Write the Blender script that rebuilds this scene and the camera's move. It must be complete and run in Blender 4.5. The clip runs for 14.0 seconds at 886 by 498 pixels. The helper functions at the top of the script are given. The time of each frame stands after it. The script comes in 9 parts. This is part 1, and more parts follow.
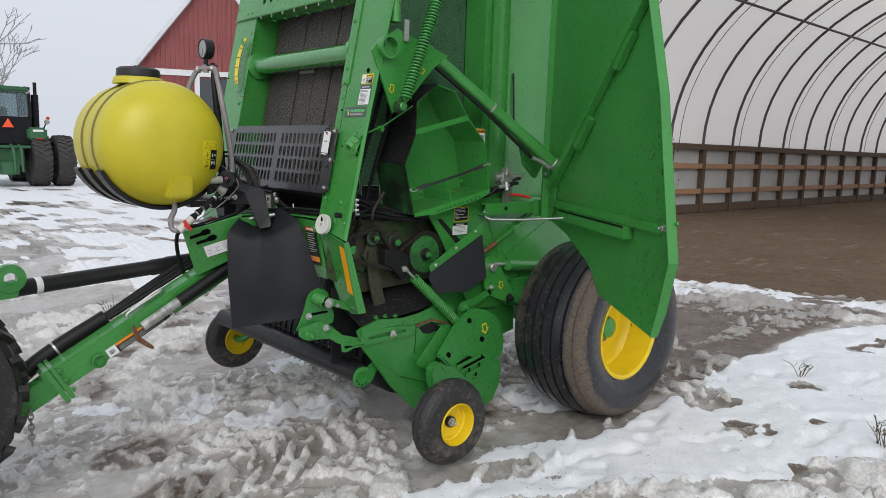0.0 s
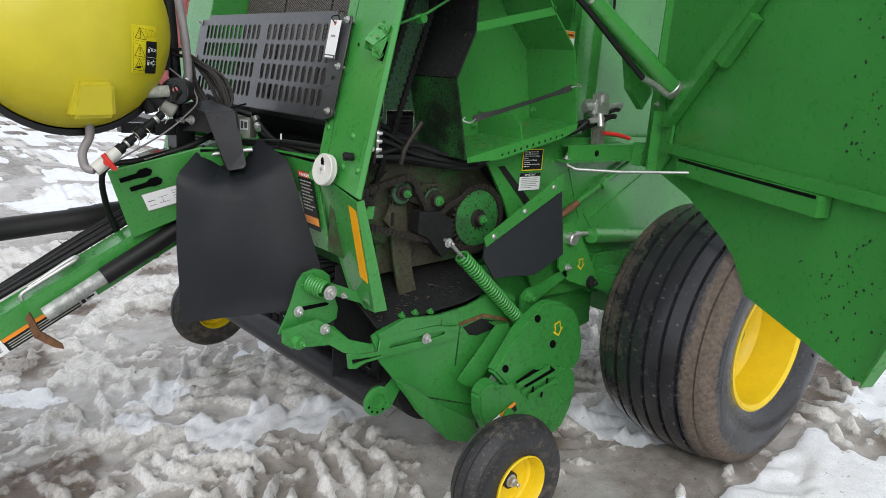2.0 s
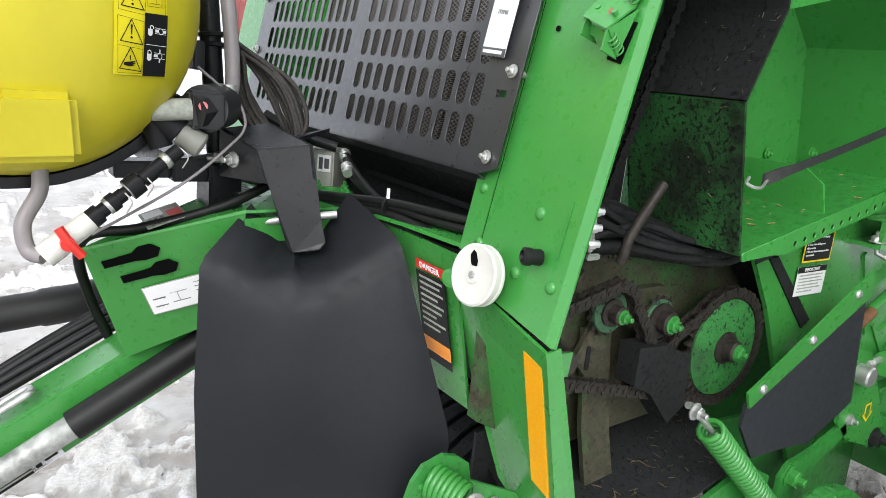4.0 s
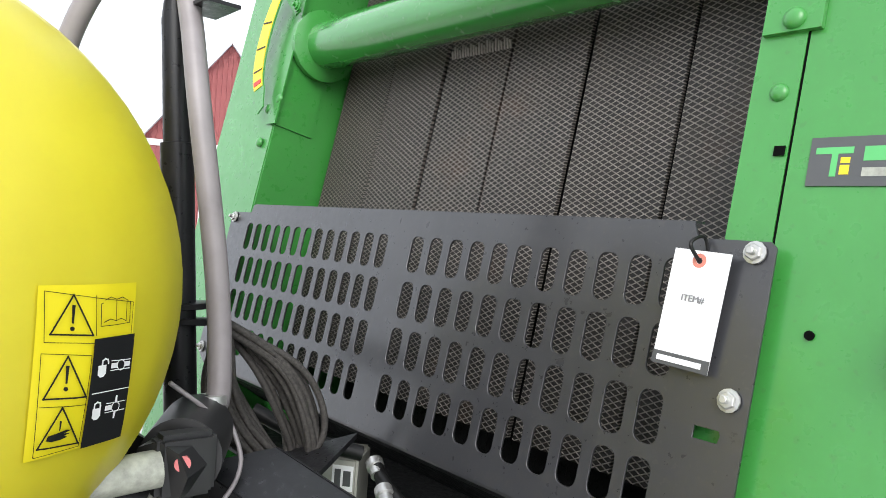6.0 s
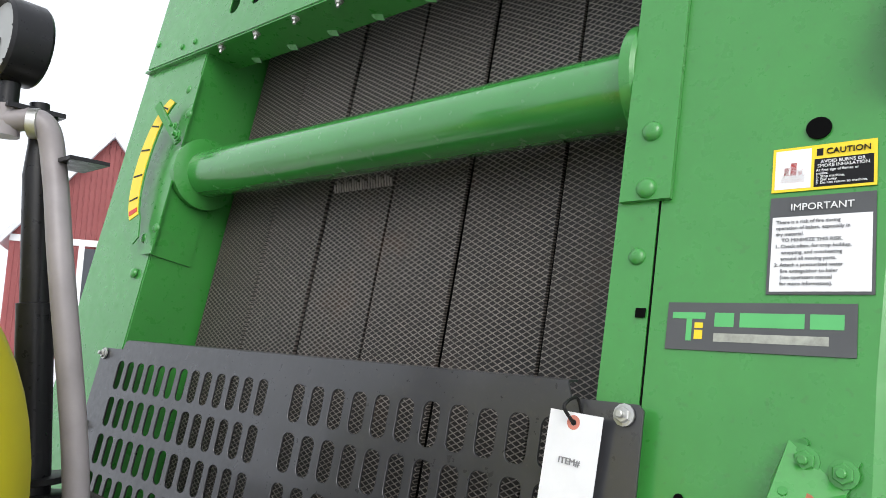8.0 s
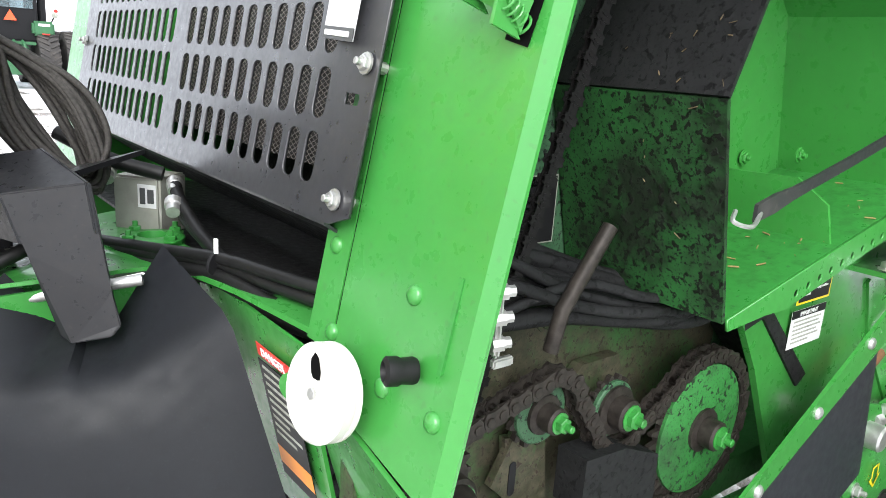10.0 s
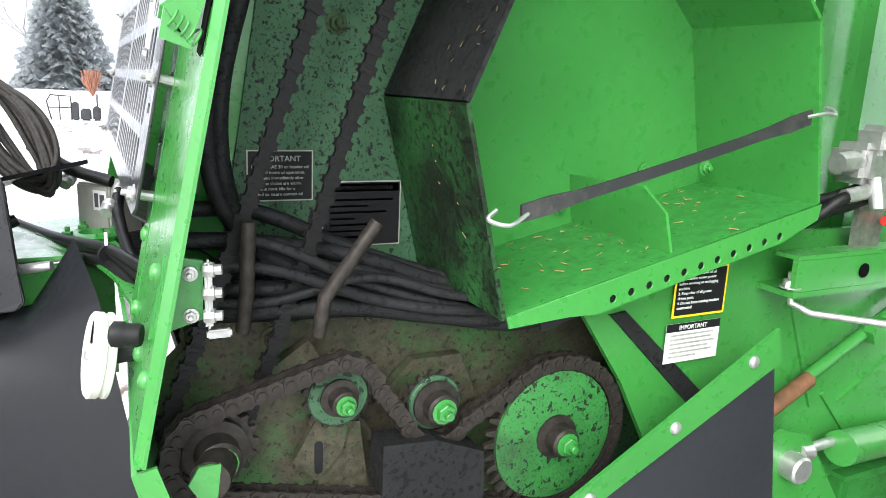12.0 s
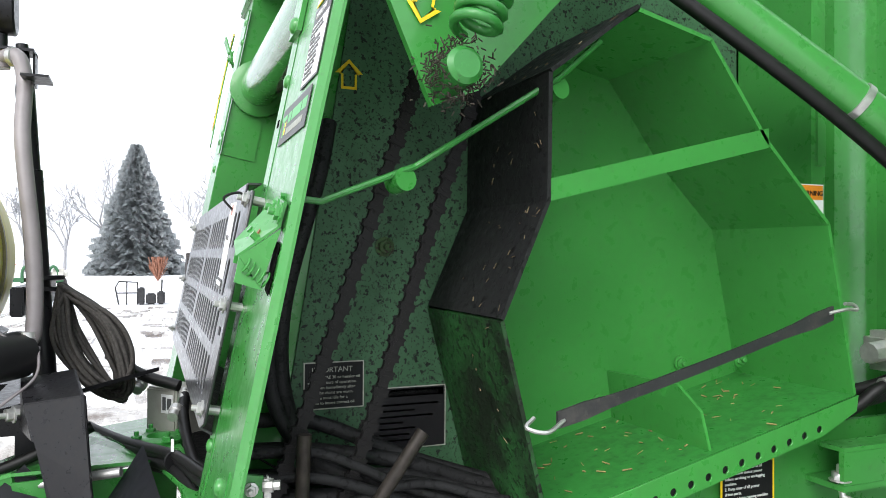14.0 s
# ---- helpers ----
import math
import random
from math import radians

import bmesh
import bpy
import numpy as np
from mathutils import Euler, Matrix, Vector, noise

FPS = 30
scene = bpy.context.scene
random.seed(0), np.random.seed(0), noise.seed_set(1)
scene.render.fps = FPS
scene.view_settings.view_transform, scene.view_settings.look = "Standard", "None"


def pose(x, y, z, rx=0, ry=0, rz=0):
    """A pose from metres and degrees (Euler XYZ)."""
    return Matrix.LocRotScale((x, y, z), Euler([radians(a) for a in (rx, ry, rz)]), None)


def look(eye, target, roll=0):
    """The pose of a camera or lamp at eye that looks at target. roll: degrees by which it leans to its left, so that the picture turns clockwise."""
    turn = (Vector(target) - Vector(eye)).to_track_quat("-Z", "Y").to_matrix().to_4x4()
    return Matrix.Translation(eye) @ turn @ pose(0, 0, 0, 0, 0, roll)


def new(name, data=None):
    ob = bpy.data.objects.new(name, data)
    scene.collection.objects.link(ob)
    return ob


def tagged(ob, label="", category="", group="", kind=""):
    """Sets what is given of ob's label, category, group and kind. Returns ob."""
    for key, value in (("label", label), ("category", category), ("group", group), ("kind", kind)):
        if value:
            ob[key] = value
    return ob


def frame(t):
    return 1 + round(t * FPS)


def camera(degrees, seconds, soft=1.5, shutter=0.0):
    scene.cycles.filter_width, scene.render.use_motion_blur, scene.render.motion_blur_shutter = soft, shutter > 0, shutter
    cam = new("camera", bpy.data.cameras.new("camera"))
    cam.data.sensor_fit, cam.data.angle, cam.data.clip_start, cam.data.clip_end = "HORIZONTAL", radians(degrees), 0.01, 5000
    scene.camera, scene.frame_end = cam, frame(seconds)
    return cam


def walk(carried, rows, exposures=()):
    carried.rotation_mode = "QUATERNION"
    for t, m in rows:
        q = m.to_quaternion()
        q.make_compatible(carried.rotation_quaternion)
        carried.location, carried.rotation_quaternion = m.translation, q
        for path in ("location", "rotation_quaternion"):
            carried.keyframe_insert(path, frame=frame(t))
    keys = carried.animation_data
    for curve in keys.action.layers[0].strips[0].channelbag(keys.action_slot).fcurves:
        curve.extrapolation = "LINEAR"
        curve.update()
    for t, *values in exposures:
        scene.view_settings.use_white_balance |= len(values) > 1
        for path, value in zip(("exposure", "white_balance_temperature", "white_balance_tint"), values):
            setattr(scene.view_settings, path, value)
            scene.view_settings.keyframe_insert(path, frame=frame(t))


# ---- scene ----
cam = camera(63.0, 14.0, soft=0.5)
PATH = [
    (0, (0.296, -0.141, 1.825), (1.608, 1.343, 1.549), 1.7),
    (0.5, (0.557, 0.09, 1.813), (1.864, 1.564, 1.471), 2.6),
    (1, (0.732, 0.403, 1.756), (2.019, 1.884, 1.367), 3.2),
    (1.5, (0.847, 0.751, 1.756), (2.131, 2.224, 1.328), 3.9),
    (2, (1.074, 1.018, 1.742), (2.34, 2.494, 1.276), 4.1),
    (2.5, (1.299, 1.305, 1.739), (2.533, 2.795, 1.23), 4.4),
    (3, (1.455, 1.649, 1.738), (2.634, 3.18, 1.226), 4.7),
    (3.2, (1.516, 1.754, 1.734), (2.665, 3.308, 1.222), 4.7),
    (5.3, (1.649, 2.676, 1.782), (2.783, 4.294, 1.472), 5.1),
    (5.5, (1.674, 2.719, 1.807), (2.863, 4.309, 1.569), 5.0),
    (5.9, (1.661, 2.776, 1.873), (2.966, 4.289, 1.792), 4.3),
    (6, (1.674, 2.782, 1.892), (2.99, 4.287, 1.853), 4.3),
    (6.5, (1.66, 2.791, 1.954), (3.062, 4.206, 2.124), 3.6),
    (7, (1.662, 2.773, 2.003), (3.112, 4.115, 2.315), 2.8),
    (7.5, (1.666, 2.761, 2.016), (3.142, 4.063, 2.371), 2.5),
    (8, (1.68, 2.769, 1.978), (3.182, 4.07, 2.204), 2.6),
    (8.5, (1.682, 2.773, 1.872), (3.17, 4.108, 1.857), 3.3),
    (8.8, (1.703, 2.721, 1.833), (3.138, 4.096, 1.614), 2.0),
    (9, (1.753, 2.681, 1.818), (3.149, 4.076, 1.495), 1.7),
    (9.2, (1.796, 2.637, 1.794), (3.158, 4.052, 1.415), 2.2),
    (11.3, (2.215, 2.23, 1.743), (3.21, 3.864, 1.159), 3.9),
    (11.5, (2.25, 2.202, 1.746), (3.212, 3.863, 1.183), 3.7),
    (12, (2.297, 2.146, 1.754), (3.17, 3.891, 1.311), 2.6),
    (12.5, (2.318, 2.106, 1.777), (3.112, 3.927, 1.549), 1.3),
    (13, (2.297, 2.079, 1.811), (3.049, 3.932, 1.784), 0.5),
    (13.5, (2.282, 2.057, 1.826), (3.023, 3.91, 1.95), 0.1),
    (14, (2.276, 2.069, 1.818), (3.032, 3.92, 1.837), 0.3),
]
walk(cam, [(t, look(eye, target, roll)) for t, eye, target, roll in PATH],
     [(0, -0.08), (1.5, 0.1), (3.0, 0.68), (5.5, 1.02), (6.5, 1.02), (7.5, 0.62), (8.0, 0.57), (9.0, 1.12), (11.5, 1.65), (12.5, 1.75), (13.0, 1.61), (13.5, 1.3), (14.0, 1.02)])
# ---- world and light ----
world = bpy.data.worlds.new("overcast")
scene.world = world
world.use_nodes = True
wn = world.node_tree
sky = wn.nodes.new("ShaderNodeTexSky")
sky.sky_type = "NISHITA"
sky.sun_disc = False
sky.sun_elevation = radians(33)
sky.sun_rotation = radians(220)
sky.dust_density = 6.0
sky.air_density = 1.0
pale = wn.nodes.new("ShaderNodeHueSaturation")
pale.inputs["Saturation"].default_value = 0.12
wn.links.new(sky.outputs["Color"], pale.inputs["Color"])
cloud = wn.nodes.new("ShaderNodeMix")
cloud.data_type = "RGBA"
cloud.inputs[0].default_value = 0.80
cloud.inputs[7].default_value = (10.2, 10.8, 11.9, 1)
wn.links.new(pale.outputs["Color"], cloud.inputs[6])
wn.links.new(cloud.outputs[2], wn.nodes["Background"].inputs["Color"])
wn.nodes["Background"].inputs["Strength"].default_value = 0.085

sun = new("sun", bpy.data.lights.new("sun", "SUN"))
sun.data.energy = 1.15
sun.data.angle = radians(40)
sun.data.color = (1.0, 0.98, 0.95)
sun.matrix_world = look((0, 0, 11), (10, 12, 0))
# ---- materials ----
def mat(name):
    m = bpy.data.materials.new(name)
    m.use_nodes = True
    nt = m.node_tree
    return m, nt, nt.nodes["Principled BSDF"]


def tex_noise(nt, scale, detail=4.0, rough=0.55, coord="Object", stretch=None, lac=2.0):
    tc = nt.nodes.new("ShaderNodeTexCoord")
    out = tc.outputs[coord]
    if stretch:
        mp = nt.nodes.new("ShaderNodeMapping")
        mp.inputs["Scale"].default_value = stretch
        nt.links.new(out, mp.inputs["Vector"])
        out = mp.outputs["Vector"]
    n = nt.nodes.new("ShaderNodeTexNoise")
    n.inputs["Scale"].default_value = scale
    n.inputs["Detail"].default_value = detail
    n.inputs["Roughness"].default_value = rough
    n.inputs["Lacunarity"].default_value = lac
    nt.links.new(out, n.inputs["Vector"])
    return n.outputs["Fac"]


def ramp(nt, fac, stops):
    r = nt.nodes.new("ShaderNodeValToRGB")
    e = r.color_ramp.elements
    while len(e) < len(stops):
        e.new(0.5)
    for el, (p, c) in zip(e, stops):
        el.position = p
        el.color = (*c, 1) if len(c) == 3 else c
    nt.links.new(fac, r.inputs["Fac"])
    return r.outputs["Color"]


def map_range(nt, val, a, b):
    n = nt.nodes.new("ShaderNodeMapRange")
    n.inputs["From Min"].default_value = a
    n.inputs["From Max"].default_value = b
    nt.links.new(val, n.inputs["Value"])
    return n.outputs["Result"]


def grey(v):
    return (v, v, v)


def mix(nt, fac, a, b, mode="MIX"):
    m = nt.nodes.new("ShaderNodeMix")
    m.data_type = "RGBA"
    m.blend_type = mode
    for sock, v in ((m.inputs[0], fac), (m.inputs[6], a), (m.inputs[7], b)):
        if isinstance(v, (int, float)):
            sock.default_value = v
        elif isinstance(v, tuple):
            sock.default_value = (*v, 1)
        else:
            nt.links.new(v, sock)
    return m.outputs[2]


def bump(nt, bsdf, height, strength=0.3, dist=0.002, prev=None):
    b = nt.nodes.new("ShaderNodeBump")
    b.inputs["Strength"].default_value = strength
    b.inputs["Distance"].default_value = dist
    nt.links.new(height, b.inputs["Height"])
    if prev:
        nt.links.new(prev, b.inputs["Normal"])
    nt.links.new(b.outputs["Normal"], bsdf.inputs["Normal"])
    return b.outputs["Normal"]


def paint(name, col, rough=0.35, dirt=0.35, dirt_col=(0.035, 0.03, 0.022), scale=5.0, coat=0.0, metal=0.0, speck=0.0, chip=0.0):
    """Painted or coated surface with stains, fine dust, specks and slight orange peel."""
    m, nt, b = mat(name)
    big = tex_noise(nt, scale, 5, 0.6)
    fine = tex_noise(nt, scale * 14, 4, 0.6)
    shade = ramp(nt, big, [(0.3, tuple(c * 0.86 for c in col)), (0.7, tuple(min(1, c * 1.1) for c in col))])
    mask = ramp(nt, mix(nt, 0.5, big, fine), [(0.50, grey(0.0)), (0.72, grey(dirt))])
    out = mix(nt, mask, shade, dirt_col)
    if speck:
        sp = ramp(nt, tex_noise(nt, 60, 3, 0.5), [(0.60, grey(0)), (0.66, grey(speck))])
        out = mix(nt, sp, out, dirt_col)
    if chip:
        cp = ramp(nt, tex_noise(nt, 22, 6, 0.7), [(0.70, grey(0)), (0.72, grey(chip))])
        out = mix(nt, cp, out, (0.09, 0.06, 0.04))
    dust = ramp(nt, tex_noise(nt, 190, 3, 0.6), [(0.60, grey(0)), (0.72, grey(0.10 + 0.3 * dirt))])
    out = mix(nt, dust, out, tuple(min(0.6, 1.45 * c + 0.010) for c in col))
    pit = ramp(nt, tex_noise(nt, 95, 2, 0.5), [(0.655, grey(0)), (0.70, grey(0.10 + 0.5 * dirt))])
    out = mix(nt, pit, out, dirt_col)
    nt.links.new(out, b.inputs["Base Color"])
    r = ramp(nt, fine, [(0.3, grey(max(0.05, rough - 0.08))), (0.75, grey(min(1, rough + 0.18)))])
    nt.links.new(r, b.inputs["Roughness"])
    b.inputs["Metallic"].default_value = metal
    b.inputs["Coat Weight"].default_value = coat
    b.inputs["Coat Roughness"].default_value = 0.15
    bump(nt, b, fine, 0.12, 0.001)
    return m


def plain(name, col, rough=0.5, metal=0.0, var=0.12, scale=30.0, bumpy=0.1):
    m, nt, b = mat(name)
    n = tex_noise(nt, scale, 5, 0.6)
    nt.links.new(ramp(nt, n, [(0.3, tuple(c * (1 - var) for c in col)), (0.7, tuple(min(1, c * (1 + var)) for c in col))]), b.inputs["Base Color"])
    b.inputs["Roughness"].default_value = rough
    b.inputs["Metallic"].default_value = metal
    if bumpy:
        bump(nt, b, n, bumpy, 0.001)
    return m


# ---- mesh helpers ----
def part(name, bm, material, parent=None, label=""):
    """One mesh object from a bmesh, under a thing or a part."""
    me = bpy.data.meshes.new(name)
    bmesh.ops.recalc_face_normals(bm, faces=bm.faces)
    bm.to_mesh(me)
    bm.free()
    for mt in material if isinstance(material, (list, tuple)) else [material]:
        me.materials.append(mt)
    ob = new(name, me)
    if parent:
        ob.parent = parent
    if label:
        ob["label"] = label
    return ob


def smooth(ob, angle=40):
    me = ob.data
    me.shade_smooth()
    me.set_sharp_from_angle(angle=radians(angle))
    return ob


def thing(name, label, category, group="", kind="", m=None):
    e = new(name)
    if m is not None:
        e.matrix_world = m
    return tagged(e, label, category, group, kind)


def V(*a):
    return Vector(a[0] if len(a) == 1 else a)


def prism(pts, vec, bm=None, bev=0.0):
    """A flat outline of 3D points, thickened by vec."""
    b = bmesh.new() if bm is None or bev else bm
    lo = [b.verts.new(V(p)) for p in pts]
    hi = [b.verts.new(V(p) + V(vec)) for p in pts]
    n = len(pts)
    b.faces.new(lo)
    b.faces.new(hi[::-1])
    for i in range(n):
        b.faces.new((lo[i], lo[(i + 1) % n], hi[(i + 1) % n], hi[i]))
    if bev:
        bmesh.ops.bevel(b, geom=list(b.edges), offset=bev, segments=2, affect="EDGES", clamp_overlap=True)
        if bm is not None:
            return merge(bm, b)
    return b


def merge(bm, other, m=None):
    me = bpy.data.meshes.new("tmp")
    other.to_mesh(me)
    other.free()
    if m is not None:
        me.transform(m)
    bm.from_mesh(me)
    bpy.data.meshes.remove(me)
    return bm


def xz(pts, y, th, bm=None, bev=0.0):
    """An outline in the XZ plane at y, thickened by th along y."""
    return prism([(x, y, z) for x, z in pts], (0, th, 0), bm, bev)


def box(lo, hi, bm=None, bev=0.0, m=None):
    b = bmesh.new()
    x0, y0, z0 = lo
    x1, y1, z1 = hi
    prism([(x0, y0, z0), (x1, y0, z0), (x1, y1, z0), (x0, y1, z0)], (0, 0, z1 - z0), b)
    if bev:
        bmesh.ops.bevel(b, geom=list(b.edges), offset=bev, segments=2, affect="EDGES", clamp_overlap=True)
    if m is not None:
        b.transform(m)
    if bm is None:
        return b
    return merge(bm, b)


def frame_of(d):
    d = V(d).normalized()
    a = V(0, 0, 1) if abs(d.z) < 0.9 else V(1, 0, 0)
    u = d.cross(a).normalized()
    return u, d.cross(u).normalized(), d


def cyl(p0, p1, r, seg=20, bm=None, r1=None, caps=True):
    b = bmesh.new() if bm is None else bm
    p0, p1 = V(p0), V(p1)
    u, w, d = frame_of(p1 - p0)
    r1 = r if r1 is None else r1
    ra, rb = [], []
    for i in range(seg):
        a = 2 * math.pi * i / seg
        o = u * math.cos(a) + w * math.sin(a)
        ra.append(b.verts.new(p0 + o * r))
        rb.append(b.verts.new(p1 + o * r1))
    for i in range(seg):
        b.faces.new((ra[i], ra[(i + 1) % seg], rb[(i + 1) % seg], rb[i]))
    if caps:
        b.faces.new(ra[::-1])
        b.faces.new(rb)
    return b


def lathe(profile, origin, axis, seg=32, bm=None, closed=False, caps=True):
    """Turns (radius, along) round an axis through origin."""
    b = bmesh.new() if bm is None else bm
    u, w, d = frame_of(axis)
    o = V(origin)
    rings = []
    for r, h in profile:
        ring = []
        for i in range(seg):
            a = 2 * math.pi * i / seg
            ring.append(b.verts.new(o + d * h + (u * math.cos(a) + w * math.sin(a)) * max(r, 0.0004)))
        rings.append(ring)
    pairs = list(zip(rings, rings[1:])) + ([(rings[-1], rings[0])] if closed else [])
    for ra, rb in pairs:
        for i in range(seg):
            b.faces.new((ra[i], ra[(i + 1) % seg], rb[(i + 1) % seg], rb[i]))
    if not closed and caps:
        b.faces.new(rings[0][::-1])
        b.faces.new(rings[-1])
    return b


def catmull(pts, n=8):
    pts = [V(p) for p in pts]
    out = []
    ext = [pts[0] * 2 - pts[1]] + pts + [pts[-1] * 2 - pts[-2]]
    for i in range(1, len(ext) - 2):
        p0, p1, p2, p3 = ext[i - 1 : i + 3]
        for k in range(n):
            t = k / n
            out.append(0.5 * (2 * p1 + (p2 - p0) * t + (2 * p0 - 5 * p1 + 4 * p2 - p3) * t * t + (3 * p1 - p0 - 3 * p2 + p3) * t ** 3))
    out.append(pts[-1])
    return out


def tube(pts, r, seg=10, bm=None, n=8, sm=True):
    """A round bar or hose along points."""
    b = bmesh.new() if bm is None else bm
    path = catmull(pts, n) if sm and len(pts) > 2 else [V(p) for p in pts]
    prev = None
    u = None
    rings = []
    for i, p in enumerate(path):
        d = (path[min(i + 1, len(path) - 1)] - path[max(i - 1, 0)]).normalized()
        if u is None:
            u = frame_of(d)[0]
        u = (u - d * u.dot(d)).normalized()
        w = d.cross(u)
        rings.append([b.verts.new(p + (u * math.cos(2 * math.pi * k / seg) + w * math.sin(2 * math.pi * k / seg)) * r) for k in range(seg)])
    for ra, rb in zip(rings, rings[1:]):
        for i in range(seg):
            b.faces.new((ra[i], ra[(i + 1) % seg], rb[(i + 1) % seg], rb[i]))
    b.faces.new(rings[0][::-1])
    b.faces.new(rings[-1])
    return b


def coil(p0, p1, R, r, turns, seg=7, bm=None, per=14):
    p0, p1 = V(p0), V(p1)
    u, w, d = frame_of(p1 - p0)
    L = (p1 - p0).length
    n = int(turns * per)
    pts = []
    for i in range(n + 1):
        a = 2 * math.pi * turns * i / n
        pts.append(p0 + d * (L * i / n) + (u * math.cos(a) + w * math.sin(a)) * R)
    return tube(pts, r, seg, bm, sm=False)


def bolt(p, nrm, r=0.012, h=0.01, bm=None, washer=True, stud=True):
    """Hex head with washer and stud end, one closed skin."""
    b = bmesh.new() if bm is None else bm
    u, w, d = frame_of(nrm)
    p = V(p)
    hexa = lambda a: 1.0 / math.cos((a + math.pi / 6) % (math.pi / 3) - math.pi / 6) * 0.93
    prof = [(r * 1.45, 0.0, False), (r * 1.45, 0.0025, False), (r, 0.003, True)] if washer else [(r, 0.0, True)]
    prof += [(r, h * 0.88, True), (r * 0.88, h, True)]
    prof += [(r * 0.5, h * 1.02, False), (r * 0.5, h * 1.8, False), (r * 0.38, h * 1.9, False)] if stud else []
    rings = []
    for rr, hh, six in prof:
        rings.append([b.verts.new(p + d * hh + (u * math.cos(a) + w * math.sin(a)) * rr * (hexa(a) if six else 1)) for a in [math.pi * k / 6 for k in range(12)]])
    for ra, rb in zip(rings, rings[1:]):
        for i in range(12):
            b.faces.new((ra[i], ra[(i + 1) % 12], rb[(i + 1) % 12], rb[i]))
    b.faces.new(rings[0][::-1])
    b.faces.new(rings[-1])
    return b


def rivet(p, nrm, r=0.011, bm=None):
    d = V(nrm).normalized()
    return lathe([(r, -0.001), (r * 0.95, r * 0.25), (r * 0.7, r * 0.5), (r * 0.3, r * 0.62), (0, r * 0.64)], p, d, 12, bm)


def arc(cx, cz, r, a0, a1, n=10):
    return [(cx + r * math.cos(radians(a0 + (a1 - a0) * i / n)), cz + r * math.sin(radians(a0 + (a1 - a0) * i / n))) for i in range(n + 1)]


def holed(outline, holes, th, m, material, name, parent, label=""):
    """A sheet with holes: outline and hole loops in local XY, thickened by th, laid by m."""
    cu = bpy.data.curves.new(name, "CURVE")
    cu.dimensions = "2D"
    cu.fill_mode = "BOTH"
    cu.extrude = th / 2
    for loop in [outline] + holes:
        sp = cu.splines.new("POLY")
        sp.points.add(len(loop) - 1)
        for q, (x, y) in zip(sp.points, loop):
            q.co = (x, y, 0, 1)
        sp.use_cyclic_u = True
    tmp = bpy.data.objects.new("tmp", cu)
    me = bpy.data.meshes.new_from_object(tmp)
    bpy.data.objects.remove(tmp)
    bpy.data.curves.remove(cu)
    weld = bmesh.new()
    weld.from_mesh(me)
    bmesh.ops.remove_doubles(weld, verts=weld.verts, dist=0.00002)
    weld.to_mesh(me)
    weld.free()
    me.transform(m)
    me.name = name
    me.materials.clear()
    me.materials.append(material)
    ob = new(name, me)
    if parent:
        ob.parent = parent
    if label:
        ob["label"] = label
    return ob


def letters(text, size, m, material, name, parent, th=0.0006, align="LEFT", sx=1.0):
    cu = bpy.data.curves.new(name, "FONT")
    cu.body = text
    cu.size = size
    cu.extrude = th
    cu.align_x = align
    cu.resolution_u = 3
    tmp = bpy.data.objects.new("tmp", cu)
    me = bpy.data.meshes.new_from_object(tmp)
    bpy.data.objects.remove(tmp)
    bpy.data.curves.remove(cu)
    me.transform(m @ Matrix.Diagonal((sx, 1, 1, 1)))
    me.materials.clear()
    me.materials.append(material)
    me.name = name
    ob = new(name, me)
    ob.parent = parent
    return ob


def basis(o, ex, ey):
    """A matrix whose X and Y run along ex and ey from o."""
    ex, ey = V(ex).normalized(), V(ey)
    ez = ex.cross(ey).normalized()
    ey = ez.cross(ex)
    m = Matrix((ex, ey, ez)).transposed().to_4x4()
    m.translation = V(o)
    return m


def slot(cx, cy, w, h, n=5):
    """A rounded slot, w wide and h high."""
    r = w / 2
    pts = [(cx + r * math.cos(math.pi * i / n), cy + h / 2 - r + r * math.sin(math.pi * i / n)) for i in range(n + 1)]
    pts += [(cx - r * math.cos(math.pi * i / n), cy - h / 2 + r - r * math.sin(math.pi * i / n)) for i in range(n + 1)]
    return pts


def rrect(cx, cy, w, h, r, n=4):
    """A rectangle with rounded corners."""
    pts = []
    for sx, sy, a0 in ((1, 1, 0), (-1, 1, 90), (-1, -1, 180), (1, -1, 270)):
        for i in range(n + 1):
            a = radians(a0 + 90 * i / n)
            pts.append((cx + sx * (w / 2 - r) + r * math.cos(a), cy + sy * (h / 2 - r) + r * math.sin(a)))
    return pts


def ring(cx, cy, r, n=14):
    return [(cx + r * math.cos(2 * math.pi * i / n), cy + r * math.sin(2 * math.pi * i / n)) for i in range(n)]
# ---- material set ----
GREEN = paint("baler_green", (0.044, 0.262, 0.046), 0.30, 0.14, (0.05, 0.06, 0.03), 3.0, coat=0.45)
ROLLER_GREEN = paint("roller_green", (0.040, 0.250, 0.046), 0.16, 0.10, (0.05, 0.06, 0.03), 3.0, coat=1.0)
GREEN_WORN = paint("worn_green", (0.036, 0.235, 0.042), 0.34, 0.55, (0.020, 0.020, 0.014), 3.4, coat=0.2, speck=0.10, chip=0.55)


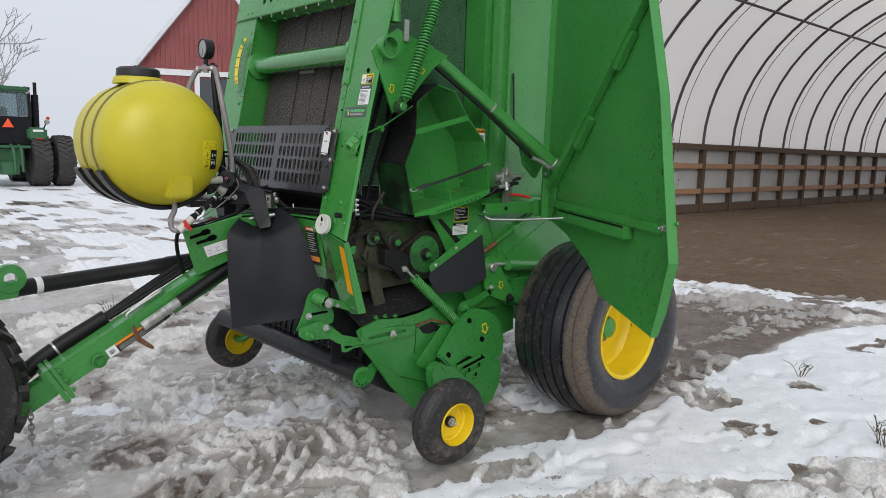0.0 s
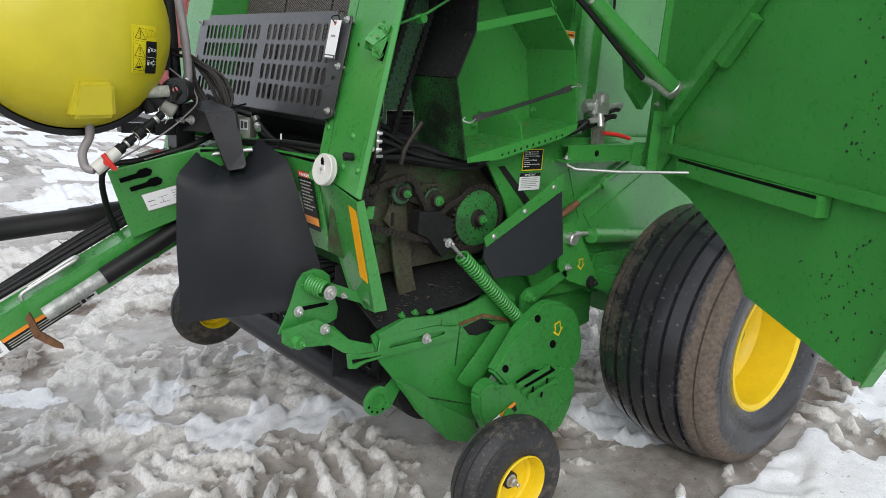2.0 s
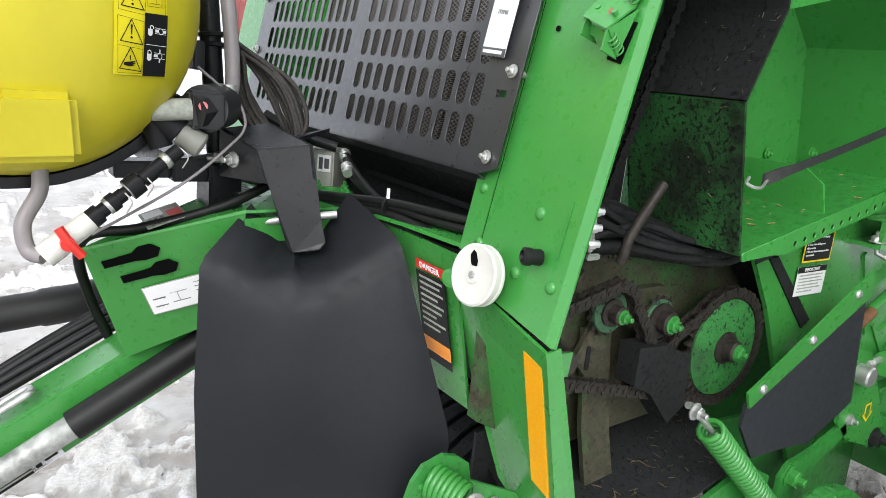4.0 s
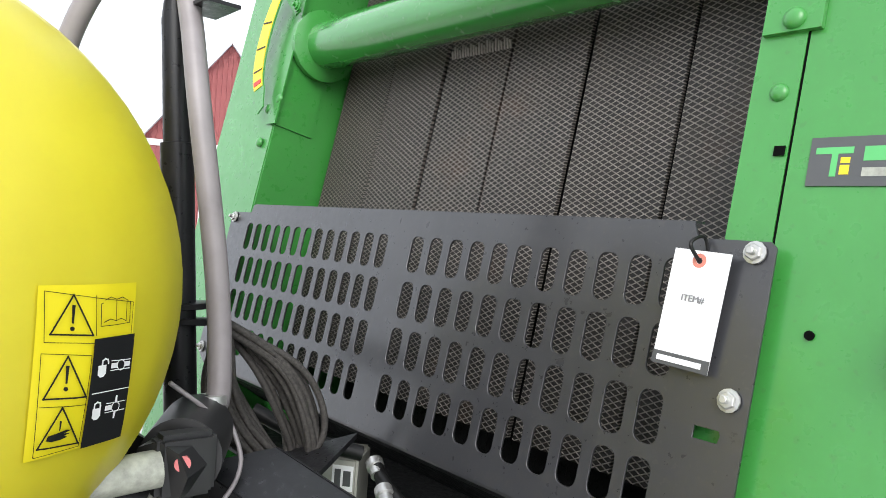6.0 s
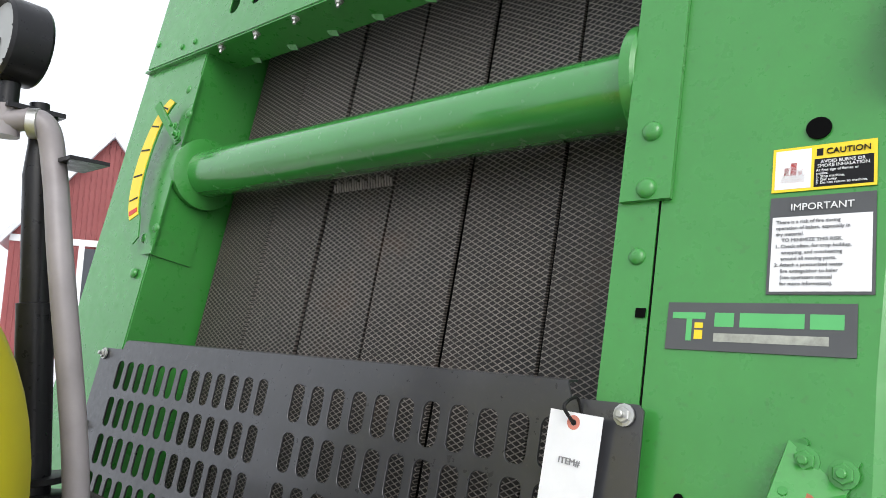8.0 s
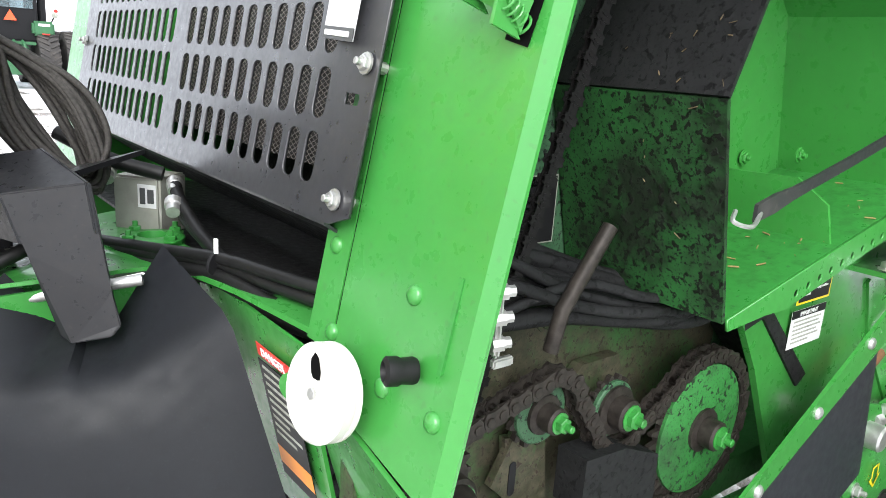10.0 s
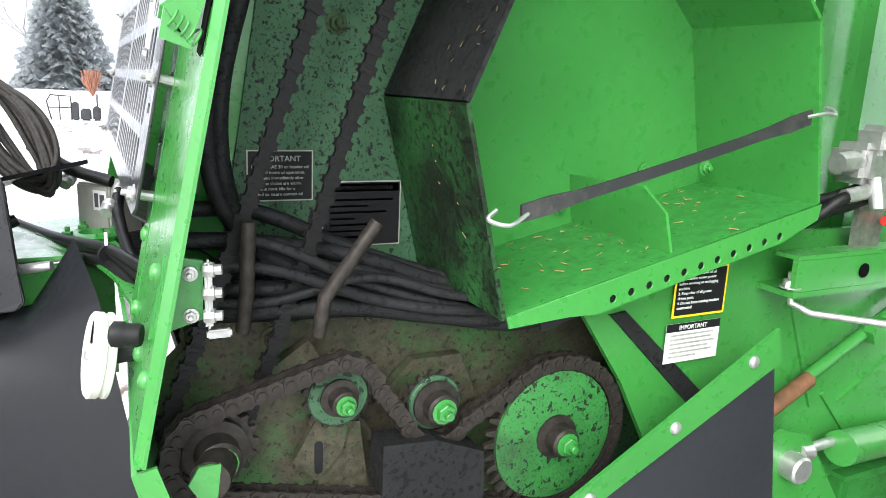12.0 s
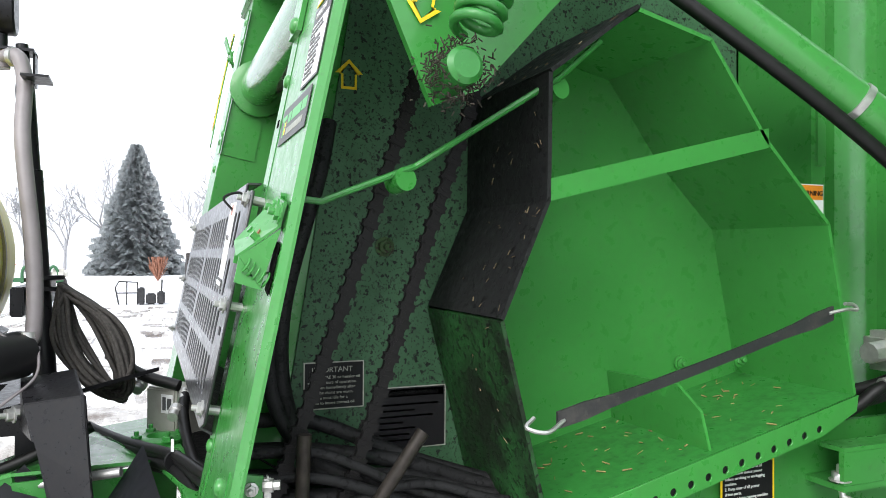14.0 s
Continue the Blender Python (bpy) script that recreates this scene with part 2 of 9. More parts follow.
def grimy(name, col, grime, cover, specks, rough=0.5, scale=2.6, spec=0.3):
    """Paint under oily grime: large smears, splashes and a spray of fine specks."""
    m, nt, b = mat(name)
    big = tex_noise(nt, scale, 6, 0.62)
    mid = tex_noise(nt, scale * 5, 5, 0.65)
    fine = tex_noise(nt, 75, 4, 0.6)
    base = ramp(nt, mid, [(0.3, tuple(c * 0.75 for c in col)), (0.7, tuple(c * 1.15 for c in col))])
    smear = ramp(nt, mix(nt, 0.45, big, mid), [(0.62 - 0.3 * cover, grey(0.0)), (0.80 - 0.3 * cover, grey(0.93))])
    c = mix(nt, smear, base, ramp(nt, fine, [(0.35, grime), (0.75, tuple(g * 2.6 + 0.003 for g in grime))]))
    sp = ramp(nt, tex_noise(nt, 105, 2.5, 0.55), [(0.685 - 0.12 * specks, grey(0)), (0.72 - 0.12 * specks, grey(0.92))])
    c = mix(nt, sp, c, grime)
    sp2 = ramp(nt, tex_noise(nt, 240, 2, 0.5), [(0.57, grey(0)), (0.66, grey(0.75 * specks))])
    c = mix(nt, sp2, c, grime)
    nt.links.new(c, b.inputs["Base Color"])
    nt.links.new(ramp(nt, fine, [(0.3, grey(rough - 0.12)), (0.7, grey(rough + 0.2))]), b.inputs["Roughness"])
    b.inputs["Specular IOR Level"].default_value = spec
    bump(nt, b, mix(nt, 0.5, fine, sp), 0.5, 0.0025)
    return m


GREEN_DIRTY = grimy("oily_green", (0.054, 0.140, 0.068), (0.009, 0.011, 0.010), 0.36, 0.82)
GREEN_SPLASH = grimy("splashed_green", (0.032, 0.17, 0.040), (0.006, 0.006, 0.005), 0.74, 1.0)
GREASE = grimy("greasy_plate", (0.036, 0.19, 0.042), (0.036, 0.027, 0.020), 0.92, 0.7, 0.6)
# oily black grime; also colours the sheets that stand in for shadow
BLACK_DIRT_AND_SHADE = grimy("oily_and_shade_black", (0.019, 0.0195, 0.020), (0.006, 0.006, 0.0063), 0.40, 0.9, 0.55, spec=0.2)
GUARD = paint("satin_guard", (0.036, 0.0365, 0.040), 0.33, 0.25, (0.07, 0.064, 0.056), 5.0, coat=0.5, speck=0.12)
BLACK = paint("black_paint", (0.012, 0.012, 0.014), 0.32, 0.3, (0.035, 0.032, 0.03), 6.0)
RUBBER = paint("rubber_sheet", (0.027, 0.029, 0.034), 0.40, 0.3, (0.028, 0.028, 0.030), 4.0, speck=0.12)
HOSE = plain("hose_rubber", (0.007, 0.007, 0.007), 0.5, 0, 0.4, 60, 0.3)
TYRE = paint("tyre_rubber", (0.016, 0.016, 0.017), 0.5, 0.9, (0.13, 0.10, 0.075), 3.2, speck=0.3)
YELLOW = paint("wheel_yellow", (0.80, 0.56, 0.012), 0.38, 0.2, (0.3, 0.2, 0.03), 8.0)
ZINC = plain("zinc", (0.50, 0.50, 0.48), 0.36, 0.72, 0.18, 60)
STEEL = plain("bare_steel", (0.36, 0.34, 0.32), 0.45, 0.8, 0.3, 50)
RUST = plain("rusty_steel", (0.16, 0.075, 0.035), 0.8, 0.2, 0.5, 40, 0.4)
WHITE = plain("white_plastic", (0.62, 0.61, 0.56), 0.45, 0, 0.08, 25)
PAPER = plain("label_white", (0.80, 0.80, 0.80), 0.4, 0, 0.04, 20, 0)
PAPER_DIM = plain("label_grimy", (0.34, 0.35, 0.30), 0.5, 0, 0.35, 60, 0)
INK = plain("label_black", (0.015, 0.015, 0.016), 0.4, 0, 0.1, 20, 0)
INK_GREY = plain("label_grey", (0.075, 0.078, 0.08), 0.45, 0, 0.1, 20, 0)
INK_THIN = plain("label_thin_print", (0.24, 0.24, 0.245), 0.45, 0, 0.1, 20, 0)
LBL_YELLOW = plain("label_yellow", (0.85, 0.62, 0.02), 0.4, 0, 0.05, 20, 0)
LBL_ORANGE = plain("label_orange", (0.85, 0.28, 0.02), 0.4, 0, 0.05, 20, 0)
LBL_RED = plain("label_red", (0.62, 0.03, 0.02), 0.4, 0, 0.05, 20, 0)
LBL_GREEN = plain("label_green", (0.10, 0.45, 0.14), 0.4, 0, 0.05, 20, 0)
REFLECT = plain("amber_reflector", (0.90, 0.40, 0.01), 0.25, 0, 0.08, 200, 0.2)
HOLE = plain("dark_hole", (0.002, 0.002, 0.002), 1.0, 0, 0.1, 20, 0)
for _m in (HOLE, INK):
    _m.node_tree.nodes["Principled BSDF"].inputs["Specular IOR Level"].default_value = 0.12
DIAL = plain("dial_face", (0.33, 0.34, 0.34), 0.4, 0, 0.05, 30, 0)
CHAIN_M = plain("dark_steel_pin", (0.03, 0.03, 0.03), 0.5, 0.6)
PIPE_GREY = plain("grey_hose", (0.255, 0.23, 0.235), 0.4, 0, 0.12, 20)
for _m in (RUBBER, HOSE, BLACK):
    _m.node_tree.nodes["Principled BSDF"].inputs["Specular IOR Level"].default_value = 0.32
TANK, _nt, _b = mat("tank_plastic")
_n = tex_noise(_nt, 7, 4, 0.6)
_nt.links.new(ramp(_nt, _n, [(0.3, (0.53, 0.455, 0.018)), (0.7, (0.60, 0.52, 0.026))]), _b.inputs["Base Color"])
_b.inputs["Roughness"].default_value = 0.38
_b.inputs["Subsurface Weight"].default_value = 0.15
_b.inputs["Subsurface Radius"].default_value = (0.02, 0.015, 0.004)
bump(_nt, _b, tex_noise(_nt, 90, 3, 0.5), 0.08, 0.001)


def belt_material():
    """Black rubber with raised diamonds, dusty hollows mixed to near black, ridges paler; u across, v along, in metres.
    """
    m, nt, b = mat("belt_rubber")
    uv = nt.nodes.new("ShaderNodeUVMap")
    sep = nt.nodes.new("ShaderNodeSeparateXYZ")
    nt.links.new(uv.outputs["UV"], sep.inputs[0])

    def op(kind, a, c):
        n = nt.nodes.new("ShaderNodeMath")
        n.operation = kind
        for s, v in zip(n.inputs, (a, c)):
            if isinstance(v, (int, float)):
                s.default_value = v
            else:
                nt.links.new(v, s)
        return n.outputs[0]

    u = op("DIVIDE", sep.outputs[0], 0.0185)
    v = op("DIVIDE", sep.outputs[1], 0.0098)
    tri = []
    for k in ("ADD", "SUBTRACT"):
        tri.append(op("PINGPONG", op(k, u, v), 0.5))
    low = op("MINIMUM", tri[0], tri[1])
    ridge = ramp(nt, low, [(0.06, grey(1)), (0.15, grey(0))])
    dust = tex_noise(nt, 5, 5, 0.65)
    fine = tex_noise(nt, 120, 3, 0.6)
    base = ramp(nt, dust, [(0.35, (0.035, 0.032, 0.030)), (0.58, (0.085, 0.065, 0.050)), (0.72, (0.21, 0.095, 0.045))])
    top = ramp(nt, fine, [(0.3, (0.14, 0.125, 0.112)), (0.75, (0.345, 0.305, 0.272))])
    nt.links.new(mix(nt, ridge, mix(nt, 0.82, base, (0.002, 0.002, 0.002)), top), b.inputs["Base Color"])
    b.inputs["Roughness"].default_value = 0.62
    bump(nt, b, ridge, 1.0, 0.006)
    return m


BELT = belt_material()

# ---- machine frame: x to the rear, y across, z up ----
Y0, YW, YC = 2.90, 3.17, 3.76


def F(z):
    """The front face's x at height z."""
    return 2.360 + 0.197 * (z - 1.532)


def face(y, z, off=0.0):
    """A point on the front face, off metres in front of it."""
    return (F(z) - off * 0.981, y, z + off * 0.193)


NF = V(-0.981, 0, 0.193)  # out of the front face
UF = V(0.193, 0, 0.981)   # up along it
NS = V(0, -1, 0)          # out of the near side

baler = thing("round_baler", "green round baler with open side door standing on icy yard", "baler", m=pose(3.2, YC, 0.2))
BI = baler.matrix_world.inverted()


def bpart(name, bm, material, parent=None, label="", sm=0):
    """A part of the baler, given in world metres."""
    bm.transform(BI)
    ob = part(name, bm, material, parent or baler, label)
    return smooth(ob, sm) if sm else ob


def bholed(outline, holes, th, m, material, name, parent=None, label=""):
    return holed(outline, holes, th, BI @ m, material, name, parent or baler, label)


def btext(text, size, m, material, name, parent, align="LEFT", sx=1.0):
    return letters(text, size, BI @ m, material, name, parent, align=align, sx=sx)


def rect(o, ex, ey, w, h, off=0.0, bm=None, th=0.001):
    """A thin plate: o is its lower left corner, ex and ey its sides."""
    ex, ey = V(ex).normalized(), V(ey).normalized()
    n = ex.cross(ey).normalized()
    o = V(o) + n * off
    return prism([o, o + ex * w, o + ex * w + ey * h, o + ey * h], n * th, bm)


def decal(name, o, ex, ey, w, h, layers, parent=None, texts=(), label=""):
    """A sticker: a backing with coloured fields (x, y, w, h, material) in metres from its corner, and lines of writing."""
    back = bpart(name, rect(o, ex, ey, w, h, 0.0008), layers[0], parent, label)
    by = {}
    for x, y, ww, hh, mt in layers[1:]:
        p = V(o) + V(ex).normalized() * x + V(ey).normalized() * y
        bm = by.setdefault(mt.name, (bmesh.new(), mt))[0]
        rect(p, ex, ey, ww, hh, 0.0016, bm, 0.0005)
    for bm, mt in by.values():
        bpart("print", bm, mt, back)
    n = V(ex).normalized().cross(V(ey).normalized())
    for s, size, x, y, mt in texts:
        btext(s, size, basis(V(o) + V(ex).normalized() * x + V(ey).normalized() * y + n * 0.0026, ex, ey), mt, "lettering", back)
    return back


# -- front posts, near and far --
ZB, ZT = 1.40, 2.72
bm = prism([face(2.90, 1.345), face(3.125, 1.385), face(3.125, ZT), face(2.860, ZT), face(2.902, 1.95), face(2.915, 1.35)], NF * -0.006)
prism([face(2.915, 1.348), face(2.900, 1.345, -0.008), face(2.888, 1.95, -0.008), face(2.902, 1.95)], NF * -0.004, bm)
prism([face(2.902, 1.95), face(2.888, 1.95, -0.008), face(2.846, ZT, -0.008), face(2.860, ZT)], NF * -0.004, bm)
post = bpart("front_post", bm, GREEN, label="smooth green sheet-metal post with decals and rivets")
bm = prism([face(3.128, 1.43, 0.001), face(3.18, 1.43, 0.001), face(3.18, ZT, 0.001), face(3.128, ZT, 0.001)], NF * -0.006)
prism([face(3.176, 1.43, -0.004), face(3.18, 1.43, -0.004), face(3.18, ZT, -0.004), face(3.176, ZT, -0.004)], NF * -0.24, bm)
bpart("inner_flange", bm, GREEN, post)
bm = prism([face(3.112, 2.142, 0.008), face(3.176, 2.142, 0.008), face(3.176, ZT, 0.008), face(3.112, ZT, 0.008)], NF * -0.007)
bpart("cover_strip", bm, GREEN, post)
for y, z in ((3.148, 2.478), (3.142, 2.229), (3.142, 2.156)):
    bpart("rivet", rivet(face(y, z, 0.008), NF, 0.013), GREEN, post, sm=50)
for y, z in ((3.148, 2.075), (3.155, 1.545), (3.0, 1.532), (3.13, 1.452), (3.02, 1.43), (2.935, 1.43)):
    bpart("rivet", rivet(face(y, z, 0.0), NF, 0.011), GREEN, post, sm=50)
bpart("hole", cyl(face(2.958, 2.207, 0.0015), face(2.958, 2.207, 0.003), 0.0125, 18), HOLE, post)
bpart("hole", cyl(face(3.075, 1.82, 0.0015), face(3.075, 1.82, 0.003), 0.005, 12), HOLE, post)
bm = prism([face(3.123, 1.44, -0.001), face(3.131, 1.44, -0.001), face(3.131, 2.15, -0.001), face(3.123, 2.15, -0.001)], NF * -0.012)
bpart("seam", bm, HOLE, post)
bpart("hole", rect(face(3.142, 2.003), (0, -1, 0), UF, 0.012, 0.011, 0.0026), HOLE, post)

# latch bracket on the post
bm = prism([face(2.952, 1.776, 0.0012), face(2.922, 1.770, 0.0012), face(2.912, 1.830, 0.0012), face(2.945, 1.835, 0.0012)], NF * 0.001)
bpart("latch_opening", bm, HOLE, post)
P0, P1 = V(face(2.972, 1.890, 0.003)), V(face(2.912, 1.878, 0.003))
Q0_, Q1_ = V(face(2.980, 1.826, 0.042)), V(face(2.926, 1.808, 0.042))
bm = prism([P0, P1, V(face(2.922, 1.85, 0.003)), Q1_, Q0_, V(face(2.985, 1.855, 0.003))], NF * 0.004)
prism([Q0_, Q0_ + V(0, -0.006, 0), Q0_ + V(0, -0.006, 0) - NF * 0.034 - UF * 0.014, Q0_ - NF * 0.034 - UF * 0.014], UF * -0.006, bm)
prism([Q0_, Q0_ - NF * 0.036 - UF * 0.030, Q0_ - UF * 0.026], V(0, -0.004, 0), bm)
prism([Q1_, Q1_ - NF * 0.034 - UF * 0.034, Q1_ - UF * 0.030], V(0, 0.004, 0), bm)
prism([Q1_, V(face(2.918, 1.848, 0.003)), Q1_ - NF * 0.03 - UF * 0.03], V(0, -0.003, 0), bm)
prism([Q0_ - UF * 0.004 - NF * 0.012, Q1_ - UF * 0.004 - NF * 0.012, Q1_ - UF * 0.020 - NF * 0.016, Q0_ - UF * 0.020 - NF * 0.016], NF * -0.003, bm)
latch = bpart("latch_bracket", bm, GREEN, post)
for y, z in ((2.957, 1.873), (2.925, 1.866)):
    bpart("bolt", bolt(face(y, z, 0.006), NF, 0.009, 0.008), GREEN, latch)
LT = (V(face(2.985, 1.855, 0.003)) + Q0_) / 2
LT2 = (V(face(2.922, 1.85, 0.003)) + Q1_) / 2
pn = (Q0_ - P0).cross(P1 - P0).normalized()
pn = pn if pn.x < 0 else -pn
for f_ in (0.22, 0.82):
    bpart("pin", cyl(LT.lerp(LT2, f_), LT.lerp(LT2, f_) + pn * 0.012, 0.0045, 8), GREEN, latch)
bpart("copper_plug", cyl(LT.lerp(LT2, 0.52), LT.lerp(LT2, 0.52) + pn * 0.0055, 0.0095, 14), plain("copper", (0.45, 0.17, 0.09), 0.4, 0.8), latch)
bm = coil(V(face(2.930, 1.786, 0.004)), Q1_ + UF * -0.006 + NF * -0.006, 0.009, 0.0014, 5)
bpart("spring", bm, GREEN, latch)

# lower leg of the post with its reflector
A, B2 = V(2.326, 2.905, 1.336), V(2.338, 3.17, 1.39)
C1, D1 = V(2.418, 2.905, 0.955), V(2.455, 3.02, 0.93)
leg_n = (B2 - A).cross(C1 - A).normalized()
bm = prism([A, B2, V(2.405, 3.19, 1.19), V(2.435, 3.10, 0.99), D1, C1], leg_n * 0.006)
prism([A, C1, C1 + V(0.045, 0.0, 0.0), A + V(0.020, -0.004, 0.006)], V(0, 0.005, 0), bm)
leg = bpart("post_leg", bm, GREEN, label="bent green lower post with amber reflector strip")
RA, RB = V(2.338, 2.922, 1.305), V(2.398, 2.925, 1.055)
if leg_n.x > 0:
    leg_n = -leg_n
bm = prism([RA + leg_n * 0.004, RA + (B2 - A).normalized() * 0.05 + leg_n * 0.004, RB + (B2 - A).normalized() * 0.05 + leg_n * 0.004, RB + leg_n * 0.004], leg_n * 0.003)
bpart("reflector", bm, REFLECT, leg, "amber reflector strip")
bm = tube([(2.345, 3.20, 1.385), (2.345, 3.145, 1.375), (2.40, 3.10, 1.16)], 0.007, 8, sm=False)
lathe([(0.017, 0), (0.017, 0.04), (0.010, 0.041)], (2.34, 3.165, 1.385), (-1, -0.4, 0), 14, bm)
bpart("latch_rod", bm, GREEN, leg)

# white spool disc on the post
DN = V(-0.975, -0.10, 0.19).normalized()
DC = V(2.297, 3.066, 1.416) - DN * 0.012
bm = lathe([(0.012, -0.004), (0.051, 0.0), (0.0525, 0.001), (0.0525, 0.005), (0.0505, 0.0065), (0.0505, 0.010), (0.0525, 0.0115), (0.0525, 0.021), (0.049, 0.0235), (0.040, 0.0215), (0.016, 0.0215), (0.014, 0.024), (0.006, 0.024), (0, 0.024)], DC, DN, 40)
dial = bpart("twine_guide_disc", bm, WHITE, post, "grooved white plastic disc with a slot", sm=32)
u_ = V(0, -1, 0)
w_ = DN.cross(u_).normalized()
w_ = w_ if w_.z > 0 else -w_
bm = prism([DC + DN * 0.0222 + u_ * a + w_ * c for a, c in ((-0.004, 0.012), (-0.012, 0.018), (-0.018, 0.030), (-0.012, 0.040), (-0.004, 0.036), (0.004, 0.024), (0.005, 0.016))], DN * 0.001)
bpart("slot", bm, HOLE, dial)
bpart("screw", bolt(DC + DN * 0.0235, DN, 0.006, 0.004, washer=False, stud=False), ZINC, dial)
bpart("axle", cyl(V(face(3.062, 1.416)), DC, 0.011, 12), CHAIN_M, dial)
KN = V(2.331, 2.966, 1.470)
bm = lathe([(0.012, 0), (0.0135, 0.004), (0.0125, 0.016), (0.0145, 0.019), (0.0145, 0.030), (0.010, 0.033), (0.008, 0.026), (0, 0.026)], KN + V(0.01, 0, 0), V(-0.93, 0.32, 0.05), 16)
bpart("rubber_knob", bm, HOSE, post, sm=40)

# hinge plate and zinc clip behind the post's outer edge
bm = prism([(2.345, 2.935, 1.475), (2.402, 2.935, 1.492), (2.404, 2.935, 1.558), (2.365, 2.935, 1.566)], (0, 0.006, 0))
hp = bpart("hinge_plate", bm, GREEN_WORN, post)
for k, z in enumerate((1.545, 1.498)):
    bpart("bolt", bolt((2.390, 2.934, z), (-0.2, -1, 0), 0.0058, 0.007), ZINC, hp)
for k, z in enumerate((1.548, 1.522, 1.496)):
    bm = lathe([(0.0075, 0), (0.0085, 0.002), (0.0085, 0.012), (0.006, 0.013), (0.006, 0.020)], (2.403, 2.933, z), (0.95, -0.30, 0.05), 8)
    bpart("clip_bolt", bm, ZINC, hp, sm=30)
bm = box((2.404, 2.926, 1.482), (2.412, 2.938, 1.560), bev=0.003)
bpart("clip_strap", bm, ZINC, hp)
bm = box((2.405, 2.928, 1.470), (2.432, 2.936, 1.480), bev=0.002)
bpart("clip_tab", bm, ZINC, hp)

# far post
FY = 4.62
bm = prism([face(FY, 1.30), face(4.335, 1.30), face(4.335, 2.66), face(FY, 2.66)], NF * -0.006)
prism([face(4.335, 1.30, -0.002), face(4.33, 1.30, -0.002), face(4.33, 2.90, -0.002), face(4.335, 2.90, -0.002)], NF * -0.40, bm)
far_post = bpart("front_post", bm, GREEN)
bm = prism([face(4.36, 2.12, 0.003), face(4.315, 2.12, 0.003), face(4.315, 2.56, 0.003), face(4.36, 2.56, 0.003)], NF * 0.004)
prism([V(face(4.334, 2.12)), V(face(4.334, 2.12)) - NF * 0.10, V(face(4.334, 2.36)) - NF * 0.10, V(face(4.334, 2.56))], V(0, -0.008, 0), bm)
plate_f = bpart("gauge_plate", bm, GREEN, far_post)
pts = [V(face(4.36 + 0.098 * math.cos(radians(a)), 2.335 + 0.165 * math.sin(radians(a)), 0.03)) for a in range(-66, 79, 6)]
pin = [V(face(4.335 + 0.065 * math.cos(radians(a)), 2.335 + 0.148 * math.sin(radians(a)), 0.03)) for a in range(-66, 79, 6)]
bm = bmesh.new()
for i in range(len(pts) - 1):
    prism([pts[i], pts[i + 1], pin[i + 1], pin[i]], NF * 0.003, bm)
prism([pts[0] - UF * 0.05 - V(0, 0.04, 0), pts[0], pin[0], pin[0] - UF * 0.05 - V(0, 0.02, 0)], NF * 0.003, bm)
dial2 = bpart("bale_gauge", bm, GREEN, far_post)
mid_ = [(p + q) / 2 for p, q in zip(pts, pin)][1:]
wid_ = [(p - q) * 0.42 for p, q in zip(pts, pin)][1:]
bm = prism([m_ + w_ for m_, w_ in zip(mid_, wid_)] + [m_ - w_ for m_, w_ in reversed(list(zip(mid_, wid_)))], NF * 0.0045)
bpart("scale", bm, LBL_YELLOW, dial2, "yellow bale size scale")
for i in range(5, 23, 4):
    a, w = (pts[i] + pin[i]) / 2, (pts[i] - pin[i]) * 0.35
    bpart("mark", prism([a - w, a + w, a + w + UF * 0.004, a - w + UF * 0.004], NF * 0.0055), INK, dial2)
bm = prism([pts[2].lerp(pin[2], 0.15), pts[2].lerp(pin[2], 0.85), pts[3].lerp(pin[3], 0.85), pts[3].lerp(pin[3], 0.15)], NF * 0.0055)
bpart("red_mark", bm, LBL_RED, dial2)
PV = V(face(4.312, 2.395, 0.02))
bm = prism([PV + V(0, -0.012, -0.012), PV + V(0, 0.010, -0.020), V(face(4.40, 2.465, 0.05)), V(face(4.385, 2.48, 0.05))], NF * 0.005)
bolt(PV + NF * 0.004, NF, 0.010, 0.008, bm)
bolt(V(face(4.335, 2.42, 0.025)), NF, 0.008, 0.008, bm)
bpart("pointer", bm, GREEN, dial2)
for y, z in ((4.371, 2.159), (4.372, 2.077), (4.325, 2.18), (4.325, 2.46), (4.36, 2.53)):
    bpart("rivet", rivet(face(y, z, 0.004), NF, 0.012), GREEN, far_post, sm=50)

# -- header over the belts, with slots, badge and guide fingers --
bm_o = [(3.10, 0.0), (4.60, 0.0), (4.60, 0.24), (4.56, 0.27), (3.10, 0.27)]
holes = [slot(y, 0.125, 0.042, 0.115) for y in (4.235, 4.145, 4.055, 3.965)] + [slot(y, 0.125, 0.042, 0.115) for y in (3.50, 3.41, 3.32, 3.23)]
M_head = basis(face(0, 2.632, 0.012), (0, 1, 0), UF)
head = bholed([(y, h) for y, h in bm_o], holes, 0.006, M_head, GREEN, "header_panel", label="green header panel with slots and badge")
bm = prism([face(3.10, 2.632, 0.012), face(4.62, 2.632, 0.012), V(face(4.62, 2.632, 0.012)) - NF * 0.10, V(face(3.10, 2.632, 0.012)) - NF * 0.10], UF * -0.005)
bpart("header_lip", bm, GREEN, head)
# black sheet behind the slots stands for the shaded green interior
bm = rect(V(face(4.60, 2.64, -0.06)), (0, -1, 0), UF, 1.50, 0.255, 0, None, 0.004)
bpart("header_shade_sheet", bm, BLACK_DIRT_AND_SHADE, head)
M_b = basis(face(3.725, 2.750, 0.016), (0, -1, 0), UF)
shield = [(-0.062, 0.065), (0.062, 0.065), (0.066, 0.0), (0.045, -0.05), (0.0, -0.068), (-0.045, -0.05), (-0.066, 0.0)]
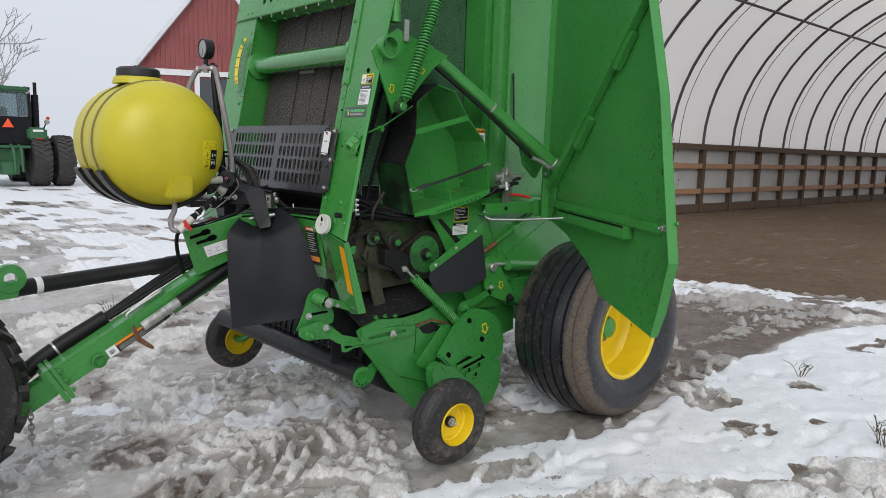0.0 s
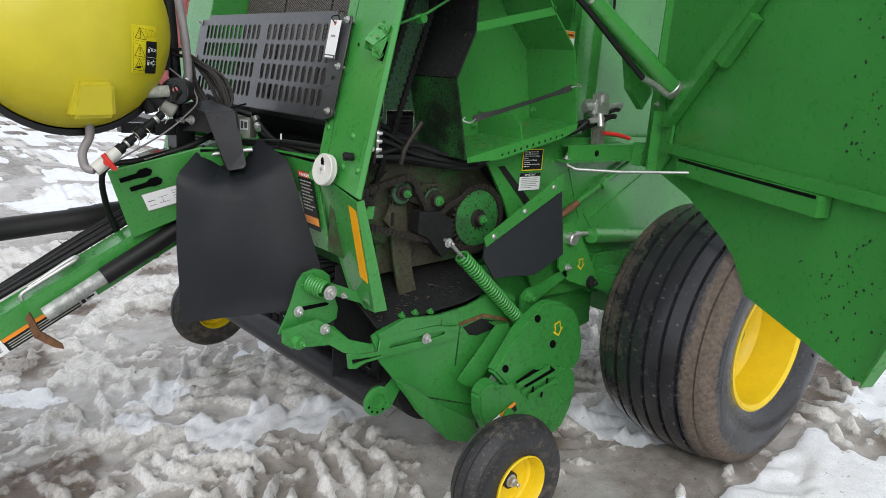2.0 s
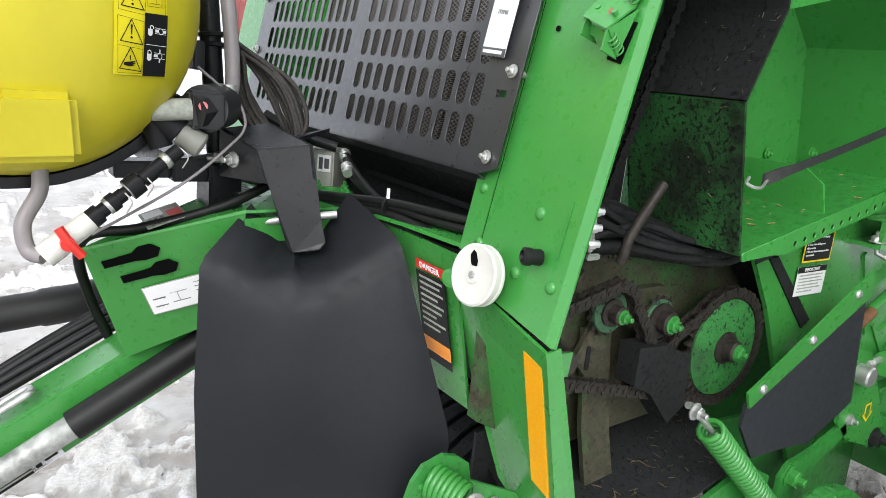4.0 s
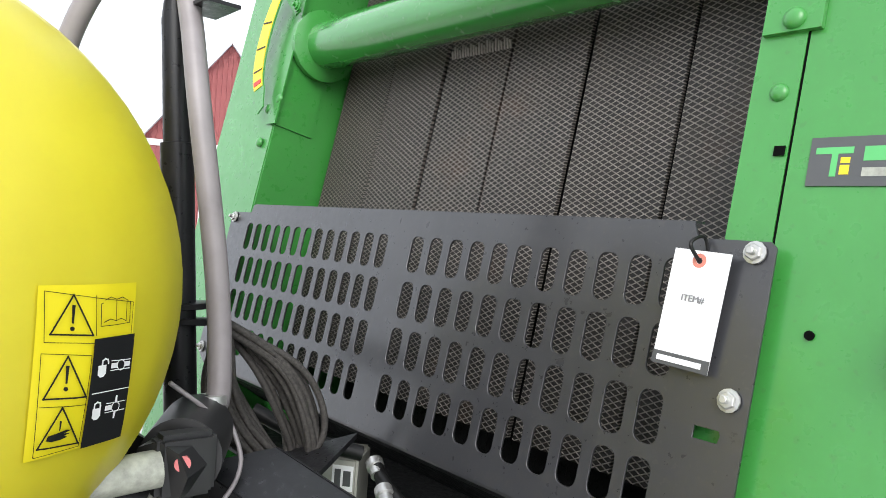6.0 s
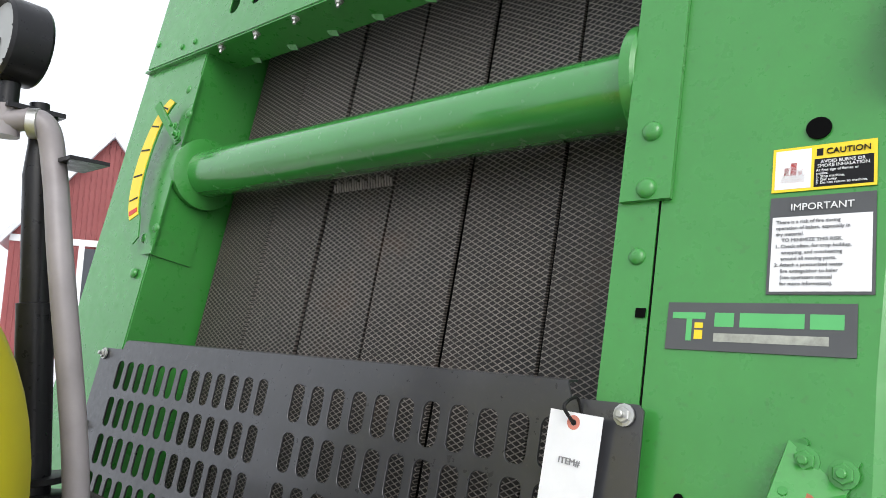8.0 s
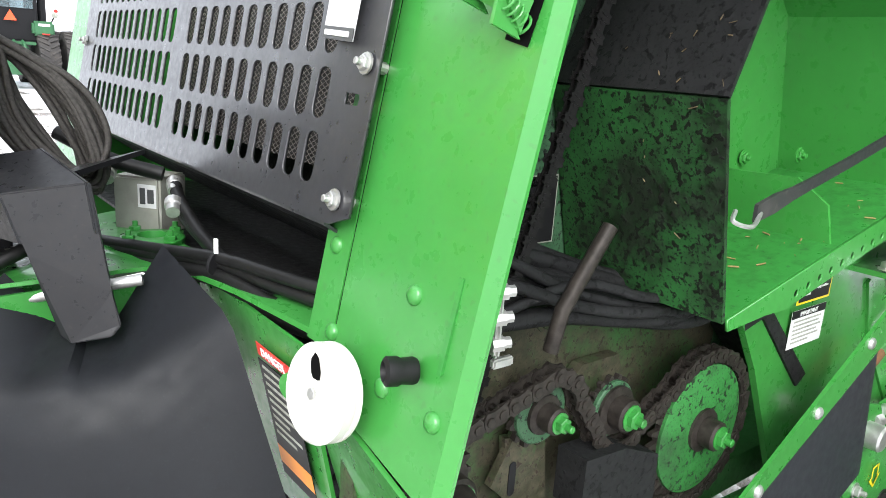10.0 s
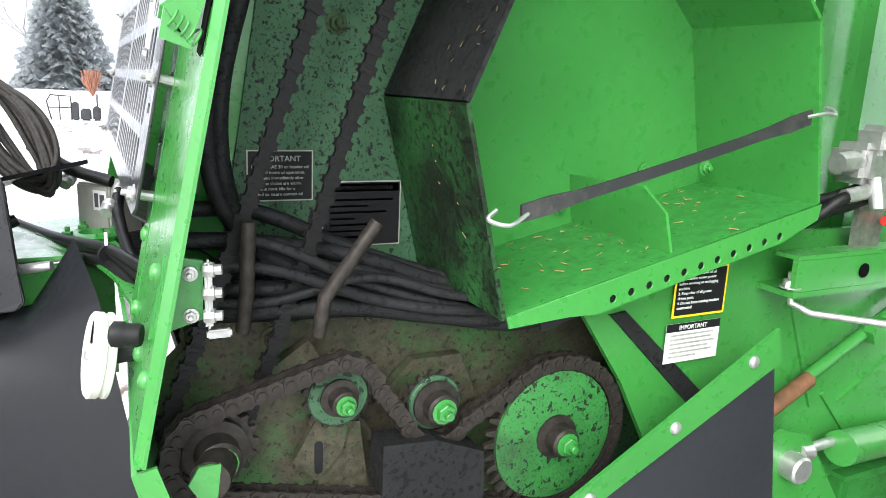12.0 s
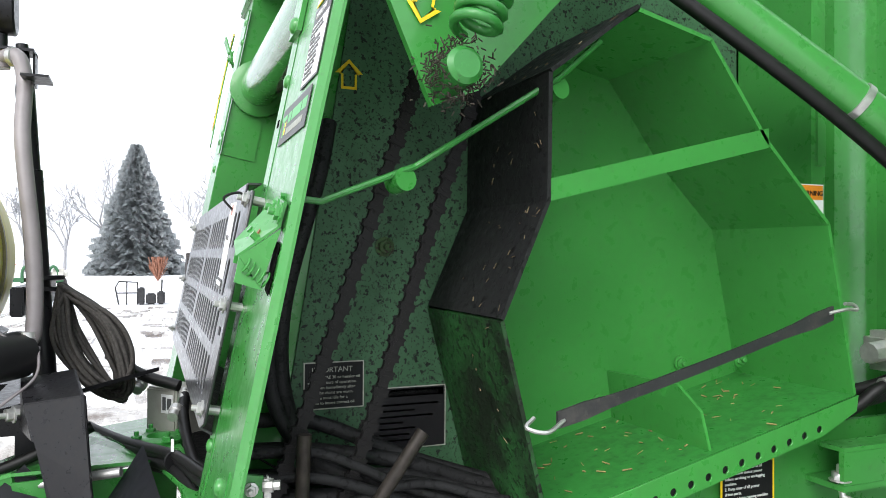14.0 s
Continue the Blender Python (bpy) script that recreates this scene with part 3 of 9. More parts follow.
bholed(shield, [], 0.003, M_b, LBL_YELLOW, "badge", head, "round-cornered badge in yellow and dark green")
bholed([(x * 0.93, y * 0.93) for x, y in shield], [], 0.005, M_b, plain("badge_green", (0.008, 0.03, 0.022), 0.3), "badge_field", head)
bholed([(-0.04, -0.02), (-0.015, 0.005), (0.02, 0.01), (0.045, 0.028), (0.03, 0.0), (0.035, -0.02), (0.0, -0.01), (-0.02, -0.03)], [], 0.007, M_b, LBL_YELLOW, "badge_shape", head)
for i in range(8):
    y = 4.25 - 0.14 * i
    o = V(face(y, 2.632, 0.0))
    o = o + V(0.035, 0, 0)
    bm = prism([o + V(0.02, 0.010, 0), o + V(0.02, -0.014, 0), o + V(0.034, -0.030, -0.014), o + V(0.042, -0.034, -0.032), o + V(0.034, -0.014, -0.028)], V(0.005, 0.004, 0.002))
    bpart("belt_guide", bm, GREEN, head)
for i in range(8):
    bpart("bolt", bolt(face(4.27 - 0.14 * i, 2.628, 0.0), -UF, 0.007, 0.009), ZINC, head)
for y in (4.58, 4.44, 4.38):
    bpart("rivet", rivet(face(y, 2.70 if y > 4.5 else 2.66, 0.016), NF, 0.008), GREEN, head)

# -- roller --
R0, R1 = V(2.585, 4.325, 2.322), V(2.585, 3.17, 2.322)
bm = lathe([(0.052, 0), (0.056, 0.004), (0.056, 1.151), (0.052, 1.155)], R0, R1 - R0, 40)
roller = bpart("front_roller", bm, ROLLER_GREEN, label="glossy green steel roller", sm=40)
for o_, d_ in ((R0, V(0, -1, 0)), (R1 + V(0, 0.005, 0), V(0, 1, 0))):
    bm = lathe([(0.08, 0), (0.085, 0.005), (0.085, 0.02), (0.06, 0.03)], o_, d_, 36)
    bpart("end_collar", bm, GREEN, roller, sm=40)

# -- belts --
def belt(y0, y1, z0, z1, name, off=0.0):
    b = bmesh.new()
    a = [V(F(z0) + 0.155 + off, y0, z0), V(F(z0) + 0.155 + off, y1, z0), V(F(z1) + 0.155 + off, y1, z1), V(F(z1) + 0.155 + off, y0, z1)]
    prism(a, V(0.008, 0, 0), b)
    uvl = b.loops.layers.uv.new("UVMap")
    for f in b.faces:
        for l in f.loops:
            l[uvl].uv = (l.vert.co.y, (l.vert.co.z - z0) * 1.02)
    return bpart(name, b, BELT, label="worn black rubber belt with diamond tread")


edges = [3.19, 3.366, 3.560, 3.750, 3.938, 4.125, 4.315]
for i in range(6):
    belt(edges[i] + 0.005, edges[i + 1] - 0.004, 1.575, 2.85, "belt", 0.003 * (i % 2))
bm = bmesh.new()
for k in range(22):
    y = 3.752 + 0.0078 * k
    z = 2.262
    tube([(F(z) + 0.150, y, z - 0.008), (F(z) + 0.148, y + 0.001, z + 0.008 + 0.004 * (k % 3))], 0.0022, 5, bm, sm=False)
bpart("belt_splice", bm, STEEL, label="frayed wire belt splice")["kind"] = "stuff"
# black sheet added behind the belts; nothing is built further in
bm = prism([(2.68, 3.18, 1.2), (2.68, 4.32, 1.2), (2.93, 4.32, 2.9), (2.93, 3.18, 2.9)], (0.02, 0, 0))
bpart("chamber_backing", bm, BLACK_DIRT_AND_SHADE)

# -- perforated guard --
M_g = basis(face(0, 1.57, 0.020), (0, -1, 0), UF)


holes = []
for r in range(4):
    h0 = (1.853 - 0.0733 * r - 1.57) / 0.981
    for k in range(13):
        holes.append(rrect(-(4.272 - 0.0415 * k), h0, 0.0275, 0.059, 0.0105))
    for k in range(11):
        holes.append(rrect(-(3.681 - 0.0461 * k), h0, 0.0305, 0.059, 0.0115))
holes.append([(-3.152 + x, 0.135 + y) for x, y in ((-0.014, -0.005), (0.014, -0.005), (0.016, 0.003), (0.014, 0.008), (-0.014, 0.008))])
outl = [(-4.375, 0.02), (-4.375, 0.342), (-4.285, 0.342), (-4.278, 0.359), (-3.207, 0.359), (-3.200, 0.342), (-3.118, 0.342), (-3.112, 0.336), (-3.112, 0.012), (-3.15, -0.002), (-4.34, -0.002)]
guard = bholed(outl, holes, 0.004, M_g, GUARD, "belt_guard", label="black perforated steel guard with rows of slots")
g0 = V(face(4.34, 1.568, 0.020))
g1 = V(face(3.16, 1.568, 0.020))
# added black sheet, painting the deep shadow below the guard's fold
bm = prism([g0 + V(0.035, 0, -0.022), g1 + V(0.035, 0, -0.022), g1 + V(0.15, 0, -0.10), g0 + V(0.15, 0, -0.10)], V(0.004, 0, -0.004))
bpart("throat_shade_sheet", bm, BLACK_DIRT_AND_SHADE, guard)
bm = prism([g0, g1, g1 + V(0.035, 0, -0.022), g0 + V(0.035, 0, -0.022)], V(0, 0, -0.004))
prism([V(face(4.278, 1.922, 0.020)), V(face(3.207, 1.922, 0.020)), V(face(3.207, 1.926, 0.0)), V(face(4.278, 1.926, 0.0))], UF * 0.003, bm)
bpart("guard_fold", bm, GUARD, guard)
for y, z in ((3.132, 1.893), (3.132, 1.742), (3.142, 1.596), (4.355, 1.893), (4.355, 1.742), (4.355, 1.596)):
    bm = bolt(face(y, z, 0.024), NF, 0.0085, 0.008, washer=True)
    cyl(face(y, z, 0.0), face(y, z, 0.024), 0.007, 10, bm)
    bpart("bolt", bm, ZINC, guard)
# sale tag on a wire
T0 = V(face(3.186, 1.876, 0.036))
tx, ty = V(0, -1, -0.05).normalized(), V(-0.16, 0.10, -1).normalized()
ty = (ty - tx * ty.dot(tx)).normalized()
tag_o = T0 - tx * 0.030 + ty * 0.115
tag_m = basis(tag_o, tx, -ty)
tagb = bholed([(0, 0), (0.066, 0), (0.066, 0.128), (0, 0.128)], [ring(0.031, 0.117, 0.0035)], 0.0008, tag_m, PAPER, "sale_tag", guard, "white paper tag on a black wire tie")
bholed(ring(0, 0, 0.008, 16), [ring(0, 0, 0.0036, 12)], 0.0012, tag_m @ Matrix.Translation((0.031, 0.117, 0)), plain("tag_eyelet", (0.62, 0.22, 0.16), 0.6), "eyelet", tagb)
n_t = tx.cross(-ty)
bm = rect(tag_o, tx, -ty, 0.066, 0.014, 0.001)
bpart("tag_band", bm, INK_GREY, tagb)
bm = bmesh.new()
rect(tag_o + tx * 0.006 - ty * 0.004, tx, -ty, 0.052, 0.006, 0.002, bm)
bpart("tag_band_lettering", bm, PAPER, tagb)
btext("ITEM#", 0.010, basis(tag_o + tx * 0.019 - ty * 0.072 + n_t * 0.0012, tx, -ty), INK_THIN, "tag_lettering", tagb)
bm = tube([T0 + V(0, 0, 0.002), T0 + V(-0.012, 0.004, 0.02), V(face(3.188, 1.905, 0.03)), V(face(3.184, 1.885, 0.02))], 0.002, 6)
bpart("tie", bm, HOSE, tagb)

# -- decals on the near post --
EX, EY = V(0, -1, 0), UF
decal("dealer_sticker", face(3.104, 1.970, 0), EX, EY, 0.186, 0.052,
      [INK_GREY, (0.052, 0.026, 0.020, 0.015, LBL_GREEN), (0.078, 0.026, 0.062, 0.015, LBL_GREEN), (0.145, 0.026, 0.030, 0.015, LBL_GREEN),
       (0.052, 0.010, 0.110, 0.009, PAPER_DIM), (0.006, 0.034, 0.036, 0.007, LBL_GREEN), (0.022, 0.010, 0.006, 0.03, LBL_GREEN), (0.031, 0.012, 0.009, 0.010, LBL_YELLOW), (0.031, 0.024, 0.009, 0.006, LBL_YELLOW)], post, label="dark dealer sticker with green and grey marks")
decal("caution_label", face(3.002, 2.139, 0), EX, EY, 0.098, 0.050,
      [LBL_YELLOW, (0.003, 0.003, 0.035, 0.044, PAPER), (0.041, 0.003, 0.054, 0.031, INK), (0.009, 0.010, 0.023, 0.009, LBL_RED), (0.012, 0.018, 0.005, 0.009, LBL_RED), (0.018, 0.018, 0.006, 0.014, LBL_RED), (0.025, 0.018, 0.005, 0.006, LBL_RED),
       (0.043, 0.0375, 0.006, 0.008, INK)],
      post, [("CAUTION", 0.0090, 0.052, 0.0385, INK), ("AVOID BURNS OR", 0.0050, 0.047, 0.0285, PAPER), ("SMOKE INHALATION", 0.0050, 0.044, 0.0240, PAPER), ("At first sign of flames or", 0.0040, 0.043, 0.0195, PAPER), ("smoke:", 0.0040, 0.043, 0.0160, PAPER), ("1. Stop machine.", 0.0040, 0.043, 0.0125, PAPER), ("2. Get away.", 0.0040, 0.043, 0.0090, PAPER), ("3. Do not return to machine.", 0.0040, 0.043, 0.0055, PAPER)], "yellow and black caution label with a red flame")
NOTE = ("There is a risk of fire during", "operation of balers, especially in", "dry material.", "    TO MINIMIZE THIS RISK.", "1. Check often, for crop buildup,", "    wrapping, and overheating", "    around all moving parts.", "2. Attach a pressurized water", "    fire extinguisher to baler", "    (see operators manual", "    for more information).")
decal("important_label", face(3.002, 2.030, 0), EX, EY, 0.098, 0.105,
      [INK_GREY, (0.003, 0.003, 0.092, 0.080, PAPER)],
      post, [("IMPORTANT", 0.0105, 0.020, 0.0895, PAPER)] + [(t_, 0.0053, 0.007, 0.0755 - 0.0066 * i, INK_THIN) for i, t_ in enumerate(NOTE)], "white fire risk notice with a grey heading")
# -- near side sheets --
bm = xz([(2.40, 1.30), (2.46, 1.50), (F(2.72) + 0.05, 2.72), (3.35, 2.90), (3.35, 1.5), (3.30, 0.95), (2.55, 0.95), (2.45, 1.2)], YW, 0.02)
wall = bpart("drive_side_sheet", bm, GREEN_DIRTY, label="oil-stained green side sheet behind the chains")
bm = xz([(3.36, 2.95), (4.75, 2.95), (4.95, 2.2), (4.75, 1.3), (4.2, 0.95), (3.36, 0.95)], 3.06, 0.02)
side = bpart("rear_side_sheet", bm, GREEN, label="smooth green rear side sheet")
bm = box((3.355, 3.00, 1.55), (3.375, 3.17, 2.92))
for z in (2.45, 1.98, 2.62):
    box((3.365, 2.995, z), (3.385, 3.002, z + 0.10), bm)
bpart("sheet_edge", bm, GREEN, side)
bm = box((3.60, 3.035, 1.0), (3.62, 3.062, 2.93))
box((3.46, 3.04, 1.60), (3.50, 3.062, 2.93), bm)
bpart("rib", bm, GREEN, side)
bm = tube([(3.66, 3.05, 2.30), (3.68, 3.05, 2.02), (3.76, 3.05, 1.93)], 0.006, 6, sm=False)
bpart("sheet_seam", bm, INK, side)
bm = xz([(2.75, 2.86), (4.8, 2.93), (4.8, 2.97), (2.75, 2.90)], 3.0, 1.45)
bpart("roof_sheet", bm, GREEN)
bm = box((3.3, 4.44, 0.95), (4.75, 4.46, 2.95))
bpart("far_side_sheet", bm, GREEN)
bm = box((4.60, 3.08, 1.1), (4.64, 4.44, 2.93))
bpart("tailgate_rear", bm, GREEN)

# -- storage box with shelf --
PK, TL, KA, KB = (2.915, 2.169), (2.774, 2.064), (2.772, 1.892), (2.703, 1.735)
BL, BR = (2.772, 1.462), (3.345, 1.592)
RU, RM, RT = (3.285, 1.873), (3.155, 1.998), (3.045, 2.141)
YB = 3.165


def strip_panel(a, c, y0=2.904, y1=YB, t=0.006, bm=None):
    a, c = V(a[0], y0, a[1]), V(c[0], y0, c[1])
    n = V(-(c - a).z, 0, (c - a).x).normalized() * t
    return prism([a, c, c + V(0, y1 - y0, 0), a + V(0, y1 - y0, 0)], n, bm)


bm = xz([PK, TL, KA, KB, BL, BR, RU, RM, RT], YB - 0.006, 0.005)
cab = bpart("storage_box", bm, GREEN, label="open green storage box with shelves and rubber strap")
for a, c in ((BR, RU), (RU, RM), (RM, RT), (RT, PK)):
    bpart("box_side", strip_panel(a, c), GREEN, cab)
for a, c in ((KA, KB), (TL, KA), (PK, TL)):
    bpart("box_front_upper", strip_panel(a, c, t=-0.006), BLACK_DIRT_AND_SHADE, cab, "oil-blackened front panel")
bm = strip_panel(KB, BL, t=-0.006)
bpart("box_front_lower", bm, GREEN_SPLASH, cab)
bm = strip_panel(BL, BR, t=0.005)
shelf = bpart("shelf", bm, GREEN_WORN, cab, "green shelf littered with straw and dust")
# folded lip with a row of holes
lv = V(BR[0] - BL[0], 0, BR[1] - BL[1])
lu = lv.normalized()
ld = V(0.03, 0, -0.10).normalized()
ld = (V(0, 0, -1) - lu * V(0, 0, -1).dot(lu)).normalized()
Lw = lv.length
M_l = basis(V(BL[0], 2.902, BL[1]), lu, -ld)
hol = [ring(0.135 + 0.0325 * i, -0.024, 0.0062, 10) for i in range(12) if i != 0]
bholed([(0, 0.004), (Lw, 0.004), (Lw - 0.01, -0.02), (Lw - 0.09, -0.036), (0.14, -0.038), (0.09, -0.026), (0.0, -0.012)], hol, 0.004, M_l, GREEN, "shelf_lip", cab)
# black strip behind the lip's holes paints the shade under the shelf
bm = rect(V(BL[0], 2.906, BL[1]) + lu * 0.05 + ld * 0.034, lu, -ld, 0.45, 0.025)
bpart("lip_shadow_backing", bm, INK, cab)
# divider and upper shelf bar
dv = V(BL[0], 0, BL[1]) + lu * 0.285
bm = prism([(dv.x, 2.915, dv.z + 0.005), (dv.x, YB, dv.z + 0.005), (dv.x - 0.01, YB, dv.z + 0.088), (dv.x - 0.01, 2.975, dv.z + 0.095), (dv.x - 0.008, 2.925, dv.z + 0.062)], (0.005, 0, 0.001))
bpart("divider", bm, GREEN, cab)
bm = prism([(KA[0], 2.904, KA[1]), (RM[0], 2.904, RM[1] - 0.012), (RM[0], 2.904, RM[1] + 0.018), (KA[0], 2.904, KA[1] + 0.03)], (0, 0.006, 0))
bpart("front_rail", bm, GREEN, cab)
for x, y, z in ((3.02, 3.155, 1.56), (3.20, 3.155, 1.62), (3.29, 3.10, 1.63), (2.80, 3.155, 2.0)):
    bpart("bolt", bolt((x, y, z), NS, 0.010, 0.008), GREEN, cab)
bm = lathe([(0.022, 0), (0.026, 0.004), (0.026, 0.02), (0.012, 0.021), (0.012, 0.010), (0, 0.010)], (2.885, 3.13, 2.10), NS, 20)
bpart("bush", bm, GREEN, cab, sm=35)
# straw and crumbs on the shelf
rng = random.Random(4)
bm = bmesh.new()
nl = ld * -1
for _ in range(70):
    p = V(BL[0], 0, BL[1]) + lu * rng.uniform(0.03, 0.55)
    p.y = 3.155 - abs(rng.gauss(0, 0.11)) if rng.random() < 0.7 else rng.uniform(2.91, 3.15)
    if p.y < 2.91:
        continue
    p += nl * 0.0075
    a = rng.uniform(0, 6.28)
    d = (lu * math.cos(a) + V(0, 1, 0) * math.sin(a)) * rng.uniform(0.002, 0.008)
    tube([p - d, p + d], rng.uniform(0.0006, 0.0014), 4, bm, sm=False)
bpart("straw", bm, plain("straw", (0.32, 0.22, 0.09), 0.8, 0, 0.5, 80), cab)["kind"] = "stuff"
rng = random.Random(9)
bm = bmesh.new()
for a, c, n in ((KA, KB, 22), (TL, KA, 10), (PK, TL, 16), (KB, BL, 6)):
    e_ = V(c[0] - a[0], 0, c[1] - a[1])
    o_ = V(e_.z, 0, -e_.x).normalized()
    o_ = o_ if o_.x < 0 else -o_
    for _ in range(n):
        p = V(a[0], 0, a[1]) + e_ * rng.random() + o_ * 0.0085
        p.y = 2.91 + abs(rng.gauss(0, 0.10))
        if p.y > 3.15:
            continue
        d = (e_.normalized() * rng.gauss(0, 1) + V(0, 1, 0) * rng.gauss(0, 1)).normalized() * rng.uniform(0.0015, 0.006)
        tube([p - d, p + d], rng.uniform(0.0004, 0.0009), 4, bm, sm=False)
bpart("chaff", bm, plain("stuck_straw", (0.15, 0.11, 0.06), 0.8, 0, 0.6, 80), cab, "bits of straw stuck in oily grime")["kind"] = "stuff"
# rubber strap with wire hooks
S0, S1 = V(2.775, 2.900, 1.604), V(3.275, 2.900, 1.732)
bm = bmesh.new()
sd = (S1 - S0)
pts = [S0 + sd * (k / 12) + V(0, -0.006, -0.005 * math.sin(math.pi * (0.06 + 0.88 * k / 12))) for k in range(13)]
wid = [0.011, 0.012, 0.0085] + [0.0075] * 7 + [0.0085, 0.012, 0.011]
prism([p + V(0, 0, w) for p, w in zip(pts, wid)] + [p - V(0, 0, w) for p, w in reversed(list(zip(pts, wid)))], (0, -0.005, 0), bm)
strap = bpart("rubber_strap", bm, paint("dusty_rubber", (0.022, 0.022, 0.024), 0.6, 0.7, (0.085, 0.078, 0.07), 9.0), cab, "worn black rubber tie-down strap")
bm = tube([pts[0] + V(0.01, -0.004, 0), pts[0] + V(-0.02, -0.012, -0.012), pts[0] + V(-0.045, -0.002, -0.006), pts[0] + V(-0.03, 0.006, 0.004)], 0.003, 6)
bpart("hook", bm, ZINC, strap, sm=50)
bm = tube([pts[-1] + V(-0.01, -0.004, 0), pts[-1] + V(0.02, -0.012, 0.006), pts[-1] + V(0.055, -0.002, 0.004), pts[-1] + V(0.05, 0.0, 0.012), pts[-1] + V(0.03, 0.0, 0.014)], 0.003, 6)
bpart("hook", bm, ZINC, strap)

# -- decals on the dirty sheet --
EXS, EYS = V(1, 0, 0), V(0, 0, 1)


def lines(x0, y0, widths, dy, hh, mt):
    return [(x0, y0 - dy * i, w, hh, mt) for i, w in enumerate(widths)]


decal("chain_oil_label", (2.497, YW, 1.581), EXS, EYS, 0.095, 0.073, [PAPER_DIM, (0.002, 0.002, 0.091, 0.069, INK)] + [], wall, [("IMPORTANT", 0.0115, 0.012, 0.057, PAPER_DIM)] + [(t_, 0.0066, 0.006, 0.047 - 0.0078 * i, PAPER_DIM) for i, t_ in enumerate(("Use only SAE 30 or heavier oil", "every 10 hours of operation.", "Oil chains immediately after", "when the chains are warm.", "Machine must idle for a", "period to insure correct oil"))], "grimy black notice with white lines")
decal("routing_label", (2.606, YW, 1.508), EXS, EYS, 0.125, 0.100, [PAPER_DIM, (0.002, 0.002, 0.121, 0.096, INK), (0.004, 0.084, 0.117, 0.012, PAPER_DIM)] + lines(0.012, 0.070, (0.10, 0.06, 0.09, 0.04, 0.06, 0.05, 0.065), 0.0095, 0.003, PAPER_DIM), wall, [("OPERATING INSTRUCTIONS", 0.0082, 0.007, 0.087, INK)], label="worn black operating notice")


def arrow_decal(c, ex, ey, s, parent):
    """Yellow outlined arrow."""
    o = [(-0.28, 0.5), (0.28, 0.5), (0.28, -0.05), (0.5, -0.05), (0, -0.55), (-0.5, -0.05), (-0.28, -0.05)]
    m_ = basis(c, ex, ey)
    bholed([(x * s, y * s) for x, y in o], [[(x * s * 0.72, (y + 0.02) * s * 0.78) for x, y in o]], 0.001, m_ @ Matrix.Translation((0, 0, 0.0015)), LBL_YELLOW, "arrow_decal", parent, "yellow outlined arrow")


arrow_decal((2.565, YW, 2.10), (-1, 0, 0), (0, 0, -1), 0.045, wall)
bm = bolt((2.625, YW, 1.832), NS, 0.011, 0.010)
bpart("bolt", bm, GREASE, wall)

# -- chains and sprockets --
CHAIN = plain("oily_chain", (0.034, 0.029, 0.025), 0.50, 0.25, 0.5, 70, 0.5)
CHAIN.node_tree.nodes["Principled BSDF"].inputs["Specular IOR Level"].default_value = 0.25
LINK = bmesh.new()
for sgn in (-1, 1):
    prism([(x, sgn * 0.009, z) for x, z in [(-0.013, -0.0125), (0.0, -0.0105), (0.013, -0.0125), (0.0185, -0.006), (0.0185, 0.006), (0.013, 0.0125), (0.0, 0.0105), (-0.013, 0.0125), (-0.0185, 0.006), (-0.0185, -0.006)]], (0, sgn * 0.004, 0), LINK)
cyl((-0.0095, -0.015, 0), (-0.0095, 0.015, 0), 0.0062, 8, LINK)
cyl((0.0095, -0.015, 0), (0.0095, 0.015, 0), 0.0062, 8, LINK)
LINK_ME = bpy.data.meshes.new("link")
bmesh.ops.recalc_face_normals(LINK, faces=LINK.faces)
LINK.to_mesh(LINK_ME)
LINK_ME.materials.append(CHAIN)
LINK.free()
CHAIN_DK = plain("wet_oily_chain", (0.009, 0.0085, 0.0085), 0.5, 0.0, 0.5, 70, 0.5)
CHAIN_DK.node_tree.nodes["Principled BSDF"].inputs["Specular IOR Level"].default_value = 0.2
LINK_DK = LINK_ME.copy()
LINK_DK.transform(Matrix.Diagonal((0.72, 0.5, 0.66, 1.0)))
LINK_DK.materials.clear()
LINK_DK.materials.append(CHAIN_DK)


def chain(name, pts, y, closed=True, pitch=0.019, label="", link=LINK_ME, swell=0.0):
    """A roller chain along points in XZ, one object a link."""
    root = new(name)
    root.parent = baler
    root.matrix_basis = BI
    root["label"] = label or "oily roller chain"
    ps = [V(x, y, z) for x, z in pts]
    if closed:
        ps.append(ps[0])
    acc, out = 0.0, []
    for a, c in zip(ps, ps[1:]):
        L = (c - a).length
        while acc < L:
            out.append((a + (c - a) * (acc / L), (c - a).normalized()))
            acc += pitch
        acc -= L
    k = 0
    for p, d in out:
        ob = new("link", link)
        ob.parent = root
        ang = math.atan2(d.z, d.x)
        ob.matrix_local = Matrix.Translation(p) @ Matrix.Rotation(-ang, 4, "Y") @ Matrix.Diagonal((1 - swell * (k % 2), 1.0 if k % 2 else 0.8, 1.0 + swell * (k % 2), 1))
        k += 1
    return root


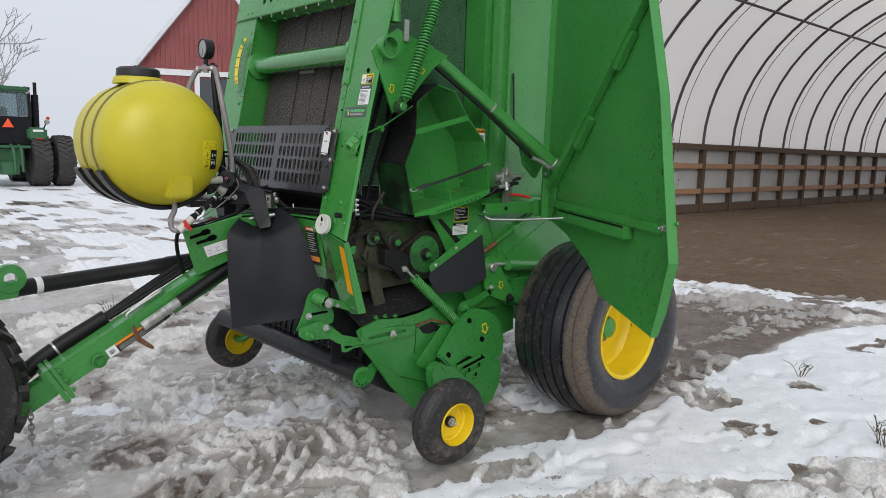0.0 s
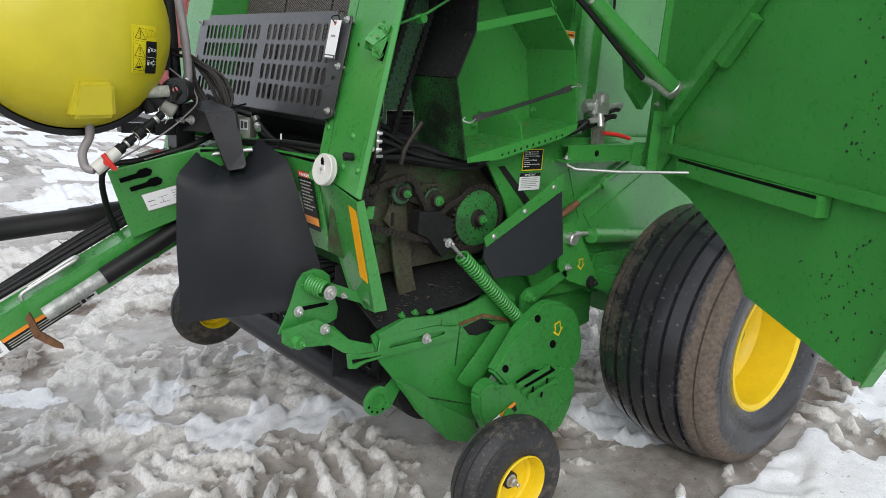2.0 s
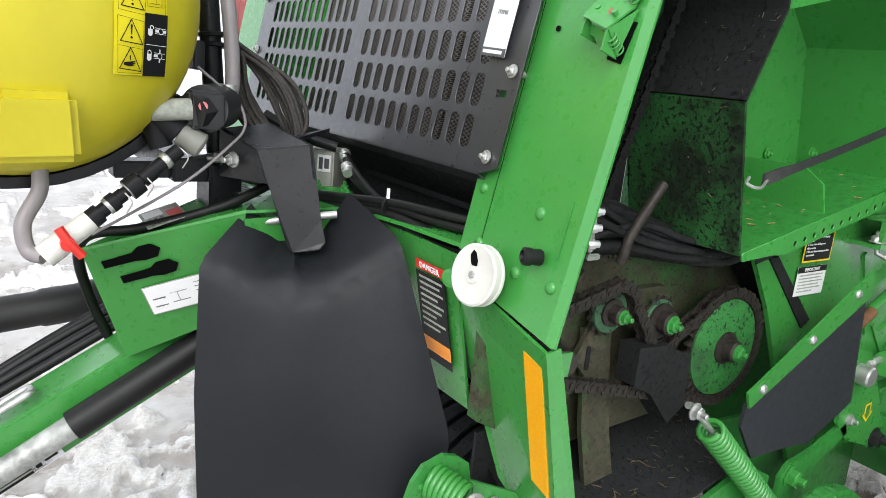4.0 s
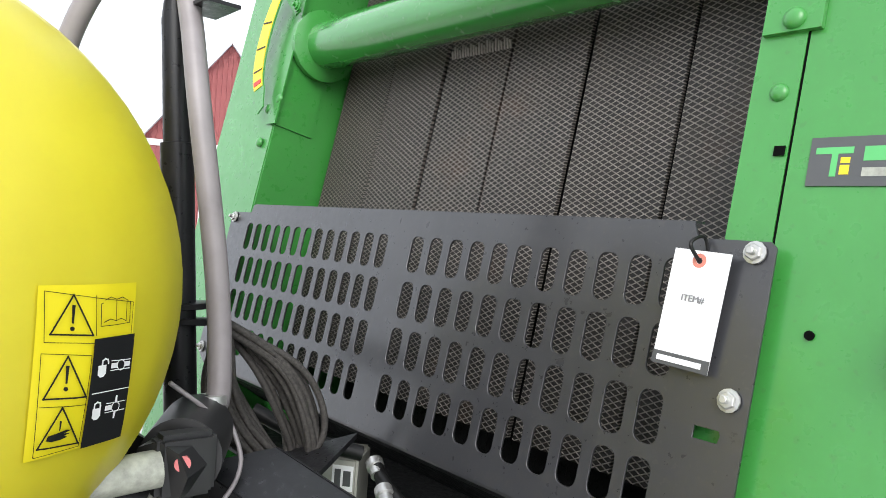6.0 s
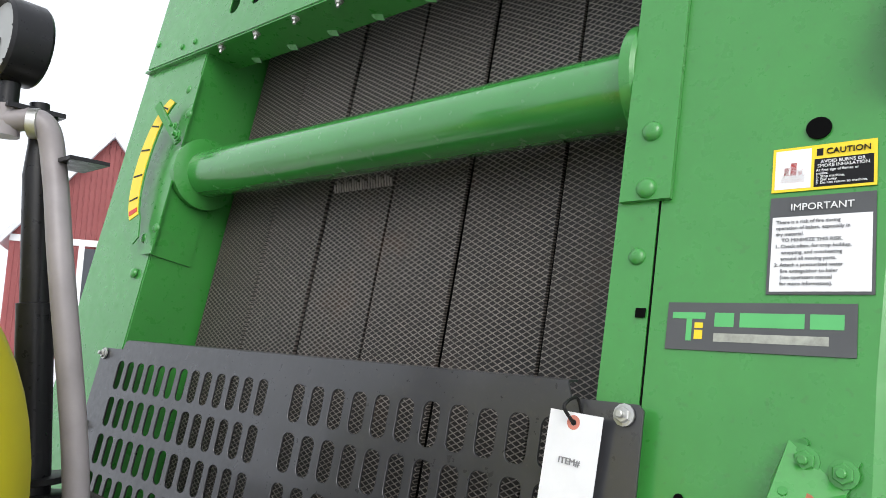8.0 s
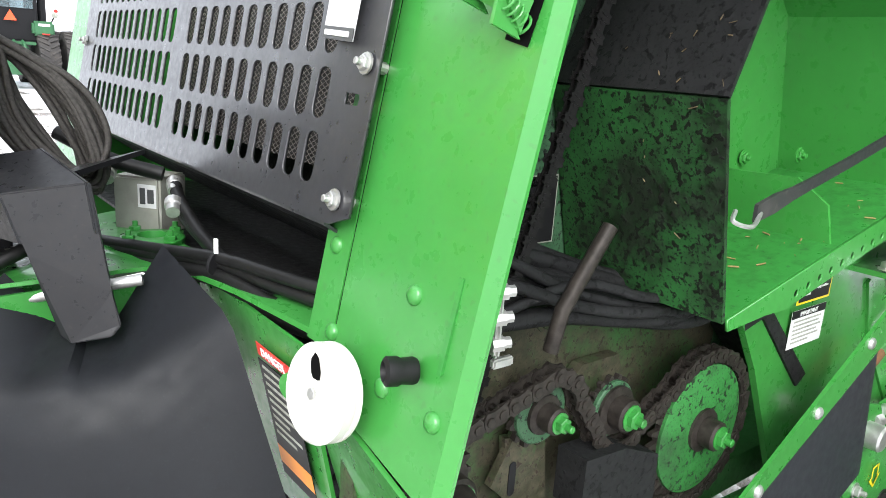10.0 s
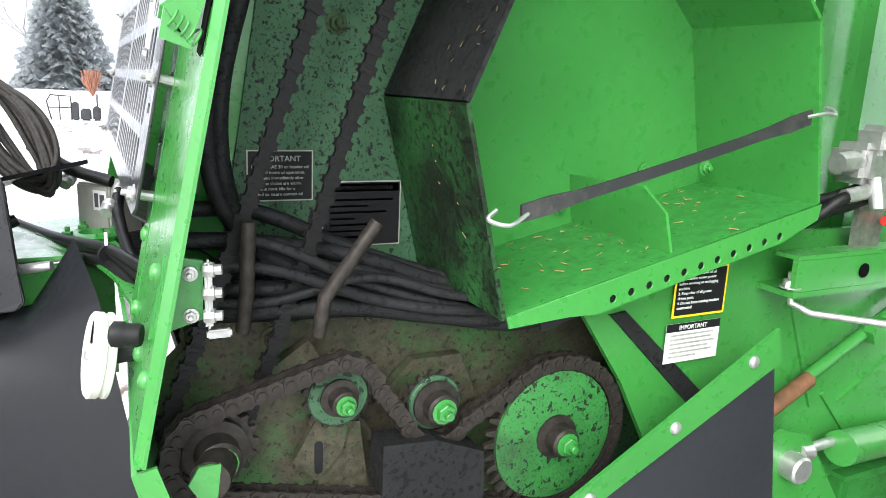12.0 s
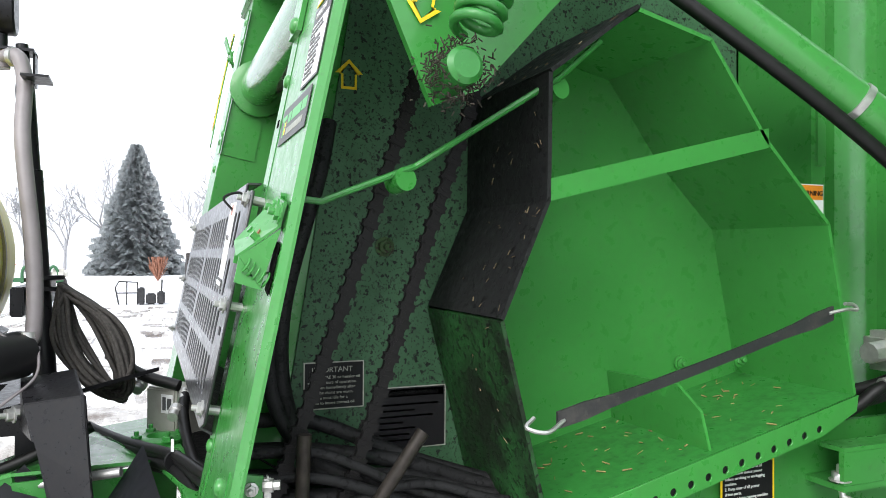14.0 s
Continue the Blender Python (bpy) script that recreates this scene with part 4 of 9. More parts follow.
def sprocket(name, c, r, teeth, material, hub=0.02, ext=0.03, parent=None, th=0.008, disc=None):
    """A toothed wheel facing the near side at c, with hub and shaft end."""
    b = bmesh.new()
    prof = []
    for i in range(teeth):
        a = 2 * math.pi * i / teeth
        for da, rr in ((-0.30, 0.91), (-0.12, 1.05), (0.12, 1.05), (0.30, 0.91)):
            t = a + da * 2 * math.pi / teeth
            prof.append((c[0] + r * rr * math.cos(t), c[2] + r * rr * math.sin(t)))
    xz(prof, c[1], th, b)
    s = bpart(name, b, material if disc is None else CHAIN, parent or baler)
    if disc is not None:
        bpart("disc", lathe([(r * 0.90, 0), (r * 0.90, 0.006), (r * 0.86, 0.008), (r * 0.2, 0.008)], V(c) + V(0, 0.001, 0), NS, 36), disc, s, sm=30)
    bpart("hub", lathe([(hub * 1.5, 0), (hub * 1.5, 0.012), (hub, 0.014), (hub, 0.014 + ext), (hub * 0.85, 0.017 + ext)], V(c), NS, 20), CHAIN, s, sm=35)
    b = bolt(V(c) + NS * (0.016 + ext), NS, hub * 0.55, 0.012)
    bpart("bolt", b, GREEN_WORN, s)
    return s


S_SH = (2.424, 3.03, 1.286)
S_L = (2.588, 3.03, 1.333)
S_M = (2.735, 3.03, 1.300)
S_D = (2.940, 3.01, 1.220)
sprocket("drive_sprocket", S_SH, 0.054, 18, CHAIN, 0.028, 0.03)
bm = cyl((2.424, 2.995, 1.286), (2.406, 2.948, 1.288), 0.024, 18)
bpart("shaft_end", bm, CHAIN, sm=40)
bm = cyl((2.406, 2.9485, 1.288), (2.406, 2.944, 1.288), 0.0245, 6)
bpart("shaft_cap", bm, GREEN, label="bright green hexagonal shaft cap")
sprocket("idler_sprocket", S_L, 0.047, 13, GREASE, 0.018, 0.02, disc=GREEN_DIRTY)
sprocket("idler_sprocket", S_M, 0.046, 15, GREASE, 0.024, 0.02, disc=GREEN_DIRTY)
GREEN_OILY = grimy("oil_streaked_green", (0.036, 0.20, 0.045), (0.012, 0.014, 0.011), 0.44, 0.7)
sprocket("drive_disc", S_D, 0.120, 36, GREASE, 0.024, 0.022, disc=GREEN_OILY)


def arcp(c, r, a0, a1, n=10):
    return [(c[0] + r * math.cos(radians(a0 + (a1 - a0) * i / n)), c[2] + r * math.sin(radians(a0 + (a1 - a0) * i / n))) for i in range(n + 1)]


loop = arcp(S_SH, 0.058, 268, 108, 14) + arcp(S_L, 0.054, 112, 10, 6) + arcp(S_M, 0.054, 195, 325, 8) + arcp(S_D, 0.122, 135, -95, 22)
chain("drive_chain", loop, 3.015)
# two long runs to the upper shaft
run_l, run_r = [(2.365, 1.31), (2.622, 2.035), (2.70, 2.36)], [(2.475, 1.32), (2.722, 2.045), (2.80, 2.36)]
chain("upper_chain", [(2.365, 1.31), (2.47, 1.585), (2.56, 1.846), (2.622, 2.035), (2.71, 2.36), (2.80, 2.36), (2.722, 2.045), (2.657, 1.857), (2.56, 1.56), (2.475, 1.32)], 3.05, pitch=0.0125, link=LINK_DK, swell=0.50)
bm = lathe([(0.05, 0), (0.055, 0.005), (0.055, 0.02), (0.02, 0.022)], (2.755, 3.06, 2.36), NS, 24)
bpart("upper_sprocket", bm, CHAIN, sm=35)
# bearing plates behind the sprockets
bm = xz([(2.36, 1.12), (2.36, 1.36), (2.44, 1.44), (3.04, 1.44), (3.10, 1.32), (3.06, 1.05), (2.55, 1.02)], 3.10, 0.03)
bpart("bearing_plate", bm, GREASE, label="grease-covered green bearing plate")
for x, z in ((2.41, 1.42), (2.515, 1.40), (2.66, 1.42), (2.84, 1.40), (2.62, 1.22), (2.70, 1.42), (2.53, 1.13), (2.66, 1.08), (2.76, 1.12)):
    bpart("bolt", bolt((x, 3.10, z), NS, 0.012, 0.010), GREASE)
bm = xz([(2.53, 1.235), (2.575, 1.315), (2.615, 1.30), (2.60, 1.235), (2.565, 1.20)], 3.045, 0.012)
bpart("tension_arm", bm, GREASE)
bm = xz(slot(2.566, 1.236, 0.012, 0.05), 3.0435, 0.001)
bpart("slot", bm, INK)
bm = xz([(2.640, 1.268), (2.722, 1.262), (2.800, 1.229), (2.806, 1.120), (2.761, 1.088), (2.692, 1.165), (2.640, 1.190)], 2.985, 0.05)
bpart("tension_plate", bm, BLACK_DIRT_AND_SHADE, label="greasy black tensioner block")
bm = xz([(2.553, 1.295), (2.628, 1.278), (2.642, 1.18), (2.668, 1.06), (2.700, 0.95), (2.625, 0.93), (2.585, 1.08)], 3.05, 0.012)
bpart("support_strap", bm, GREASE)
bm = xz([(2.66, 1.29), (2.72, 1.35), (2.80, 1.35), (2.83, 1.28), (2.78, 1.24)], 3.075, 0.02)
bpart("bearing_housing", bm, GREASE)
bm = xz([(2.43, 1.20), (2.50, 1.36), (2.56, 1.40), (2.66, 1.24), (2.56, 1.14)], 3.075, 0.02)
bpart("bearing_housing", bm, GREASE)
# added plate, standing for a dark oily band on the green panel
bm = prism([(2.99, 2.985, 1.425), (3.045, 2.985, 1.432), (3.245, 2.985, 1.255), (3.20, 2.985, 1.225)], (0, 0.12, 0), bev=0.01)
bpart("oily_band_plate", bm, BLACK_DIRT_AND_SHADE, label="added dark plate standing for the oily band beside the disc")

# hose bundle crossing below the box and hoses by the post
rng = random.Random(8)
for k, (zl, zm, zr, y_, r_) in enumerate(((1.455, 1.452, 1.425, 3.05, 0.013), (1.480, 1.476, 1.432, 3.06, 0.013), (1.500, 1.492, 1.440, 3.09, 0.012), (1.535, 1.512, 1.446, 3.10, 0.012), (1.575, 1.520, 1.452, 3.11, 0.011), (1.515, 1.470, 1.436, 3.03, 0.008), (1.470, 1.498, 1.450, 3.035, 0.007), (1.545, 1.485, 1.430, 3.045, 0.008), (1.440, 1.440, 1.418, 3.08, 0.012))):
    bm = tube([(2.40, y_ + 0.03, zl + 0.004), (2.50, y_ + 0.01, zl), (2.63, y_ - 0.01, zm), (2.74, y_ - 0.03, (zm + zr) / 2 - 0.004), (2.87, 3.02 + rng.uniform(-0.02, 0.02), zr), (3.04, 3.03, 1.45 + rng.uniform(-0.01, 0.01)), (3.32, 3.04, 1.50 + 0.006 * k - 0.02)], r_, 8)
    bpart("hose", bm, BLACK_DIRT_AND_SHADE, label="oily black hydraulic hose", sm=60)
for k in range(2):
    bm = tube([(2.512 + 0.017 * k, 3.15, 2.02), (2.490 + 0.017 * k, 3.125, 1.93), (2.440 + 0.017 * k, 3.12, 1.74), (2.448 + 0.014 * k, 3.11, 1.60), (2.52, 3.08, 1.515 - 0.012 * k), (2.66, 3.06, 1.48)], 0.0125, 10)
    bpart("hose", bm, BLACK_DIRT_AND_SHADE, label="black hydraulic hose", sm=60)
for pts in ([(2.469, 3.02, 1.582), (2.466, 3.02, 1.492), (2.462, 3.03, 1.44)], [(2.621, 2.98, 1.582), (2.554, 2.98, 1.490), (2.547, 2.985, 1.44)]):
    bpart("tie_rod", tube(pts, 0.0095, 10, sm=False), CHAIN, sm=60)

# rod with knobs crossing the chains
bm = tube([(2.425, 2.96, 1.89), (2.475, 2.96, 1.885), (2.60, 2.96, 1.935), (2.80, 2.93, 2.065), (2.86, 2.92, 2.12)], 0.0046, 8, sm=False)
rod = bpart("latch_rod", bm, GREEN_WORN, label="thin green rod with knobs")
bm = lathe([(0.016, 0), (0.016, 0.03)], (2.58, 2.985, 1.915), (0.2, -1, 0.1), 14)
bpart("knob", bm, GREEN, rod, sm=35)
bm = lathe([(0.016, 0), (0.016, 0.03)], (2.80, 2.965, 2.05), (0.2, -1, 0.1), 14)
bpart("knob", bm, GREEN, rod, sm=35)

# -- tension triangle, springs and cylinder at the top --
bm = xz([(2.455, 2.30), (2.495, 2.35), (2.61, 2.42), (2.96, 2.32), (2.85, 2.24), (2.652, 2.022), (2.590, 1.998)], 2.875, 0.012)
tri_plate = bpart("tension_plate", bm, GREEN, label="green triangular spring plate with pipe boss")
bm = lathe([(0.055, 0), (0.058, 0.004), (0.058, 0.05), (0.046, 0.05), (0.046, 0.0)], (2.54, 2.885, 2.32), NS, 28)
bpart("pipe_boss", bm, GREEN, tri_plate, sm=35)
arrow_decal((2.578, 2.873, 2.118), (1, 0, -0.2), (0.2, 0, 1), 0.045, tri_plate)
arrow_decal((2.775, 2.873, 2.225), (0.3, 0, -1), (-1, 0, -0.3), 0.045, tri_plate)
SP0, SP1 = V(2.598, 2.80, 2.036), V(2.850, 2.80, 2.70)
bm = coil(SP0 + (SP1 - SP0) * 0.05, SP1, 0.0255, 0.0062, 40)
bpart("tension_spring", bm, GREEN_WORN, label="long green coil spring", sm=60)
bm = lathe([(0.02, -0.04), (0.022, 0.0), (0.022, 0.025), (0.016, 0.03)], SP0 + V(0, 0.02, -0.01), V(0, -1, 0.1), 18)
bpart("spring_pin", bm, GREEN_WORN, sm=35)
bm = bmesh.new()
rng = random.Random(3)
for k in range(900):
    p = SP0 + V(rng.gauss(0.0, 0.016), rng.uniform(-0.005, 0.05), rng.gauss(-0.010, 0.015))
    q = V(rng.gauss(0, 1), rng.gauss(0, 1), rng.gauss(0, 1)).normalized() * rng.uniform(0.002, 0.0055)
    tube([p - q, p + q], 0.0009, 4, bm, sm=False)
bpart("crop_residue", bm, plain("residue", (0.035, 0.028, 0.02), 0.9, 0, 0.5, 90), label="dark chaff stuck round the pin")["kind"] = "stuff"
bm = tube([(2.60, 2.89, 2.70), (2.60, 2.88, 2.45)], 0.028, 16, sm=False)
bpart("tension_cylinder", bm, GREEN, sm=40)
bm = box((2.645, 2.858, 2.36), (2.675, 2.872, 2.47), bev=0.003)
bpart("zinc_link", bm, ZINC)
CY0, CY1 = V(2.90, 3.06, 2.40), V(3.70, 2.736, 1.76)
cd = (CY1 - CY0).normalized()
bm = cyl(CY0, CY1, 0.036, 24)
cylr = bpart("gate_cylinder", bm, GREEN, label="green hydraulic cylinder", sm=40)
bm = lathe([(0.037, 0), (0.040, 0.004), (0.040, 0.03), (0.026, 0.032)], CY1, cd, 24)
bpart("cylinder_end", bm, ZINC, cylr, sm=35)
for f_ in (0.12, 0.52):
    bm = lathe([(0.0365, 0), (0.0385, 0.001), (0.0385, 0.013), (0.0365, 0.014)], CY0 + (CY1 - CY0) * f_, cd, 24)
    bpart("hose_clamp", bm, ZINC, cylr, sm=35)
bm = tube([CY0 + V(-0.07, 0, -0.05), CY0 + V(0.0, -0.02, -0.07), CY0 + cd * 0.2 + V(-0.02, -0.03, -0.055), CY0 + cd * 0.5 + V(-0.02, -0.03, -0.055), CY0 + cd * 0.75 + V(0, -0.02, -0.08), CY0 + cd * 0.88 + V(0, -0.02, -0.09)], 0.012, 8)
bpart("cylinder_hose", bm, HOSE, cylr, sm=60)
bm = tube([CY0 + cd * 0.88 + V(0, -0.02, -0.09), CY0 + cd * 0.97 + V(0, -0.01, -0.06), CY1 + V(-0.02, 0, -0.03)], 0.013, 10)
bpart("hose_fitting", bm, ZINC, cylr, sm=60)
bm = xz([(3.52, 1.98), (3.60, 1.74), (3.70, 1.66), (3.77, 1.75), (3.76, 1.86)], 2.86, 0.03)
bpart("cylinder_bracket", bm, GREEN, label="green gusset under the cylinder")
decal("warning_label", (3.305, 2.998, 1.832), EXS, EYS, 0.075, 0.115, [PAPER, (0.002, 0.088, 0.071, 0.025, LBL_ORANGE), (0.012, 0.022, 0.05, 0.055, PAPER_DIM), (0.018, 0.03, 0.038, 0.04, PAPER)], side, [("WARNING", 0.0125, 0.012, 0.095, INK)], "orange and white warning label")
# -- lower near side: panel, rubber shield, beam --
bm = xz([(2.95, 1.44), (3.35, 1.53), (4.20, 1.53), (4.20, 1.28), (3.85, 0.95), (3.70, 0.85), (3.30, 0.85), (3.05, 1.30)], 2.99, 0.012)
low = bpart("lower_side_panel", bm, GREEN, label="green lower side panel with folds")
bm = bmesh.new()
for a, c in (((3.42, 1.40), (3.52, 1.18)), ((3.55, 1.20), (3.72, 1.02)), ((3.60, 1.18), (3.95, 1.36))):
    prism([(a[0], 2.984, a[1]), (c[0], 2.984, c[1]), (c[0] + 0.008, 2.984, c[1] + 0.006), (a[0] + 0.008, 2.984, a[1] + 0.006)], (0, 0.006, 0), bm)
bpart("fold", bm, GREEN, low)
bm = box((3.33, 2.915, 1.435), (3.80, 2.99, 1.445))
bpart("beam_flange", box((3.33, 2.915, 1.50), (3.80, 2.96, 1.507)), GREEN)
bpart("beam_web", box((3.33, 2.915, 1.4455), (3.80, 2.925, 1.4995)), GREEN)
beam = bpart("side_beam", bm, GREEN, label="green channel beam with hinge plate")
bm = cyl((3.50, 2.9135, 1.472), (3.50, 2.912, 1.472), 0.013, 14)
bpart("hole", bm, HOLE, beam)
bm = box((3.74, 2.86, 1.42), (3.80, 2.912, 1.52), bev=0.003)
for k in range(3):
    cyl((3.80, 2.87, 1.425 + 0.034 * k), (3.80, 2.87, 1.455 + 0.034 * k), 0.010, 10, bm)
for z in (1.44, 1.49):
    bolt((3.755, 2.86, z), NS, 0.008, 0.007, bm)
bpart("hinge", bm, GREEN, beam)
decal("danger_label", (3.135, 2.984, 1.40), EXS, EYS, 0.115, 0.085, [LBL_YELLOW, (0.004, 0.004, 0.107, 0.077, INK)], low, [(t_, 0.0070, 0.008, 0.072 - 0.0082 * i, PAPER) for i, t_ in enumerate(("1. Disengage and shut off all", "engine and/or motor power", "before servicing or unclogging", "machine.", "2. Keep clear of all power", "driven parts.", "4. Do not leave running machine", "unattended."))], label="black and yellow safety label")
decal("important_label", (3.128, 2.984, 1.322), EXS, EYS, 0.118, 0.068, [PAPER, (0.0, 0.054, 0.118, 0.014, INK)] + lines(0.01, 0.046, (0.095, 0.09, 0.098, 0.085, 0.094, 0.06), 0.0075, 0.003, PAPER_DIM), low, [("IMPORTANT", 0.011, 0.026, 0.057, PAPER)], "white notice with black heading")
# prop wire from the panel to the door
bm = tube([(3.339, 2.93, 1.455), (3.339, 2.925, 1.425), (3.36, 2.90, 1.412), (3.45, 2.75, 1.42), (3.601, 2.51, 1.447)], 0.006, 8, sm=False)
bolt((3.339, 2.93, 1.45), (0, 0, 1), 0.012, 0.014, bm)
bpart("door_prop_rod", bm, ZINC, label="thin zinc prop rod", sm=50)
# rubber shield under a green strip
bm = prism([(2.880, 2.895, 1.170), (2.895, 2.895, 1.135), (3.30, 2.895, 1.335), (3.285, 2.895, 1.395)], (0, 0.006, 0))
strip = bpart("shield_strip", bm, GREEN, label="green clamp strip with bolts")
for x, z in ((2.93, 1.172), (3.083, 1.258), (3.235, 1.345)):
    bpart("rivet", rivet((x, 2.895, z), NS, 0.011), ZINC, strip, sm=50)
bm = prism([(2.895, 2.903, 1.14), (3.292, 2.903, 1.345), (3.345, 2.903, 1.06), (3.183, 2.903, 0.990), (3.05, 2.903, 1.002), (2.956, 2.903, 1.005), (2.892, 2.903, 1.09)], (0, 0.007, 0))
bpart("rubber_shield", bm, RUBBER, strip, "black rubber shield")
# inner green sheet low on the side, behind the bracket and the hanger
bm = xz([(2.98, 1.02), (3.35, 1.00), (3.72, 0.90), (3.74, 0.66), (3.45, 0.60), (3.20, 0.62), (3.04, 0.78)], 3.03, 0.010)
bpart("inner_side_panel", bm, GREEN_WORN, label="dirty green inner side panel")
# bracket plate with round stud
bm = xz([(3.335, 1.165), (3.375, 1.185), (3.445, 1.165), (3.635, 0.905), (3.60, 0.868), (3.42, 0.93), (3.355, 0.99)], 2.925, 0.010)
brk = bpart("lift_bracket", bm, GREEN, label="green bracket with stud and arrow decal")
bm = lathe([(0.026, 0), (0.026, 0.03), (0.022, 0.034), (0, 0.034)], (3.398, 2.925, 1.118), NS, 20)
bpart("stud", bm, ZINC, brk, sm=35)
bpart("bolt", bolt((3.41, 2.925, 0.990), NS, 0.011, 0.012), ZINC, brk)
bpart("bolt", bolt((3.575, 2.925, 0.905), NS, 0.020, 0.02), CHAIN_M, brk)
arrow_decal((3.493, 2.9235, 0.995), (1, 0, 0.1), (-0.1, 0, 1), 0.05, brk)
bm = cyl((3.40, 2.93, 1.13), (3.56, 2.95, 1.12), 0.010, 10)
cyl((3.43, 2.93, 1.128), (3.46, 2.932, 1.126), 0.018, 12, bm)
bpart("adjuster", bm, ZINC, sm=50)
bm = cyl((3.55, 2.93, 1.115), (4.05, 2.98, 1.06), 0.034, 18)
bpart("lift_cylinder", bm, GREEN, sm=40)
bm = tube([(3.33, 2.965, 1.19), (3.62, 2.965, 1.33), (3.80, 2.965, 1.42)], 0.012, 8, sm=False)
bpart("linkage_rod", bm, GREEN, sm=50)
bm = tube([(3.33, 2.96, 1.19), (3.47, 2.96, 1.257)], 0.015, 8, sm=False)
bpart("linkage_spring", bm, RUST, sm=50)
bm = lathe([(0.028, 0), (0.028, 0.02)], (3.63, 2.96, 1.335), NS, 6)
bpart("linkage_joint", bm, GREEN)
# valve block behind the box
bm = box((3.46, 2.915, 1.62), (3.56, 2.99, 1.69), bev=0.012)
box((3.48, 2.90, 1.67), (3.53, 2.96, 1.72), bm, 0.010)
cyl((3.42, 2.94, 1.655), (3.47, 2.94, 1.66), 0.018, 12, bm)
cyl((3.55, 2.93, 1.66), (3.63, 2.92, 1.67), 0.015, 12, bm)
cyl((3.50, 2.92, 1.63), (3.49, 2.90, 1.58), 0.014, 12, bm)
cyl((3.44, 2.93, 1.60), (3.52, 2.92, 1.615), 0.013, 12, bm)
vb = bpart("hydraulic_valve", bm, ZINC, label="zinc-plated hydraulic valve with red handle", sm=30)
bm = box((3.50, 2.94, 1.50), (3.57, 2.95, 1.63))
bpart("valve_plate", bm, STEEL, vb)
bm = tube([(3.55, 2.925, 1.555), (3.62, 2.915, 1.55), (3.70, 2.905, 1.535)], 0.009, 8)
bpart("handle", bm, LBL_RED, vb, sm=50)
for k, (a, c) in enumerate((((3.62, 2.92, 1.655), (3.30, 3.0, 1.565)), ((3.60, 2.92, 1.625), (3.30, 3.0, 1.545)), ((3.47, 2.93, 1.60), (3.30, 3.0, 1.53)))):
    a, c = V(a), V(c)
    bm = tube([a, a + V(-0.04, 0, -0.005), (a + c) / 2 + V(0, -0.01, -0.01), c], 0.011, 8)
    bpart("valve_hose", bm, HOSE, vb, sm=60)

# -- pickup --
PY = 2.945
bm = xz([(2.434, 0.851), (2.487, 0.873), (2.564, 0.894), (2.72, 0.880), (2.872, 0.895), (3.032, 0.945), (3.13, 0.895), (3.12, 0.80), (3.16, 0.72), (3.023, 0.565), (2.965, 0.46), (2.964, 0.322), (2.938, 0.301), (2.822, 0.347), (2.665, 0.502), (2.546, 0.661), (2.478, 0.742)], PY, 0.012)
pick = bpart("pickup_side_plate", bm, GREEN_WORN, label="scuffed green pickup side plate")
bm = prism([(2.55, PY, 0.667), (2.665, PY, 0.508), (2.822, PY, 0.353), (2.938, PY, 0.307), (2.96, PY - 0.02, 0.36), (2.90, PY - 0.035, 0.43), (2.70, PY - 0.035, 0.56), (2.60, PY - 0.02, 0.64)], (0, -0.004, 0))
bpart("bulge", bm, GREEN_WORN, pick, "bulged lower green panel with grass stains")
# flat dark patch paints the unlit inside of a rusty opening
bm = xz([(2.855, 0.812), (2.95, 0.832), (3.10, 0.790), (3.00, 0.775), (2.93, 0.765), (2.89, 0.775)], PY - 0.002, 0.002)
bpart("opening_patch", bm, BLACK_DIRT_AND_SHADE, pick, "dark rusty worn opening")
bm = xz([(2.835, 0.822), (2.955, 0.838), (3.12, 0.79), (3.125, 0.80), (2.955, 0.852), (2.83, 0.834)], PY - 0.006, 0.005)
bpart("rusty_edge", bm, RUST, pick)
bm = prism([(2.46, PY + 0.01, 0.872), (2.72, PY + 0.01, 0.895), (2.87, PY + 0.01, 0.91), (3.03, PY + 0.01, 0.955), (3.03, 3.17, 1.05), (2.72, 3.17, 1.01), (2.46, 3.17, 0.96)], (0, 0, 0.006))
bpart("pickup_top", bm, BLACK_DIRT_AND_SHADE, pick, "greasy pickup top plate with chaff")
bm = prism([(2.45, PY - 0.001, 0.862), (2.564, PY - 0.001, 0.900), (2.73, PY - 0.001, 0.886), (2.73, PY - 0.001, 0.850), (2.60, PY - 0.001, 0.850), (2.47, PY - 0.001, 0.815)], (0, -0.012, 0))
bpart("top_flange", bm, GREEN_WORN, pick)
for a, c in (((2.735, 0.888), (2.745, 0.835)), ((2.83, 0.66), (2.84, 0.83)), ((2.96, 0.46), (2.70, 0.56))):
    d_ = V(c[0] - a[0], 0, c[1] - a[1]).normalized()
    n_ = V(-d_.z, 0, d_.x) * 0.003
    p_, q_ = V(a[0], PY - 0.0015, a[1]), V(c[0], PY - 0.0015, c[1])
    bpart("fold_line", prism([p_ - n_, q_ - n_, q_ + n_, p_ + n_], (0, 0.003, 0)), GREEN_SPLASH, pick)
for x, z in ((2.56, 0.905), (2.62, 0.905), (2.69, 0.898)):
    bpart("bolt", bolt((x, PY + 0.005, z), V(0, -0.3, 1), 0.010, 0.009), GREEN_WORN, pick)
rng = random.Random(31)
bm = bmesh.new()
